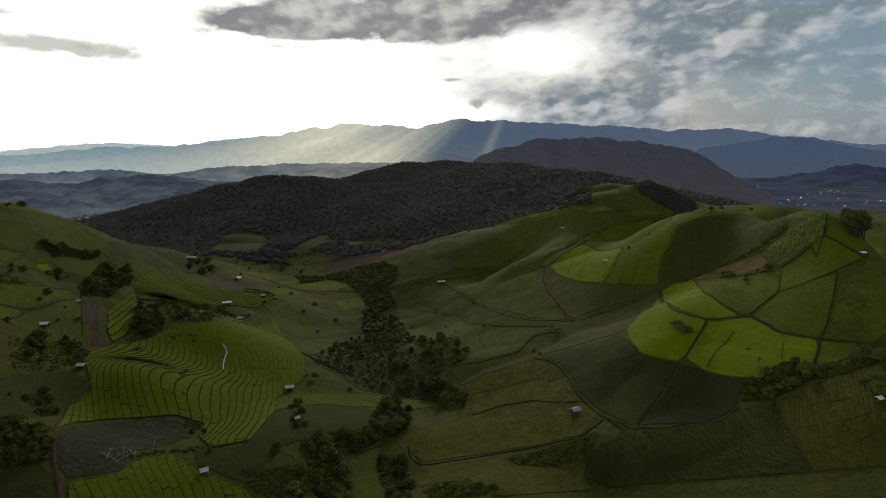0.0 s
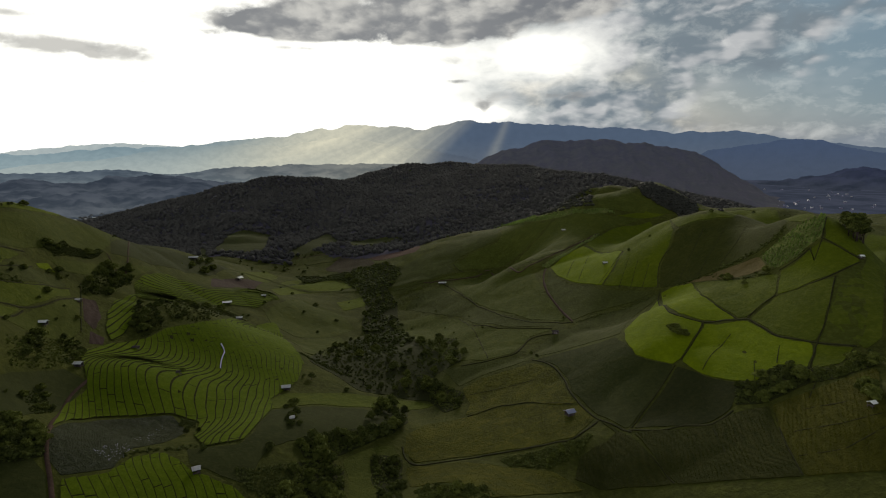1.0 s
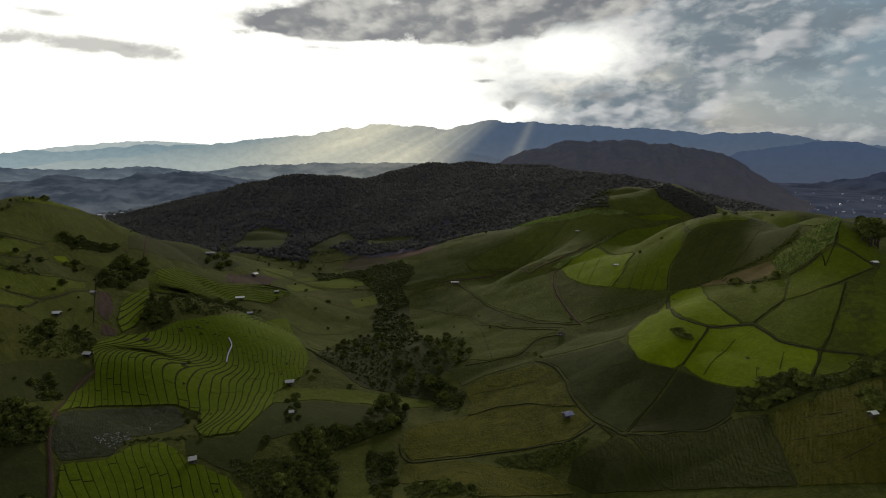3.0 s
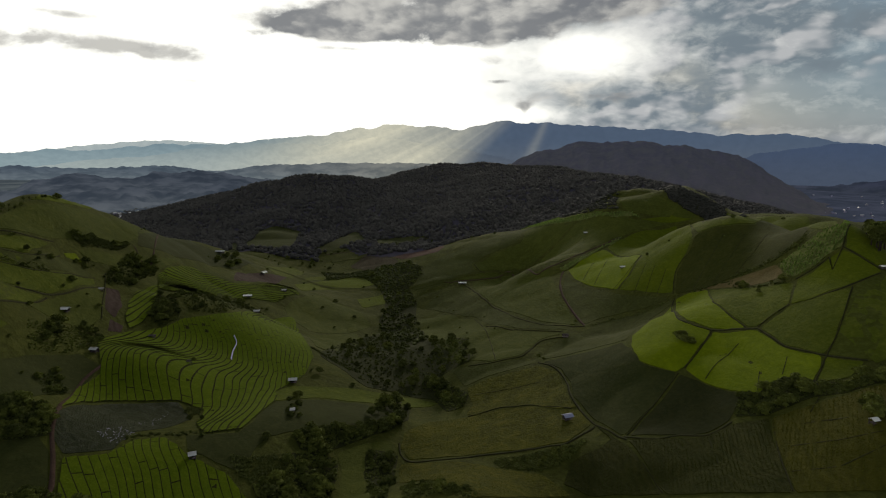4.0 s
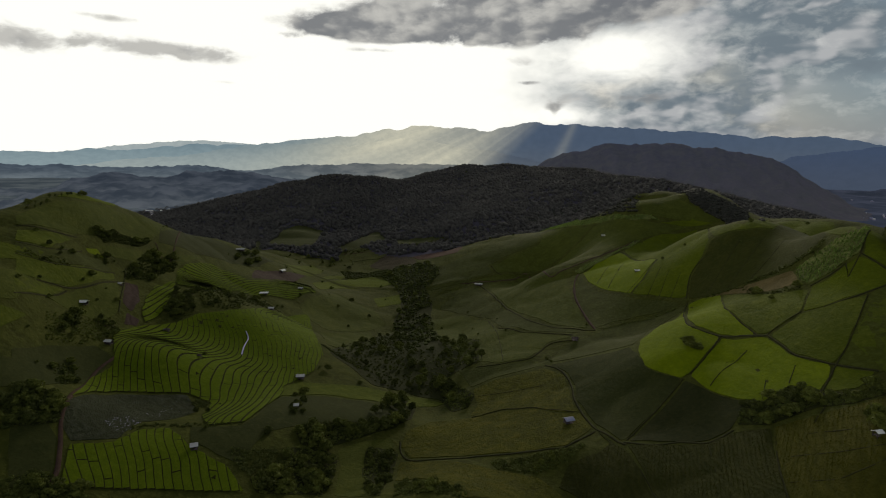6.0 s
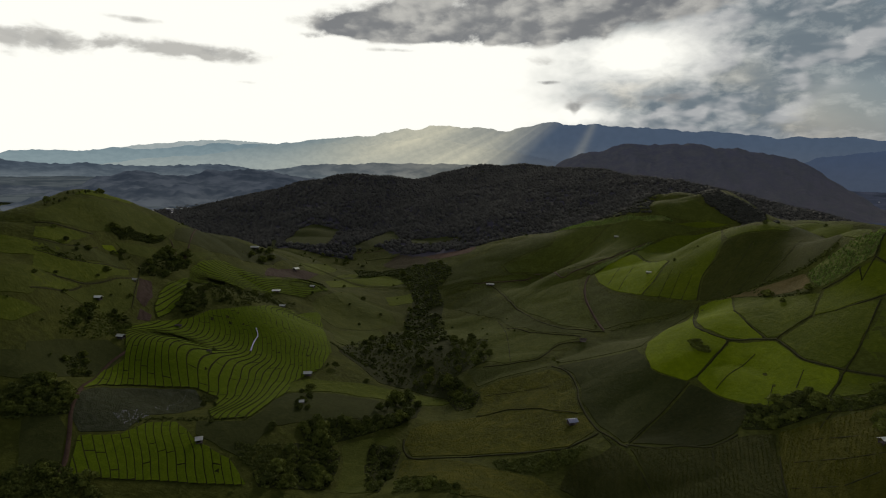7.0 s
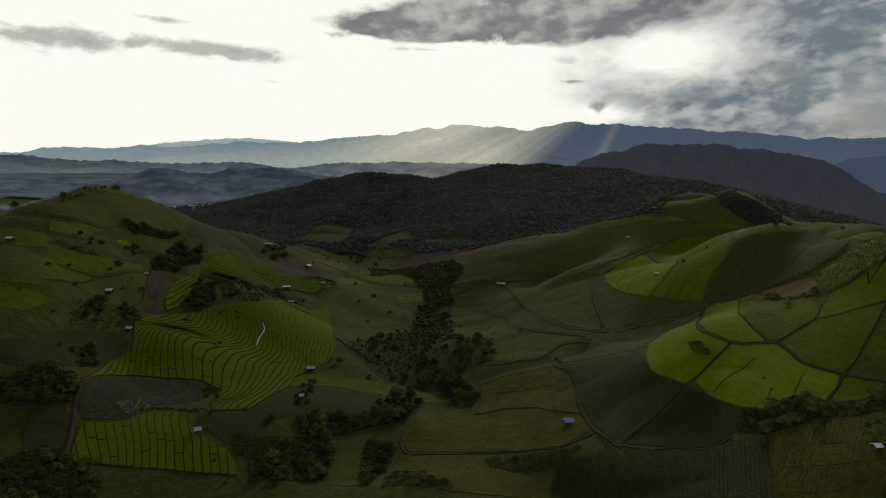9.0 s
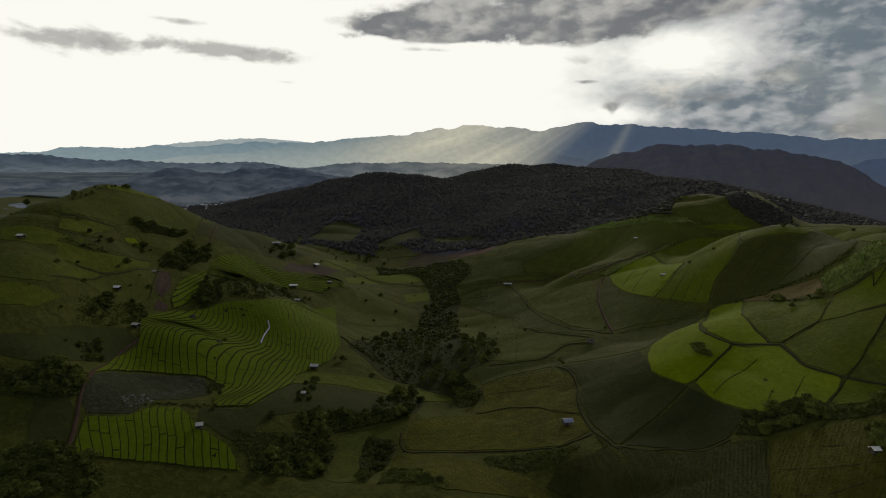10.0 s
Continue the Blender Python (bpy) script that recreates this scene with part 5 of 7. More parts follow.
track('irrigation_channel', 'pale narrow channel through the rice terraces', M_PALE, 0.63, [(-111.0, 260.8), (-107.3, 255.7), (-106.0, 248.6), (-103.3, 240.7)])
track('dirt_path', 'brown track along the far red field', M_PATH, 1.98, [(-180.1, 637.7), (-156.0, 647.1), (-131.9, 659.0), (-102.7, 657.7), (-78.9, 689.2), (-49.9, 694.2)])
track('dirt_path', 'faint path on the western hill', M_PATH, 1.44, [(-200.5, 315.7), (-206.5, 348.3), (-440.6, 739.3)])
track('furrow', 'dark furrow in the olive crop', M_PATHDARK, 0.55, [(14.7, 251.5), (23.3, 249.4), (31.7, 247.5), (46.1, 244.7)])
track('furrow', 'dark furrow in the olive crop', M_PATHDARK, 0.55, [(13.2, 229.6), (26.4, 231.7), (33.9, 227.9), (41.1, 224.5), (48.8, 217.7), (56.3, 212.2)])
track('furrow', 'dark grassy strip across the slope', M_PATHDARK, 0.61, [(-200.8, 220.3), (-196.9, 230.8), (-196.0, 239.1), (-196.0, 249.1)])
track('furrow', 'dark grassy strip across the slope', M_PATHDARK, 0.61, [(-185.7, 203.8), (-182.7, 208.6), (-180.3, 214.2), (-179.0, 221.7), (-178.5, 230.6), (-180.7, 243.5), (-182.1, 256.5)])
track('furrow', 'dark grassy strip across the slope', M_PATHDARK, 0.61, [(-173.0, 200.1), (-172.1, 207.2), (-170.7, 214.3), (-171.5, 229.5), (-177.0, 252.8)])
track('furrow', 'dark grassy strip across the slope', M_PATHDARK, 0.61, [(-162.8, 179.4), (-164.7, 194.6), (-169.7, 211.5)])
track('furrow', 'dark grassy strip across the slope', M_PATHDARK, 0.61, [(-191.1, 209.9), (-187.9, 214.6), (-185.8, 220.9), (-186.3, 230.6), (-190.4, 245.3)])
track('furrow', 'dark grassy strip across the slope', M_PATHDARK, 0.61, [(-185.0, 268.8), (-170.2, 246.3), (-158.8, 228.6)])
track('furrow', 'dark grassy strip across the slope', M_PATHDARK, 0.61, [(-45.6, 547.3), (-50.2, 499.4)])
track('furrow', 'dark grassy strip across the slope', M_PATHDARK, 0.61, [(8.0, 518.8), (19.5, 499.9), (45.8, 500.0)])
track('furrow', 'dark grassy strip across the slope', M_PATHDARK, 0.61, [(-105.4, 635.3), (-137.9, 625.7), (-163.0, 616.0)])
track('furrow', 'dark grassy strip across the slope', M_PATHDARK, 0.61, [(-46.8, 429.8), (-21.2, 359.4), (-2.3, 323.4)])
track('furrow', 'dark grassy strip across the slope', M_PATHDARK, 0.61, [(12.4, 387.3), (22.3, 324.2), (26.0, 279.1)])
# dark green sheets laid under the trees to close the bright gaps
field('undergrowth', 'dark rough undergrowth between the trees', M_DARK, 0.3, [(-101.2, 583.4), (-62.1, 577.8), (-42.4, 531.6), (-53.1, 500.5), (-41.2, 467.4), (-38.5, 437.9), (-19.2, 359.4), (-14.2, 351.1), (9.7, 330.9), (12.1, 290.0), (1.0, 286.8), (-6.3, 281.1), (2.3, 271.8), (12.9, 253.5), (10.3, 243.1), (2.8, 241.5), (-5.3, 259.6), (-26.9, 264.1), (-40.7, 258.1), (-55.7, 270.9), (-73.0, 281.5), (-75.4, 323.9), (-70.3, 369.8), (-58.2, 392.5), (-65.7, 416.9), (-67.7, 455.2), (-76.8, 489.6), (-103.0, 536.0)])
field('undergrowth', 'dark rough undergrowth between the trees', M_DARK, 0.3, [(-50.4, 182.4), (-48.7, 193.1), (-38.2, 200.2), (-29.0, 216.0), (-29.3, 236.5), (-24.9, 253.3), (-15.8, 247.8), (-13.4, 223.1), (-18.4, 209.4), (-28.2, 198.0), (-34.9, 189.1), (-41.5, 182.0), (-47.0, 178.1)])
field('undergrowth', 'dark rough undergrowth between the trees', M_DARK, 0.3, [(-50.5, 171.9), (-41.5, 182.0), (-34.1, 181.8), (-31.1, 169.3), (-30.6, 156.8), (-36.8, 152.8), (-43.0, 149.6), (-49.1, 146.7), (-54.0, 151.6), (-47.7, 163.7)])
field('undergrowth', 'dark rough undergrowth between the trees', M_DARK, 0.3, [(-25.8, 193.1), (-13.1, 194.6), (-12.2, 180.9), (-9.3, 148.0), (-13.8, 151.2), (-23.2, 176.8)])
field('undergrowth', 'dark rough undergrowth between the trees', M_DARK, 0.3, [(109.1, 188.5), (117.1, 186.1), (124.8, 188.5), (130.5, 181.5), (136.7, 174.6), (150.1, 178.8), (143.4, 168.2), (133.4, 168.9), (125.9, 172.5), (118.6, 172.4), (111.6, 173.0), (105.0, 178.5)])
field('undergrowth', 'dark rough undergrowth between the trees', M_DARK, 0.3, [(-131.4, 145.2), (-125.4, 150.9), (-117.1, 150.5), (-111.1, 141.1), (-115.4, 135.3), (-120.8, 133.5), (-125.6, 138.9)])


# ---- trees ----
def part(name, verts, faces, mat, parent, label="", smooth=True):
    ob = new(name, mesh_of(name, verts, faces, mat, smooth))
    ob.parent = parent
    return tagged(ob, label)


def ico(n=1):
    bm = bmesh.new()
    bmesh.ops.create_icosphere(bm, subdivisions=n, radius=1.0)
    v = np.array([p.co[:] for p in bm.verts])
    f = np.array([[q.index for q in p.verts] for p in bm.faces])
    bm.free()
    return v, f


ICO1, ICO2 = ico(1), ico(2)


def tapered(path, radii, sides=6):
    """A limb along a path."""
    verts, faces = [], []
    for (x, y, z), r in zip(path, radii):
        verts += [(x + r * math.cos(2 * math.pi * k / sides), y + r * math.sin(2 * math.pi * k / sides), z) for k in range(sides)]
    for i in range(len(path) - 1):
        faces += [(i * sides + k, i * sides + (k + 1) % sides, (i + 1) * sides + (k + 1) % sides, (i + 1) * sides + k) for k in range(sides)]
    return verts, faces


def tree_model(name, seed, tall, spread, bare, lobes, leaves, leaf, mat):
    """A tree of that height: a bent trunk that forks into limbs, and a crown of leaf clumps round its lobes. bare: share of the height without leaves."""
    r = np.random.RandomState(seed)
    root = new(name)
    centres, sizes = [], []
    for k in range(lobes):
        a, u = 2.4 * k + r.rand(), (k + 0.5) / lobes
        z = tall * (bare + (1 - bare) * (0.22 + 0.62 * u))
        out = spread * 0.5 * (1.05 - 0.75 * u) * (0.35 + 0.6 * r.rand())
        centres.append((out * math.cos(a), out * math.sin(a), z))
        sizes.append(spread * (0.24 + 0.14 * r.rand()) * (1.15 - 0.45 * u))
    trunk_v, trunk_f = tapered([(0, 0, -0.5), (0.1 * r.randn(), 0.1 * r.randn(), tall * bare * 0.6), (0.2 * r.randn(), 0.2 * r.randn(), tall * (bare + 0.15)), (0, 0, tall * 0.8)], [tall * 0.028, tall * 0.022, tall * 0.016, tall * 0.004])
    for c in centres[:5]:
        v, f = tapered([(0, 0, tall * (bare + 0.02)), (c[0] * 0.5, c[1] * 0.5, (tall * bare + c[2]) * 0.5), c], [tall * 0.012, tall * 0.008, tall * 0.003], 5)
        trunk_f += [tuple(i + len(trunk_v) for i in q) for q in f]
        trunk_v += v
    part("trunk", trunk_v, trunk_f, M_BARK, root)
    verts, faces = [], []
    for c, s in zip(centres, sizes):
        v = ICO1[0] * (0.72 + 0.3 * r.rand(len(ICO1[0]), 1)) * np.array([s, s, s * 0.8]) * 0.86 + np.array(c)
        faces += [tuple(map(int, q + len(verts))) for q in ICO1[1]]
        verts += v.tolist()
    for k in range(leaves):
        i = r.randint(lobes)
        d = r.randn(3)
        d /= np.linalg.norm(d)
        d[2] = abs(d[2]) * 0.9 - 0.25
        p = np.array(centres[i]) + d * sizes[i] * (0.78 + 0.42 * r.rand()) * np.array([1, 1, 0.85])
        a, b = r.randn(3), r.randn(3)
        a /= np.linalg.norm(a)
        b -= a * (a @ b)
        b /= np.linalg.norm(b)
        w = leaf * (0.6 + 0.8 * r.rand())
        n = len(verts)
        verts += [(p - a * w).tolist(), (p + b * w * 0.6).tolist(), (p + a * w).tolist(), (p - b * w * 0.6).tolist()]
        faces.append((n, n + 1, n + 2, n + 3))
    part("crown", verts, faces, mat, root, smooth=False)
    return root


MODELS = {
    "broad": [tree_model("broadleaf_tree", 1, 8.0, 7.0, 0.16, 8, 750, 0.42, M_LEAF), tree_model("broadleaf_tree", 2, 8.0, 6.0, 0.2, 7, 700, 0.40, M_LEAF_DARK),
              tree_model("broadleaf_tree", 3, 8.0, 7.5, 0.12, 9, 800, 0.45, M_LEAF), tree_model("broadleaf_tree", 4, 8.0, 6.5, 0.18, 8, 700, 0.42, M_LEAF_PALE)],
    "bush": [tree_model("bush", 11, 4.0, 5.0, 0.02, 6, 420, 0.34, M_LEAF), tree_model("bush", 12, 4.0, 5.6, 0.0, 7, 460, 0.34, M_LEAF_DARK), tree_model("bush", 13, 4.0, 4.6, 0.02, 6, 400, 0.34, M_LEAF_PALE)],
    "tall": [tree_model("slender_tree", 21, 10.0, 4.4, 0.3, 7, 560, 0.38, M_LEAF_DARK), tree_model("slender_tree", 22, 10.0, 4.8, 0.24, 8, 600, 0.40, M_LEAF)],
}
SIZE = {"broad": 8.0, "bush": 4.0, "tall": 10.0}
WORDS = {"broad": ("leafy broadleaf tree", "tree"), "bush": ("low leafy bush", "bush"), "tall": ("slender leafy tree", "tree")}
for kind, models in MODELS.items():
    for model in models:
        model.location = (0, 0, -400)
PICK = np.random.RandomState(77)
USED = set()


def plant(kind, x, y, tall, where, group, wide=1.0):
    """Set one tree of that height on the ground."""
    model = MODELS[kind][PICK.randint(len(MODELS[kind]))]
    tall *= 0.8
    k = tall / SIZE[kind]
    m = pose(x, y, height(x, y) - 0.1, 0, 0, PICK.rand() * 360) @ Matrix.Diagonal((k * wide, k * wide, k, 1))
    ob = model if model not in USED else copy_thing(model, m)
    if model not in USED:
        USED.add(model)
        model.matrix_basis = m
    return tagged(ob, WORDS[kind][0] + " " + where, WORDS[kind][1], group=group)


def grove(where, group, count, low, high, kinds, pts):
    """Trees standing together inside an outline."""
    ring = np.array(pts, float)
    lo, hi = ring.min(0), ring.max(0)
    done, tries = [], 0
    gap = max(1.6, 0.55 * math.sqrt((hi - lo).prod() * 0.6 / count))
    while len(done) < count and tries < 4000:
        tries += 1
        p = lo + PICK.rand(2) * (hi - lo)
        if inside(ring, np.array([p[0]]), np.array([p[1]]))[0] and all((p[0] - q[0]) ** 2 + (p[1] - q[1]) ** 2 > gap * gap for q in done):
            done.append(p)
            plant(kinds[PICK.randint(len(kinds))], p[0], p[1], low + (high - low) * PICK.rand() ** 1.5, where, group)


def scrub(label, count, low, high, mat, pts, flatten=0.75):
    """Low growth too dense to count."""
    ring = np.array(pts, float)
    lo, hi = ring.min(0), ring.max(0)
    r = np.random.RandomState(count)
    p = lo + r.rand(count * 8, 2) * (hi - lo)
    p = p[inside(ring, p[:, 0], p[:, 1])][:int(count * 1.7)]
    near = ring[:, 1].mean() < 330
    if near:
        return leafy(label, p, 0.5 * (low + (high - low) * r.rand(len(p)) ** 2), mat, flatten, r)
    return clumps("scrub", label, p, (0.5 if near else 0.75) * (low + (high - low) * r.rand(len(p)) ** 2), mat, ICO2 if near else ICO1, flatten, r)


def clumps(name, label, p, size, mat, ball, flatten, r, sink=0.25, soft=False, uneven=0.6):
    n, nv = len(p), len(ball[0])
    v = ball[0][None] * (0.92 - uneven / 2 + uneven * r.rand(n, nv, 1)) * size[:, None, None]
    v[:, :, 2] *= flatten
    v[:, :, 0] += p[:, 0][:, None]
    v[:, :, 1] += p[:, 1][:, None]
    v[:, :, 2] += (land(p[:, 0], p[:, 1]) + size * flatten * (1 - sink))[:, None]
    f = (ball[1][None] + (np.arange(n) * nv)[:, None, None]).reshape(-1, 3)
    ob = new(name, mesh_of(name, v.reshape(-1, 3), f.tolist(), mat, soft))
    return tagged(ob, label, name.replace("_", " "), kind="stuff")


def leafy(label, p, size, mat, flatten, r, name="scrub"):
    """Low bushes with single sprays of leaves standing out of them."""
    verts, faces = [], []
    ground_z = land(p[:, 0], p[:, 1])
    for k, (x, y) in enumerate(p):
        s, n = size[k], len(verts)
        core = ICO1[0] * (0.55 + 0.4 * r.rand(12, 1))
        d = r.randn(22, 3)
        d /= np.linalg.norm(d, axis=1)[:, None]
        d[:, 2] = np.abs(d[:, 2])
        d *= 0.6 + 0.6 * r.rand(22, 1)
        a, b = r.randn(22, 3) * 0.19, r.randn(22, 3) * 0.13
        leaves = np.stack([d - a, d + b, d + a, d - b], 1).reshape(-1, 3)
        v = np.concatenate([core, leaves]) * s
        v[:, 2] = v[:, 2] * flatten + ground_z[k] + s * flatten * 0.55
        v[:, 0] += x
        v[:, 1] += y
        verts += v.tolist()
        faces += (ICO1[1] + n).tolist() + (np.arange(88).reshape(22, 4) + n + 12).tolist()
    ob = new(name, mesh_of(name, verts, faces, mat, False))
    return tagged(ob, label, name, kind="stuff")


def hedge(label, count, low, high, mat, width, pts):
    """A strip of low growth along a line."""
    line = np.array(pts, float)
    r = np.random.RandomState(count + int(abs(line[0, 0])))
    seg = np.linalg.norm(np.diff(line, axis=0), axis=1)
    at = np.interp(r.rand(count) * seg.sum(), np.r_[0, np.cumsum(seg)], np.arange(len(line)))
    k = np.minimum(at.astype(int), len(line) - 2)
    p = line[k] + (line[k + 1] - line[k]) * (at - k)[:, None] + r.randn(count, 2) * width * 0.4
    return leafy(label, p, 0.65 * (low + (high - low) * r.rand(count) ** 2), mat, 0.8, r, "hedge")


def woods(label, count, low, high, pts):
    """Dense woodland too far off to count its trees."""
    ring = np.array(pts, float)
    lo, hi = ring.min(0), ring.max(0)
    r = np.random.RandomState(count)
    p = lo + r.rand(count * 5, 2) * (hi - lo)
    p = p[inside(ring, p[:, 0], p[:, 1])][:count]
    return clumps("woodland", label, p, low + (high - low) * r.rand(len(p)) ** 2, M_WOODS, ICO1, 0.6, r, 0.5, True, 0.2)


grove('in the upper gully', 'gully trees', 39, 3, 8, ('broad', 'bush', 'bush'), [(-101.2, 583.4), (-62.1, 577.8), (-42.4, 531.6), (-53.1, 500.5), (-41.2, 467.4), (-58.9, 435.3), (-75.8, 489.8), (-101.7, 535.6)])
scrub('dark scrub on the gully side', 595, 0.8, 2.2, M_LEAF_DARK, [(-101.2, 583.4), (-62.1, 577.8), (-42.4, 531.6), (-53.1, 500.5), (-41.2, 467.4), (-58.9, 435.3), (-75.8, 489.8), (-101.7, 535.6)])
grove('in the wooded gully', 'gully trees', 33, 5, 10, ('broad', 'broad', 'bush'), [(-68.6, 454.5), (-38.5, 437.9), (-19.2, 359.4), (-31.3, 324.7), (-45.7, 341.8), (-63.0, 404.4)])
scrub('dark tangled scrub filling the gully', 221, 0.9, 2.4, M_LEAF_DARK, [(-68.6, 454.5), (-38.5, 437.9), (-19.2, 359.4), (-31.3, 324.7), (-45.7, 341.8), (-63.0, 404.4)])
grove('in the wooded gully', 'gully trees', 80, 4, 9.5, ('broad', 'broad', 'bush', 'tall'), [(-70.3, 369.8), (-50.1, 384.5), (-31.8, 327.6), (-14.6, 322.4), (-0.2, 300.2), (-0.5, 285.7), (-8.3, 284.3), (-5.9, 264.3), (-27.3, 265.9), (-41.4, 261.2), (-56.9, 275.1), (-72.5, 283.8), (-75.4, 323.9)])
scrub('dark tangled scrub filling the gully', 510, 0.8, 2.2, M_LEAF_DARK, [(-70.3, 369.8), (-50.1, 384.5), (-31.8, 327.6), (-14.6, 322.4), (-0.2, 300.2), (-0.5, 285.7), (-8.3, 284.3), (-5.9, 264.3), (-27.3, 265.9), (-41.4, 261.2), (-56.9, 275.1), (-72.5, 283.8), (-75.4, 323.9)])
grove('in the wooded gully', 'gully trees', 20, 5, 10, ('broad', 'broad', 'bush'), [(-16.3, 352.4), (9.7, 330.9), (12.1, 290.0), (0.8, 288.3), (-10.8, 305.4)])
scrub('scrub on the gully side', 160, 0.8, 2, M_LEAF, [(-16.3, 352.4), (9.7, 330.9), (12.1, 290.0), (0.8, 288.3), (-10.8, 305.4)])
grove('in the wooded gully', 'gully trees', 19, 4, 9, ('broad', 'broad', 'bush'), [(-8.0, 281.5), (2.3, 271.8), (12.3, 253.8), (10.3, 243.1), (2.7, 243.0), (-4.9, 261.3)])
scrub('scrub on the gully side', 160, 0.8, 2, M_LEAF, [(-8.0, 281.5), (2.3, 271.8), (12.3, 253.8), (10.3, 243.1), (2.7, 243.0), (-4.9, 261.3)])
grove('in the lower gully', 'gully trees', 22, 6, 10.5, ('broad', 'broad', 'bush'), [(-29.0, 216.0), (-29.3, 236.5), (-24.9, 253.3), (-16.3, 247.5), (-13.7, 224.8), (-18.6, 210.3), (-28.5, 199.3)])
grove('in the lower gully', 'gully trees', 33, 3.5, 7.5, ('broad', 'bush', 'bush'), [(-50.6, 183.0), (-48.7, 193.1), (-38.2, 200.2), (-29.1, 211.4), (-19.0, 210.0), (-28.3, 198.3), (-35.1, 189.7), (-41.7, 182.5), (-46.9, 178.9)])
scrub('tangled scrub in the lower gully', 323, 0.7, 2, M_LEAF, [(-50.6, 183.0), (-48.7, 193.1), (-38.2, 200.2), (-29.1, 211.4), (-19.0, 210.0), (-28.3, 198.3), (-35.1, 189.7), (-41.7, 182.5), (-46.9, 178.9)])
grove('at the gully mouth', 'gully trees', 30, 3.5, 8, ('broad', 'bush', 'bush'), [(-49.8, 172.6), (-41.7, 182.5), (-34.4, 181.6), (-31.1, 169.3), (-30.9, 156.6), (-48.7, 146.9), (-53.7, 151.8), (-47.4, 164.0)])
scrub('tangled scrub at the gully mouth', 357, 0.6, 1.8, M_LEAF_PALE, [(-49.8, 172.6), (-41.7, 182.5), (-34.4, 181.6), (-31.1, 169.3), (-30.9, 156.6), (-48.7, 146.9), (-53.7, 151.8), (-47.4, 164.0)])
grove('at the gully mouth', 'gully trees', 16, 3.5, 7.5, ('broad', 'bush', 'bush'), [(-25.6, 192.4), (-13.5, 194.3), (-12.6, 180.9), (-9.7, 148.3), (-13.3, 150.8), (-22.8, 177.0)])
scrub('tangled scrub at the gully mouth', 170, 0.6, 1.8, M_LEAF, [(-25.6, 192.4), (-13.5, 194.3), (-12.6, 180.9), (-9.7, 148.3), (-13.3, 150.8), (-22.8, 177.0)])
grove('below the olive crop', 'gully trees', 12, 3, 6, ('bush', 'bush', 'broad'), [(-6.3, 156.8), (4.9, 155.1), (17.9, 146.2), (18.1, 142.6), (-4.2, 145.4)])
scrub('scrub below the olive crop', 160, 0.6, 1.8, M_LEAF, [(-6.3, 156.8), (4.9, 155.1), (17.9, 146.2), (18.1, 142.6), (-4.2, 145.4)])
grove('in the fold below the hut', 'gully trees', 12, 2, 4, ('bush',), [(22.8, 183.5), (36.8, 184.9), (50.7, 183.7), (59.2, 187.2), (50.9, 176.5), (40.0, 171.7), (26.5, 176.3)])
scrub('scrub in the fold below the hut', 420, 0.5, 1.4, M_LEAF, [(22.8, 183.5), (36.8, 184.9), (50.7, 183.7), (59.2, 187.2), (50.9, 176.5), (40.0, 171.7), (26.5, 176.3)])
grove('in the gully under the bright hill', 'gully trees', 30, 4, 8.5, ('broad', 'broad', 'bush'), [(109.6, 187.5), (117.0, 185.8), (124.5, 187.9), (130.3, 181.2), (129.4, 176.0), (123.0, 173.7), (111.8, 173.5), (105.5, 178.9)])
scrub('dark scrub under the bright hill', 420, 0.6, 1.8, M_LEAF_DARK, [(109.6, 187.5), (117.0, 185.8), (124.5, 187.9), (130.3, 181.2), (129.4, 176.0), (123.0, 173.7), (111.8, 173.5), (105.5, 178.9)])
grove('in the strip under the bright hill', 'gully trees', 16, 2.5, 6, ('broad', 'bush', 'bush'), [(130.4, 178.1), (136.5, 174.3), (149.8, 178.2), (144.0, 169.0), (133.6, 169.3), (126.1, 172.8)])
scrub('scrub under the bright hill', 260, 0.6, 1.6, M_LEAF, [(130.4, 178.1), (136.5, 174.3), (149.8, 178.2), (144.0, 169.0), (133.6, 169.3), (126.1, 172.8)])
grove('on the near hill', 'hedge trees', 7, 4.5, 7, ('broad', 'bush'), [(131.6, 161.8), (136.2, 160.4), (132.6, 152.8), (128.3, 152.4)])
scrub('dark scrub on the reddish slope', 420, 0.9, 2.2, M_LEAF_DARK, [(-162.6, 575.6), (-92.7, 572.8), (-75.2, 520.7), (-115.6, 550.6), (-146.2, 543.6)])
grove('on the far valley floor', 'valley trees', 14, 5, 9, ('broad', 'broad', 'bush'), [(-204.8, 411.2), (-200.3, 461.3), (-187.4, 436.1), (-188.0, 389.9)])
grove('on the far valley floor', 'valley trees', 9, 5, 9, ('broad', 'broad', 'bush'), [(-190.8, 608.3), (-167.9, 632.7), (-150.6, 587.7), (-180.2, 589.2)])
grove('on the far valley floor', 'valley trees', 16, 3, 6, ('broad', 'bush', 'bush'), [(-235.2, 589.7), (-197.6, 636.3), (-164.5, 621.0), (-177.6, 577.5), (-204.4, 547.5)])
grove('behind the red field', 'valley trees', 14, 4, 8, ('broad', 'broad', 'bush'), [(-41.8, 687.4), (1.1, 706.3), (30.7, 715.5), (17.6, 576.1), (-28.7, 620.7)])
grove('at the foot of the western hill', 'hedge trees', 16, 3.5, 6.5, ('broad', 'bush', 'bush'), [(-199.8, 265.0), (-201.5, 288.0), (-201.5, 314.6), (-197.3, 298.2), (-195.5, 267.0)])
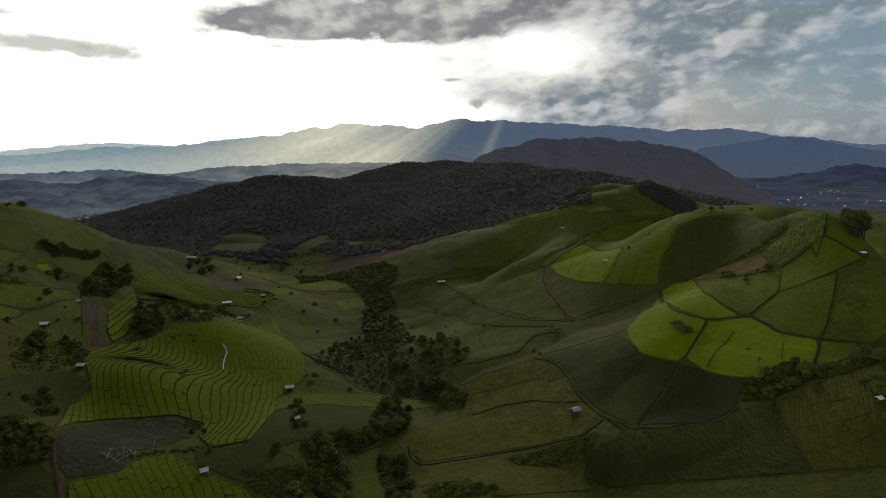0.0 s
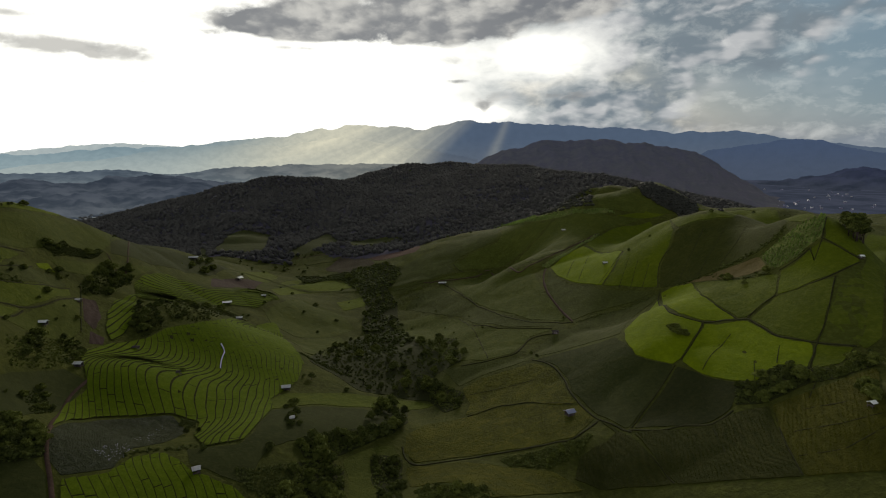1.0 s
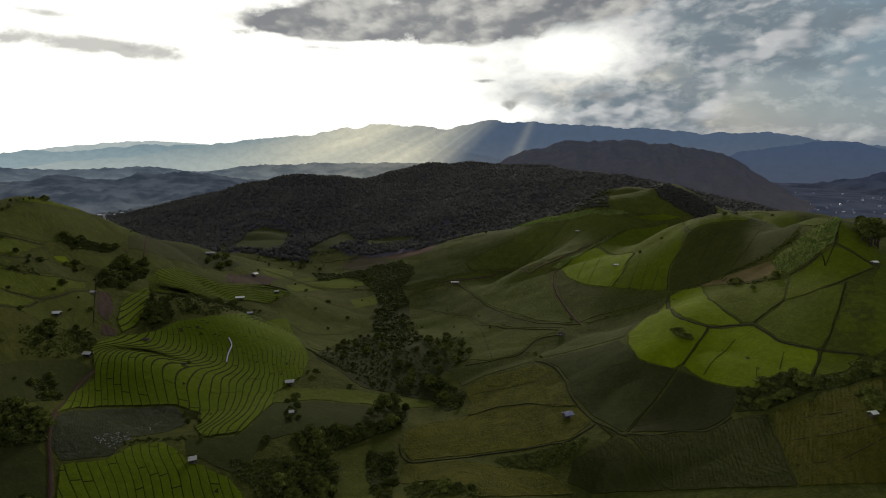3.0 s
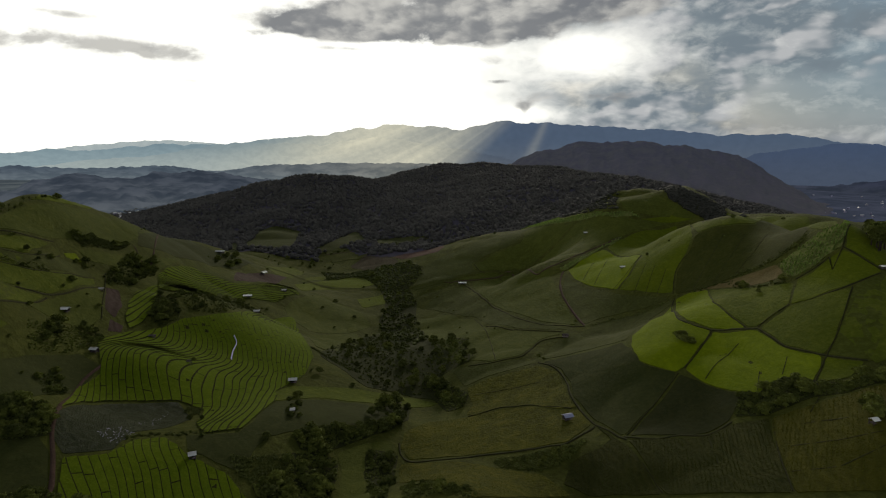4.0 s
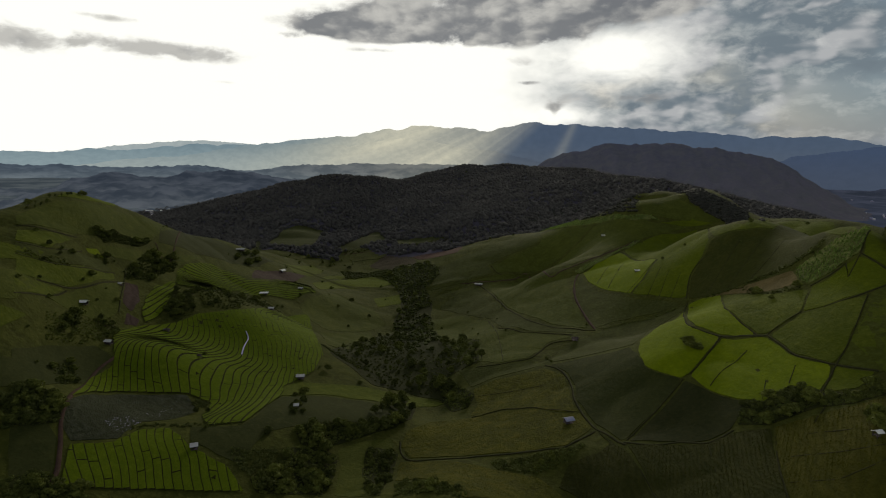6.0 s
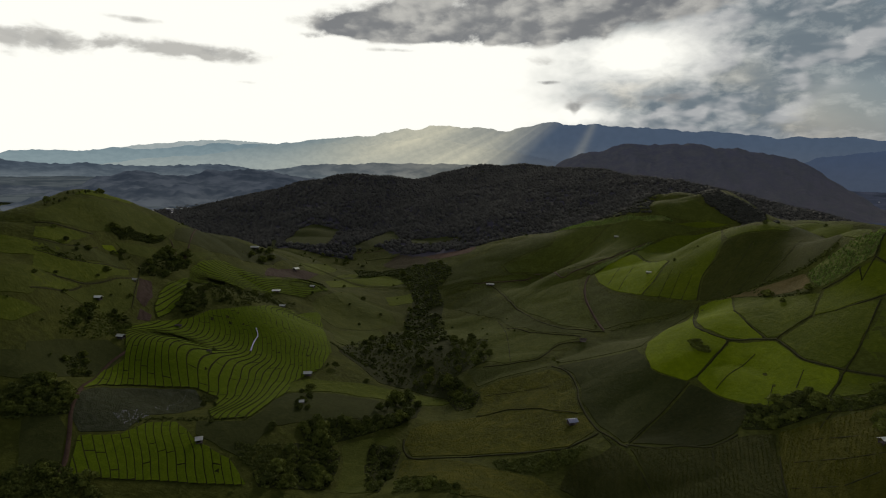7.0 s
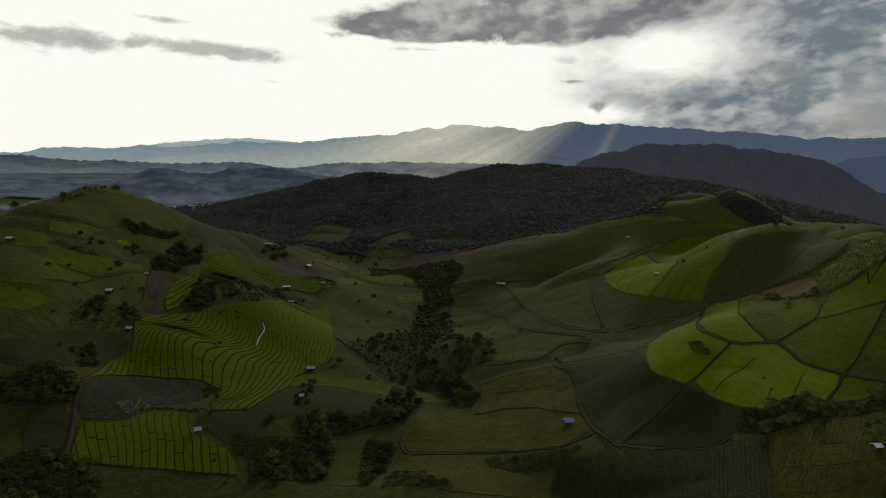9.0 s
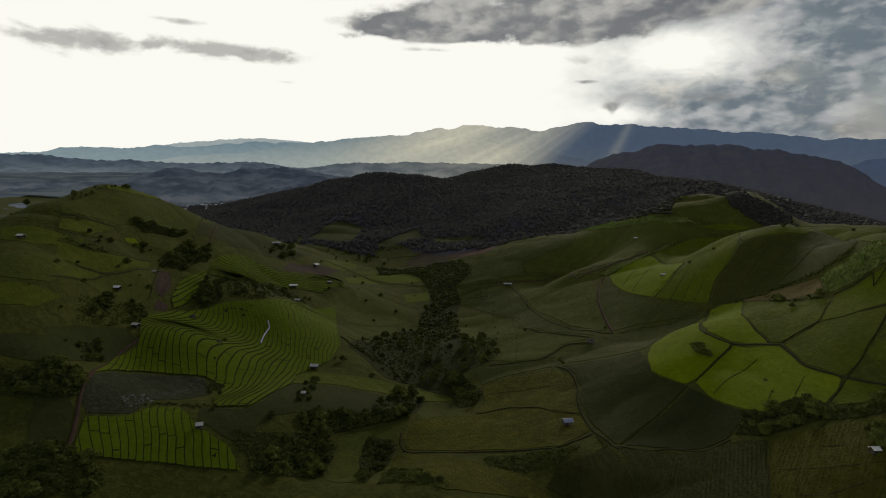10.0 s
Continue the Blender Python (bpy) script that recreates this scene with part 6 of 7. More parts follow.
scrub('dark thicket at the foot of the western hill', 320, 0.9, 2.2, M_LEAF_DARK, [(-199.8, 265.0), (-201.5, 288.0), (-201.5, 314.6), (-197.3, 298.2), (-195.5, 267.0)])
scrub('dark thicket on the flank of the western hill', 200, 0.8, 2, M_LEAF_DARK, [(-208.8, 334.2), (-483.1, 784.1), (-434.9, 724.4), (-202.2, 329.6)])
grove('in the clump on the western slope', 'hedge trees', 24, 5, 10, ('broad', 'broad', 'bush'), [(-192.0, 296.6), (-191.6, 324.4), (-181.1, 304.6), (-175.2, 278.4), (-178.5, 259.7), (-183.4, 265.3)])
scrub('dark scrub in a fold of the western slope', 200, 0.9, 2.2, M_LEAF_DARK, [(-192.0, 296.6), (-191.6, 324.4), (-181.1, 304.6), (-175.2, 278.4), (-178.5, 259.7), (-183.4, 265.3)])
grove('above the rice terraces', 'hedge trees', 15, 6, 10, ('broad', 'broad', 'bush'), [(-160.2, 272.2), (-152.8, 279.8), (-137.9, 258.8), (-142.1, 245.8), (-149.2, 248.5)])
scrub('dark scrub above the rice terraces', 160, 0.8, 2, M_LEAF_DARK, [(-160.2, 272.2), (-152.8, 279.8), (-137.9, 258.8), (-142.1, 245.8), (-149.2, 248.5)])
grove('in the hedge above the rice terraces', 'hedge trees', 30, 2.5, 6, ('broad', 'bush', 'bush'), [(-153.7, 283.0), (-152.8, 328.8), (-141.6, 345.5), (-127.4, 340.2), (-124.5, 274.9), (-139.4, 268.0)])
scrub('dark scrub above the rice terraces', 420, 0.7, 1.8, M_LEAF_DARK, [(-153.7, 283.0), (-152.8, 328.8), (-141.6, 345.5), (-127.4, 340.2), (-124.5, 274.9), (-139.4, 268.0)])
grove('on the western slope', 'hedge trees', 5, 5, 8, ('broad',), [(-191.0, 260.8), (-190.6, 267.6), (-186.6, 262.6), (-186.3, 255.2)])
grove('beside the western pasture', 'hedge trees', 10, 4, 8, ('broad', 'broad', 'bush'), [(-157.9, 213.5), (-158.9, 225.8), (-140.0, 202.4), (-146.9, 200.1)])
grove('on the western slope', 'hedge trees', 8, 4.5, 8, ('broad', 'broad', 'bush'), [(-158.2, 196.2), (-160.1, 205.5), (-147.8, 192.4), (-146.5, 182.1)])
scrub('rough pale scrub on the western slope', 320, 0.5, 1.4, M_LEAF_PALE, [(-156.9, 187.0), (-158.2, 217.1), (-141.1, 203.2), (-144.4, 187.6), (-146.9, 175.1)])
hedge('scrub on the western slope', 60, 0.5, 1.3, M_LEAF, 2.5, [(-185.5, 205.0), (-181.5, 215.7), (-179.8, 224.2)])
grove('in the dark thicket', 'thicket trees', 26, 3, 6.5, ('broad', 'bush', 'bush'), [(-131.0, 144.8), (-124.9, 150.3), (-117.2, 150.2), (-111.4, 141.5), (-115.7, 135.6), (-121.1, 133.8)])
scrub('dark thicket scrub', 420, 0.6, 1.8, M_LEAF_DARK, [(-131.0, 144.8), (-124.9, 150.3), (-117.2, 150.2), (-111.4, 141.5), (-115.7, 135.6), (-121.1, 133.8)])
grove('in the small thicket', 'thicket trees', 8, 3.5, 6, ('broad', 'bush', 'bush'), [(-138.2, 167.8), (-138.4, 177.4), (-128.5, 168.4), (-126.1, 157.0)])
scrub('dark thicket scrub', 120, 0.6, 1.5, M_LEAF_DARK, [(-138.2, 167.8), (-138.4, 177.4), (-128.5, 168.4), (-126.1, 157.0)])
grove('in the western thicket', 'thicket trees', 18, 3, 6, ('broad', 'bush', 'bush'), [(-134.9, 134.1), (-125.9, 144.4), (-115.0, 141.0), (-119.7, 132.3), (-127.7, 127.7)])
scrub('dark thicket scrub', 300, 0.6, 1.8, M_LEAF_DARK, [(-134.9, 134.1), (-125.9, 144.4), (-115.0, 141.0), (-119.7, 132.3), (-127.7, 127.7)])
grove('in the thicket below the terraces', 'thicket trees', 30, 3, 6.5, ('broad', 'bush', 'bush'), [(-110.2, 113.1), (-103.3, 123.2), (-92.5, 124.7), (-81.1, 121.1), (-81.5, 113.6), (-95.9, 101.4)])
scrub('thicket scrub below the terraces', 420, 0.6, 1.8, M_LEAF, [(-110.2, 113.1), (-103.3, 123.2), (-92.5, 124.7), (-81.1, 121.1), (-81.5, 113.6), (-95.9, 101.4)])
scrub('brown-green scrub below the knoll', 260, 0.5, 1.5, M_LEAF_DARK, [(-65.9, 161.0), (-59.1, 163.4), (-50.5, 171.9), (-44.6, 167.1), (-54.2, 152.9), (-59.6, 154.2)])
scrub('pale litter lying on the vegetable plot', 120, 0.12, 0.5, M_PALE, [(-105.3, 151.9), (-101.7, 162.9), (-95.9, 159.1), (-96.9, 148.3), (-101.7, 149.7)])
scrub('pale litter lying among the vegetables', 50, 0.12, 0.45, M_PALE, [(-103.3, 168.0), (-104.2, 189.4), (-96.6, 183.7), (-99.0, 167.9)])
grove('in the hedge by the knoll', 'gully trees', 8, 2.5, 5, ('bush',), [(-68.0, 214.6), (-63.9, 224.0), (-53.0, 198.5), (-56.0, 191.1)])
hedge('scrub hedge beside the rice terraces', 120, 0.5, 1.5, M_LEAF_DARK, 2.5, [(-77.5, 287.0), (-62.4, 280.9), (-48.0, 275.2)])
hedge('dark scrub along the terrace edge', 90, 0.4, 1.2, M_LEAF_DARK, 2, [(-94.5, 190.6), (-94.4, 194.6), (-98.0, 190.7)])
hedge('dark scrub along the terrace edge', 110, 0.4, 1.1, M_LEAF_DARK, 1.5, [(-96.2, 154.0), (-95.2, 158.1), (-90.2, 164.2), (-72.3, 173.4), (-67.9, 175.4)])
hedge('scrub along the hill path', 90, 0.4, 1, M_LEAF_DARK, 1.5, [(76.8, 302.7), (92.9, 306.1), (109.5, 300.2), (121.2, 295.9)])
hedge('scrub at the edge of the bare strip', 150, 0.4, 1.2, M_LEAF_DARK, 1.8, [(129.1, 290.4), (143.1, 278.1), (142.3, 258.0), (152.1, 244.3)])
hedge('scrub along the foot of the forest', 200, 1, 2.5, M_LEAF_DARK, 8, [(-279.5, 625.8), (-218.5, 634.7), (-172.5, 648.2), (-120.2, 672.3), (-50.1, 695.9)])
hedge('dark scrub above the broad field', 110, 0.6, 1.6, M_LEAF_DARK, 2, [(144.3, 281.4), (158.1, 267.9), (165.6, 264.8), (170.4, 265.7)])
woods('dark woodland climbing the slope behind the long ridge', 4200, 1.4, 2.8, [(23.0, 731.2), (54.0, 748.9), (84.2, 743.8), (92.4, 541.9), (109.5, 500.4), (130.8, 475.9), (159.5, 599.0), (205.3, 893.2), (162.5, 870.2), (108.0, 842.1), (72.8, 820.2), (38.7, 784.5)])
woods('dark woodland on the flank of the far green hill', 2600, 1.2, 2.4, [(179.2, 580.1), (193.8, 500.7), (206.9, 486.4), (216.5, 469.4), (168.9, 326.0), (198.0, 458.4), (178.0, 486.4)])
grove('scattered on the western slope', 'scattered trees', 9, 2, 5, ('broad', 'bush', 'bush'), [(-181.7, 199.5), (-180.1, 253.7), (-158.8, 228.6), (-159.7, 200.7), (-160.1, 176.5)])
grove('scattered on the valley floor', 'scattered trees', 12, 2.5, 5, ('broad', 'bush', 'bush'), [(-196.1, 499.6), (-112.9, 552.0), (-68.3, 429.3), (-96.0, 340.3), (-129.6, 365.0)])
grove('scattered on the hillside', 'scattered trees', 10, 1.5, 3, ('bush',), [(-48.4, 487.8), (15.1, 471.7), (32.6, 315.7), (-13.2, 359.5)])
grove('along the top of the hill', 'hilltop trees', 5, 3, 5, ('broad', 'bush'), [(159.3, 324.7), (233.1, 409.8), (232.2, 393.0), (158.2, 321.5)])
grove('on top of the western hill', 'hilltop trees', 16, 4, 8, ('broad', 'tall'), [(-217.5, 242.7), (-220.1, 260.8), (-225.0, 291.3), (-215.8, 255.8), (-209.9, 236.2)])
grove('on the crest beside the western hill', 'hilltop trees', 22, 5, 9, ('broad', 'tall'), [(-959.3, 772.9), (-211.6, 224.8), (-202.2, 210.0), (-208.2, 200.9)])
grove('along the shoulder of the western hill', 'hilltop trees', 12, 3, 7, ('broad', 'tall'), [(-487.5, 791.2), (-454.0, 749.4), (-566.3, 836.9)])
plant('tall', 184.5, 247.6, 16.6, 'in the dark clump on the hilltop', 'hilltop trees', 1.1)
plant('tall', 185.4, 247.7, 17.9, 'in the dark clump on the hilltop', 'hilltop trees', 1.1)
plant('tall', 183.8, 244.4, 17.0, 'in the dark clump on the hilltop', 'hilltop trees', 1.1)
plant('tall', 187.2, 247.7, 15.6, 'in the dark clump on the hilltop', 'hilltop trees', 1.1)
plant('tall', 181.4, 239.0, 21.6, 'in the dark clump on the hilltop', 'hilltop trees', 1.1)
plant('tall', 187.1, 245.4, 18.3, 'in the dark clump on the hilltop', 'hilltop trees', 1.1)
plant('tall', 188.7, 246.4, 23.0, 'in the dark clump on the hilltop', 'hilltop trees', 1.1)
plant('tall', 183.1, 238.0, 23.9, 'in the dark clump on the hilltop', 'hilltop trees', 1.1)
plant('tall', 182.5, 236.1, 24.2, 'in the dark clump on the hilltop', 'hilltop trees', 1.1)
plant('tall', 183.6, 236.5, 27.2, 'in the dark clump on the hilltop', 'hilltop trees', 1.1)
plant('tall', 188.1, 241.2, 26.3, 'in the dark clump on the hilltop', 'hilltop trees', 1.1)
plant('tall', 192.2, 245.4, 27.1, 'in the dark clump on the hilltop', 'hilltop trees', 1.1)
plant('tall', 187.3, 238.1, 23.9, 'in the dark clump on the hilltop', 'hilltop trees', 1.1)
plant('bush', 102.5, 228.8, 4.3, 'on the bright hill field', 'hill bushes', 1.1)
plant('bush', 103.4, 224.7, 4.8, 'on the bright hill field', 'hill bushes', 1.1)
plant('bush', 105.5, 223.1, 4.3, 'on the bright hill field', 'hill bushes', 1.1)
plant('bush', 104.6, 229.5, 3.3, 'on the bright hill field', 'hill bushes', 1.1)
plant('bush', 122.7, 352.0, 3.1, 'standing on the hillside', 'hill bushes', 1)
plant('bush', 142.2, 262.6, 5.0, 'standing on the hillside', 'hill bushes', 1)
plant('bush', 142.3, 247.7, 4.2, 'standing on the hillside', 'hill bushes', 1)
plant('bush', 142.8, 269.2, 3.2, 'standing on the hillside', 'hill bushes', 1)
plant('bush', 151.9, 248.0, 4.3, 'standing on the hillside', 'hill bushes', 1)
plant('bush', 149.5, 251.9, 2.5, 'standing on the hillside', 'hill bushes', 1)
plant('broad', 164.3, 263.2, 7.8, 'standing on the hillside', 'hill bushes', 1)
plant('broad', 166.3, 262.4, 4.6, 'standing on the hillside', 'hill bushes', 1)
plant('bush', 153.3, 314.4, 1.8, 'standing on the hillside', 'hill bushes', 1)
plant('bush', 134.7, 349.1, 1.9, 'standing on the hillside', 'hill bushes', 1)
plant('broad', 247.4, 386.3, 4.2, 'standing alone among the fields', 'single trees', 1)
plant('broad', 243.8, 387.1, 3.1, 'standing alone among the fields', 'single trees', 1)
plant('broad', 147.9, 353.2, 4.7, 'standing alone among the fields', 'single trees', 1)
plant('tall', -49.2, 673.7, 14.5, 'standing alone among the fields', 'single trees', 1)
plant('broad', -98.2, 504.6, 7.7, 'standing alone among the fields', 'single trees', 1)
plant('broad', -59.7, 671.3, 8.0, 'standing alone among the fields', 'single trees', 1)
plant('broad', 28.3, 582.7, 7.5, 'standing alone among the fields', 'single trees', 1)
plant('broad', -175.9, 554.8, 6.7, 'standing alone among the fields', 'single trees', 1)
plant('bush', -137.5, 573.8, 4.6, 'standing alone among the fields', 'single trees', 1)
plant('broad', -64.5, 256.5, 6.8, 'by the rice terraces', 'single trees', 1)
plant('broad', -68.3, 256.1, 5.2, 'by the rice terraces', 'single trees', 1)
plant('bush', -46.3, 253.6, 4.3, 'by the rice terraces', 'single trees', 1)
plant('broad', -91.5, 182.5, 6.1, 'by the rice terraces', 'single trees', 1)
plant('broad', -88.2, 185.3, 4.7, 'by the rice terraces', 'single trees', 1)
plant('bush', -78.1, 167.2, 3.2, 'by the rice terraces', 'single trees', 1)
plant('bush', -58.5, 175.5, 4.6, 'by the rice terraces', 'single trees', 1)
plant('broad', -59.8, 201.8, 3.9, 'by the rice terraces', 'single trees', 1)
plant('bush', -112.4, 223.9, 2.5, 'by the rice terraces', 'single trees', 1)
plant('bush', -129.6, 347.8, 3.5, 'by the rice terraces', 'single trees', 1)
plant('broad', -132.3, 344.7, 4.9, 'by the rice terraces', 'single trees', 1)
plant('broad', -187.9, 258.1, 7.8, 'standing by itself on the slope', 'single trees', 1)
plant('broad', -183.2, 224.6, 4.9, 'standing by itself on the slope', 'single trees', 1)
plant('bush', -185.4, 234.0, 3.8, 'standing by itself on the slope', 'single trees', 1)
plant('bush', -189.6, 254.6, 3.3, 'standing by itself on the slope', 'single trees', 1)
plant('broad', 8.5, 298.4, 10.1, 'standing by itself on the slope', 'single trees', 1)
plant('broad', 13.3, 297.4, 8.9, 'standing by itself on the slope', 'single trees', 1)
plant('bush', 48.9, 276.8, 3.7, 'standing by itself on the slope', 'single trees', 1)
plant('bush', 50.4, 268.4, 3.0, 'standing by itself on the slope', 'single trees', 1)
plant('broad', -31.7, 307.2, 8.4, 'standing by itself on the slope', 'single trees', 1)
plant('bush', 73.5, 314.1, 2.8, 'standing by itself on the slope', 'single trees', 1)
plant('broad', -187.3, 223.5, 6.9, 'on the western slope', 'single trees', 1)
plant('broad', -181.3, 213.8, 3.6, 'on the western slope', 'single trees', 1)
plant('broad', -186.0, 228.8, 3.8, 'on the western slope', 'single trees', 1)
plant('broad', -160.2, 167.5, 4.7, 'on the western slope', 'single trees', 1)
plant('broad', -137.9, 161.9, 6.2, 'on the western slope', 'single trees', 1)
plant('broad', -151.5, 172.9, 4.0, 'on the western slope', 'single trees', 1)
plant('broad', -152.6, 194.0, 5.8, 'on the western slope', 'single trees', 1)
plant('bush', -55.3, 141.0, 2.3, 'on the western slope', 'single trees', 1)
plant('broad', -223.1, 212.9, 4.5, 'on the western slope', 'single trees', 1)
plant('bush', -196.0, 225.8, 2.5, 'on the western slope', 'single trees', 1)
# undergrowth shares the greyed leaf tone, haze painted into its colour
M_UNDER = growth("hazed_forest_undergrowth", (0.050, 0.050, 0.050), (0.062, 0.061, 0.058), (0.075, 0.073, 0.068), 0.02, 0.3, 0.1, None, 0.0)
# the forest on the hill beyond the valley
def forest_lift(x, y):
    best = np.full(np.shape(x), -1e4)
    for crest, slope, rounding in ((FOREST, 0.27, 25), (SPUR, 0.24, 25), (FOREST_FOOT, 0.4, 30), (FOREST_FOOT_B, 0.42, 30), (FOREST_FOOT_C, 0.4, 30)):
        best = np.maximum(best, ridge_height(x, y, crest, slope, rounding))
    return best


CLEARINGS = [[(-286.6, 640.7), (-305.0, 752.2), (-284.3, 764.8), (-249.1, 762.2), (-219.8, 642.3), (-250.3, 634.8)],
             [(-198.8, 644.1), (-184.3, 690.5), (-176.0, 774.5), (-143.0, 712.8), (-173.7, 652.3)],
             [(-141.4, 713.1), (-104.6, 715.6), (-65.8, 702.3), (-53.4, 693.0), (-104.7, 667.8)],
             [(-211.6, 442.7), (-324.6, 703.2), (-290.0, 647.7)]]
fr = np.random.RandomState(9)
fp = np.stack([fr.uniform(-720, 560, 150000), fr.uniform(610, 1420, 150000)], 1)
lift = forest_lift(fp[:, 0], fp[:, 1])
fp = fp[(lift > -38 - 30 * (fp[:, 0] < -180) + 16 * (lumps(fp[:, 0], fp[:, 1], 60) - 0.5)) & (fr.rand(len(fp)) < 0.55 + 0.6 * lumps(fp[:, 0], fp[:, 1], 30))][:60000]
for glade in CLEARINGS:
    fp = fp[~inside(np.array(glade), fp[:, 0], fp[:, 1])]
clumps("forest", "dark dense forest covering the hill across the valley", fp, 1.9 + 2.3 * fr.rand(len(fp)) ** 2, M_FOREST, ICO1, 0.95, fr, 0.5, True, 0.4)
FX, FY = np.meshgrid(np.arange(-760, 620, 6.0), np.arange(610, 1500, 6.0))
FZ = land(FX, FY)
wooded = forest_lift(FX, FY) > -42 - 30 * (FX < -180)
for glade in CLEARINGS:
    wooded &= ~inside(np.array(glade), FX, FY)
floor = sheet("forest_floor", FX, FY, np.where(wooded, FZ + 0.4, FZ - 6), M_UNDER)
tagged(floor, "undergrowth of the forested hill, haze painted in its grey", "forest floor", kind="structure")


# ---- field huts ----
def sheet_metal(name, colour, worn):
    m, tree, shader = material(name, 0.45)
    p = place(tree)
    x, y, z = split(tree, p)
    shader.inputs["Specular IOR Level"].default_value = 0.4
    tree.links.new(colour_mix(tree, grain(tree, p, 0.8, 5.0, 0.65).rise(0.4, 0.75), colour, worn), shader.inputs["Base Color"])
    relief(tree, shader, (x * 20.0).op("SINE"), 0.4, 0.05)
    return m


M_ROOF_BLUE = sheet_metal("blue_grey_roofing", (0.20, 0.22, 0.34), (0.32, 0.33, 0.40))
M_ROOF_PALE = sheet_metal("pale_roofing", (0.50, 0.50, 0.48), (0.34, 0.32, 0.29))
M_ROOF_WHITE = sheet_metal("white_sheeting", (0.80, 0.80, 0.78), (0.66, 0.66, 0.62))
M_ROOF_THATCH = growth("thatch", (0.06, 0.05, 0.035), (0.10, 0.085, 0.06), (0.16, 0.14, 0.10), 0.6, 4.0, 0.8)
M_BOARD = growth("weathered_board", (0.06, 0.05, 0.04), (0.10, 0.085, 0.065), (0.15, 0.13, 0.10), 0.6, 5.0, 0.5)


def box(x, y, z, dx_, dy_, dz_):
    """A box by its middle and its size."""
    v = [(x + sx * dx_ / 2, y + sy * dy_ / 2, z + sz * dz_ / 2) for sz in (-1, 1) for sy in (-1, 1) for sx in (-1, 1)]
    return v, [(0, 2, 3, 1), (4, 5, 7, 6), (0, 1, 5, 4), (2, 6, 7, 3), (0, 4, 6, 2), (1, 3, 7, 5)]


def hut(label, x, y, turn, long, wide, tall, roof, walled=True):
    """A raised field hut: posts, floor, board walls and a pitched roof of two sheets."""
    long, wide, tall = long * 0.8, wide * 0.8, tall * 0.8
    root = new("field_hut")
    root.matrix_basis = pose(x, y, height(x, y), 0, 0, turn)
    tagged(root, label, "hut", group="field huts")
    for sx in (-1, 1):
        for sy in (-1, 1):
            part("post", *box(sx * long * 0.42, sy * wide * 0.42, tall * 0.42, 0.16, 0.16, tall * 1.1), M_BOARD, root, smooth=False)
    part("floor_deck", *box(0, 0, tall * 0.28, long * 0.92, wide * 0.92, 0.12), M_BOARD, root, smooth=False)
    if walled:
        part("wall", *box(0, wide * 0.42, tall * 0.62, long * 0.84, 0.08, tall * 0.62), M_BOARD, root, smooth=False)
        part("wall", *box(-long * 0.42, 0, tall * 0.62, 0.08, wide * 0.78, tall * 0.62), M_BOARD, root, smooth=False)
    ridge_z, eave = tall * 1.32, tall * 0.92
    for s in (-1, 1):
        v = []
        for e in (0, 0.07):
            v += [(-long * 0.58, 0, ridge_z + e), (long * 0.58, 0, ridge_z + e), (long * 0.58, s * wide * 0.62, eave + e), (-long * 0.58, s * wide * 0.62, eave + e)]
        part("roof_sheet", v, [(0, 1, 2, 3), (7, 6, 5, 4), (0, 4, 5, 1), (1, 5, 6, 2), (2, 6, 7, 3), (3, 7, 4, 0)], roof, root, smooth=False)
    part("roof_ridge", *box(0, 0, ridge_z + 0.06, long * 1.17, 0.3, 0.08), roof, root, smooth=False)
    return root


hut('field hut with a blue-grey sheet roof on the slope', 53.3, 203.3, 25, 4.4, 3.4, 2.4, M_ROOF_BLUE)
hut('small hut with a pale roof beside the rice terraces', -71.8, 238.4, 15, 4.6, 3.2, 2.3, M_ROOF_PALE)
hut('dark open hut at the path junction', 64.7, 294.1, 10, 4, 3, 2, M_ROOF_THATCH, False)
hut('long pale-roofed shed at the end of the ridge path', -1.6, 485.6, 5, 8, 3.6, 2, M_ROOF_PALE)
hut('whitish two-roofed hut by the ploughed plot', -173.8, 447.6, 60, 5, 5, 3.4, M_ROOF_WHITE)
hut('low shelter under bright white sheeting', -146.3, 354.8, 20, 6.5, 4.5, 1.6, M_ROOF_WHITE, False)
hut('pale-roofed hut on the western pasture', -164.2, 214.3, 10, 3.8, 2.8, 2.2, M_ROOF_WHITE)
hut('pale-roofed hut at the edge of the terraces', -139.6, 198.0, 0, 3.6, 2.6, 2, M_ROOF_PALE)
hut('tiny shelter in the bright hillside field', 108.9, 356.2, 0, 3.6, 2.2, 1.4, M_ROOF_PALE, False)
hut('tiny shelter in the ridge field', 103.6, 466.0, 0, 3.6, 2.2, 1.6, M_ROOF_PALE, False)
hut('small shelter on the hilltop field', 177.9, 225.5, 0, 2.4, 1.8, 1.5, M_ROOF_WHITE, False)
hut('pale-roofed farm hut in the valley', -205.1, 433.5, 10, 8, 4.5, 2.6, M_ROOF_PALE)
hut('pale-roofed hut at the red field', -107.6, 645.8, 10, 6.5, 4, 2.6, M_ROOF_WHITE)
hut('small hut at the upper edge of the terraces', -125.3, 321.5, 10, 4.2, 3, 2, M_ROOF_PALE)
hut('white-walled hut beside the lower rice terraces', -74.8, 154.8, 30, 2.8, 2.4, 2.4, M_ROOF_PALE)
hut('tiny thatched shelter among the rice terraces', -111.3, 218.2, 0, 2.2, 1.8, 1.6, M_ROOF_THATCH, False)
hut('small grey hut at the terrace hedge', -133.9, 391.1, 0, 4, 3, 2, M_ROOF_PALE)
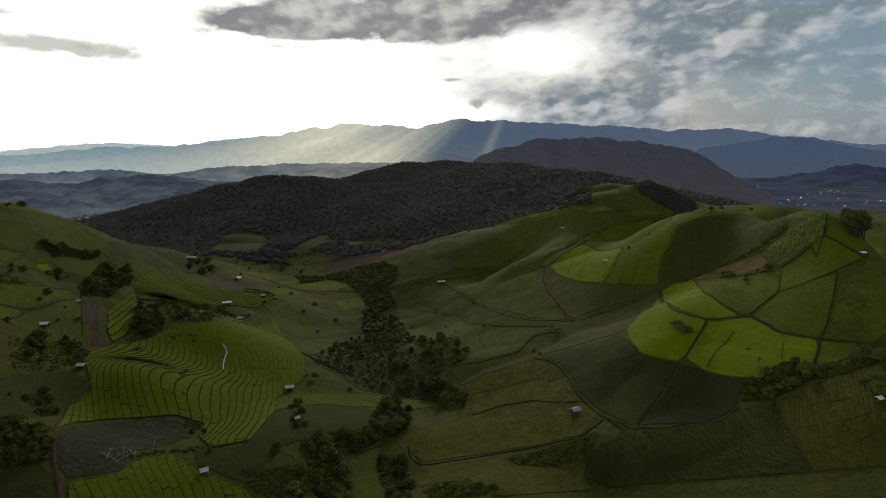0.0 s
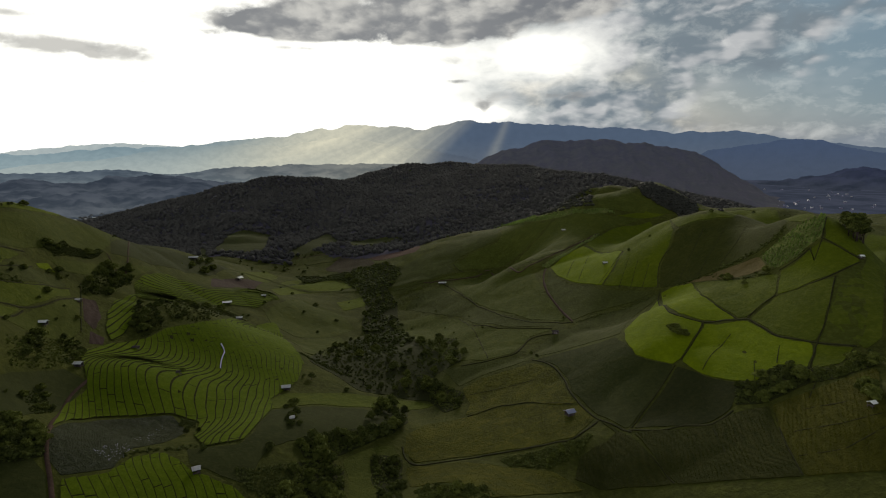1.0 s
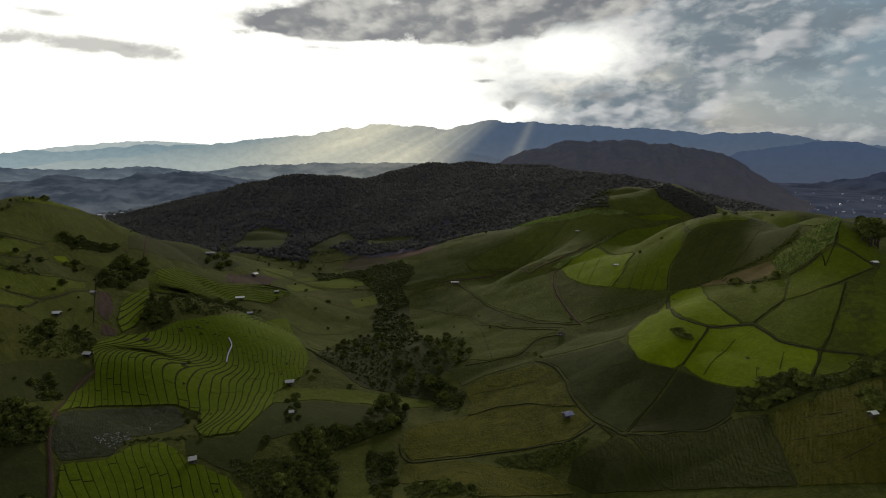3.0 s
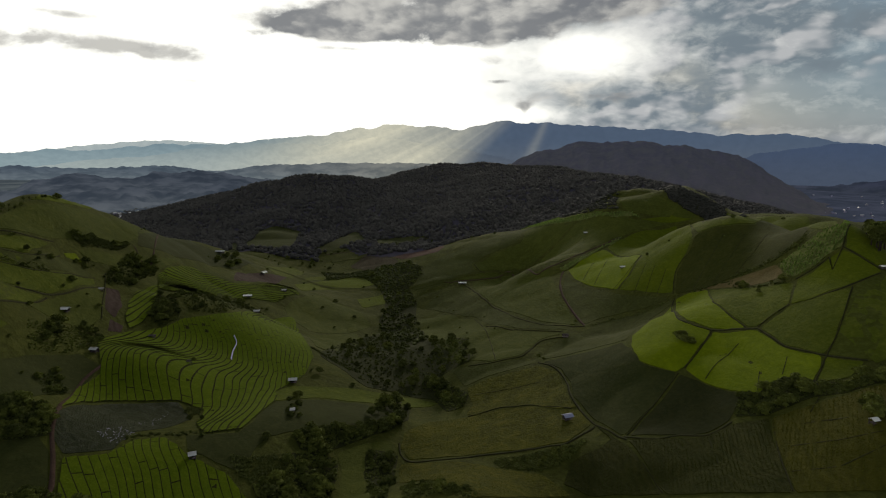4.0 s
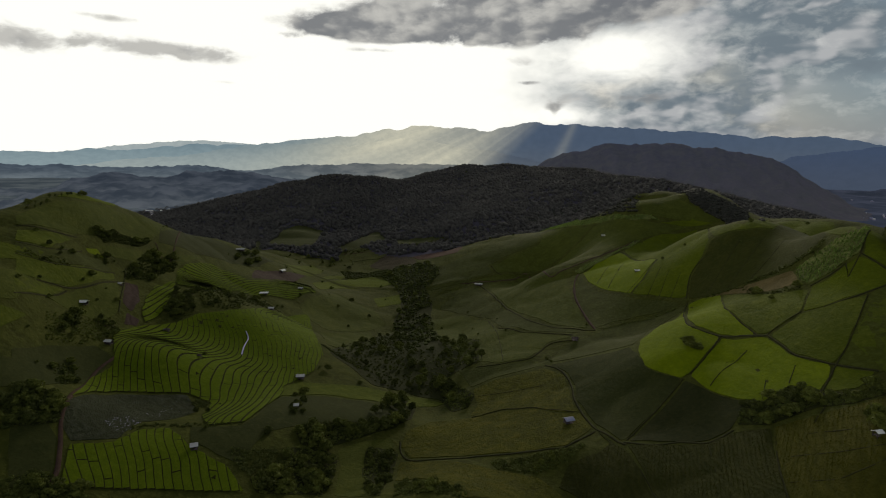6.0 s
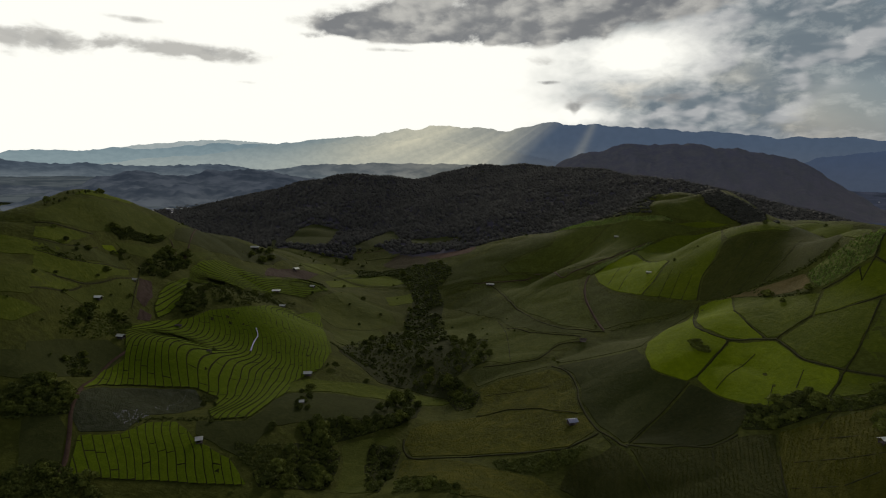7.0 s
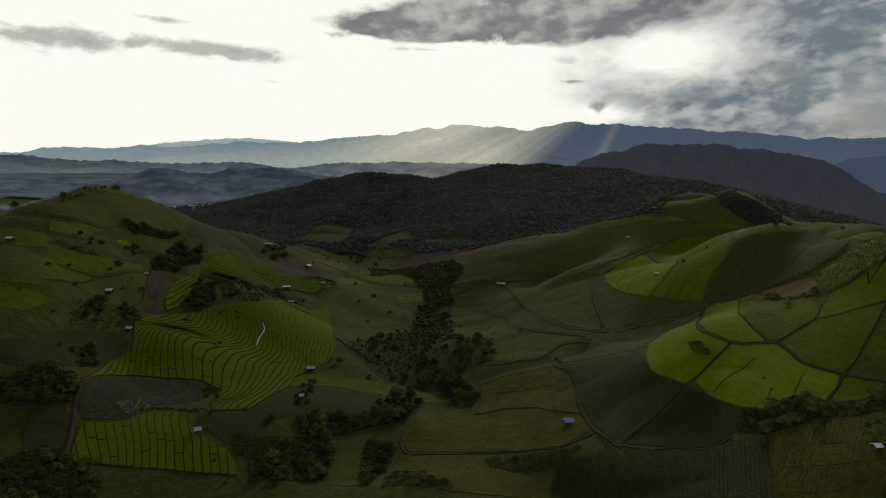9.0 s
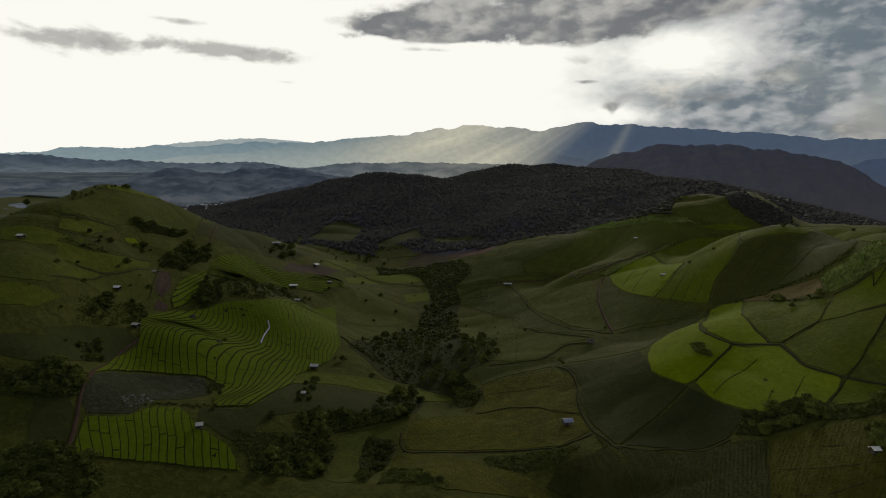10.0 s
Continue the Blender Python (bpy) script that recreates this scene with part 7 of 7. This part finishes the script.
hut('low house on the hill crest under trees', 761.1, 1197.3, 5, 4.4, 2.6, 1.8, M_ROOF_PALE)
hut('pale shelter by the bare plots', -174.3, 250.6, 0, 3, 2.2, 1.6, M_ROOF_PALE, False)
hut('pale field shelter on the near hill', 128.6, 149.6, 20, 2.6, 2, 1.7, M_ROOF_WHITE, False)
hut('small pale shelter at the gully edge', -57.6, 199.4, 20, 2.4, 2, 1.8, M_ROOF_PALE, False)
hut('pale-roofed hut on the western slope', -192.4, 192.1, 0, 4, 2.6, 1.8, M_ROOF_PALE)
hut('open shelter among the terraces', -139.4, 235.9, 10, 3.4, 2.4, 1.4, M_ROOF_THATCH, False)


# ---- the far village in the eastern valley ----
def far_house(x, y, long, wide, tall, turn, roof):
    """A small house seen from afar: walls and a pitched roof."""
    root = new("village_house")
    root.matrix_basis = pose(x, y, -23.0, 0, 0, turn)
    part("walls", *box(0, 0, tall * 0.5 - 0.5, long, wide, tall + 1), M_PLASTER, root, smooth=False)
    v = [(sx * long * 0.55, sy * wide * 0.6, tall - 0.2) for sx in (-1, 1) for sy in (-1, 1)] + [(-long * 0.55, 0, tall * 1.5), (long * 0.55, 0, tall * 1.5)]
    part("roof", v, [(0, 2, 5, 4), (3, 1, 4, 5), (1, 0, 4), (2, 3, 5), (0, 1, 3, 2)], roof, root, smooth=False)
    return tagged(root, "small pale village house in the hazy valley", "house", group="village houses")


M_PLASTER = growth("pale_plaster", (0.24, 0.24, 0.23), (0.3, 0.3, 0.29), (0.38, 0.37, 0.35), 0.2, 1.0, 0.2)
vr = np.random.RandomState(31)
for k in range(46):
    a, d = radians(vr.uniform(27.5, 41.0)), vr.uniform(1500, 2400)
    far_house(d * math.sin(a), d * math.cos(a), vr.uniform(4, 7), vr.uniform(3, 4.5), vr.uniform(2.2, 2.8), vr.uniform(0, 180), (M_ROOF_PALE, M_ROOF_WHITE, M_ROOF_BLUE)[vr.randint(3)])
for k in range(14):
    a, d = radians(vr.uniform(-39, -29.0)), vr.uniform(1020, 1250)
    far_house(d * math.sin(a), d * math.cos(a), vr.uniform(4, 7), vr.uniform(3, 5), vr.uniform(2, 3), vr.uniform(0, 180), (M_ROOF_PALE, M_ROOF_WHITE)[vr.randint(2)])
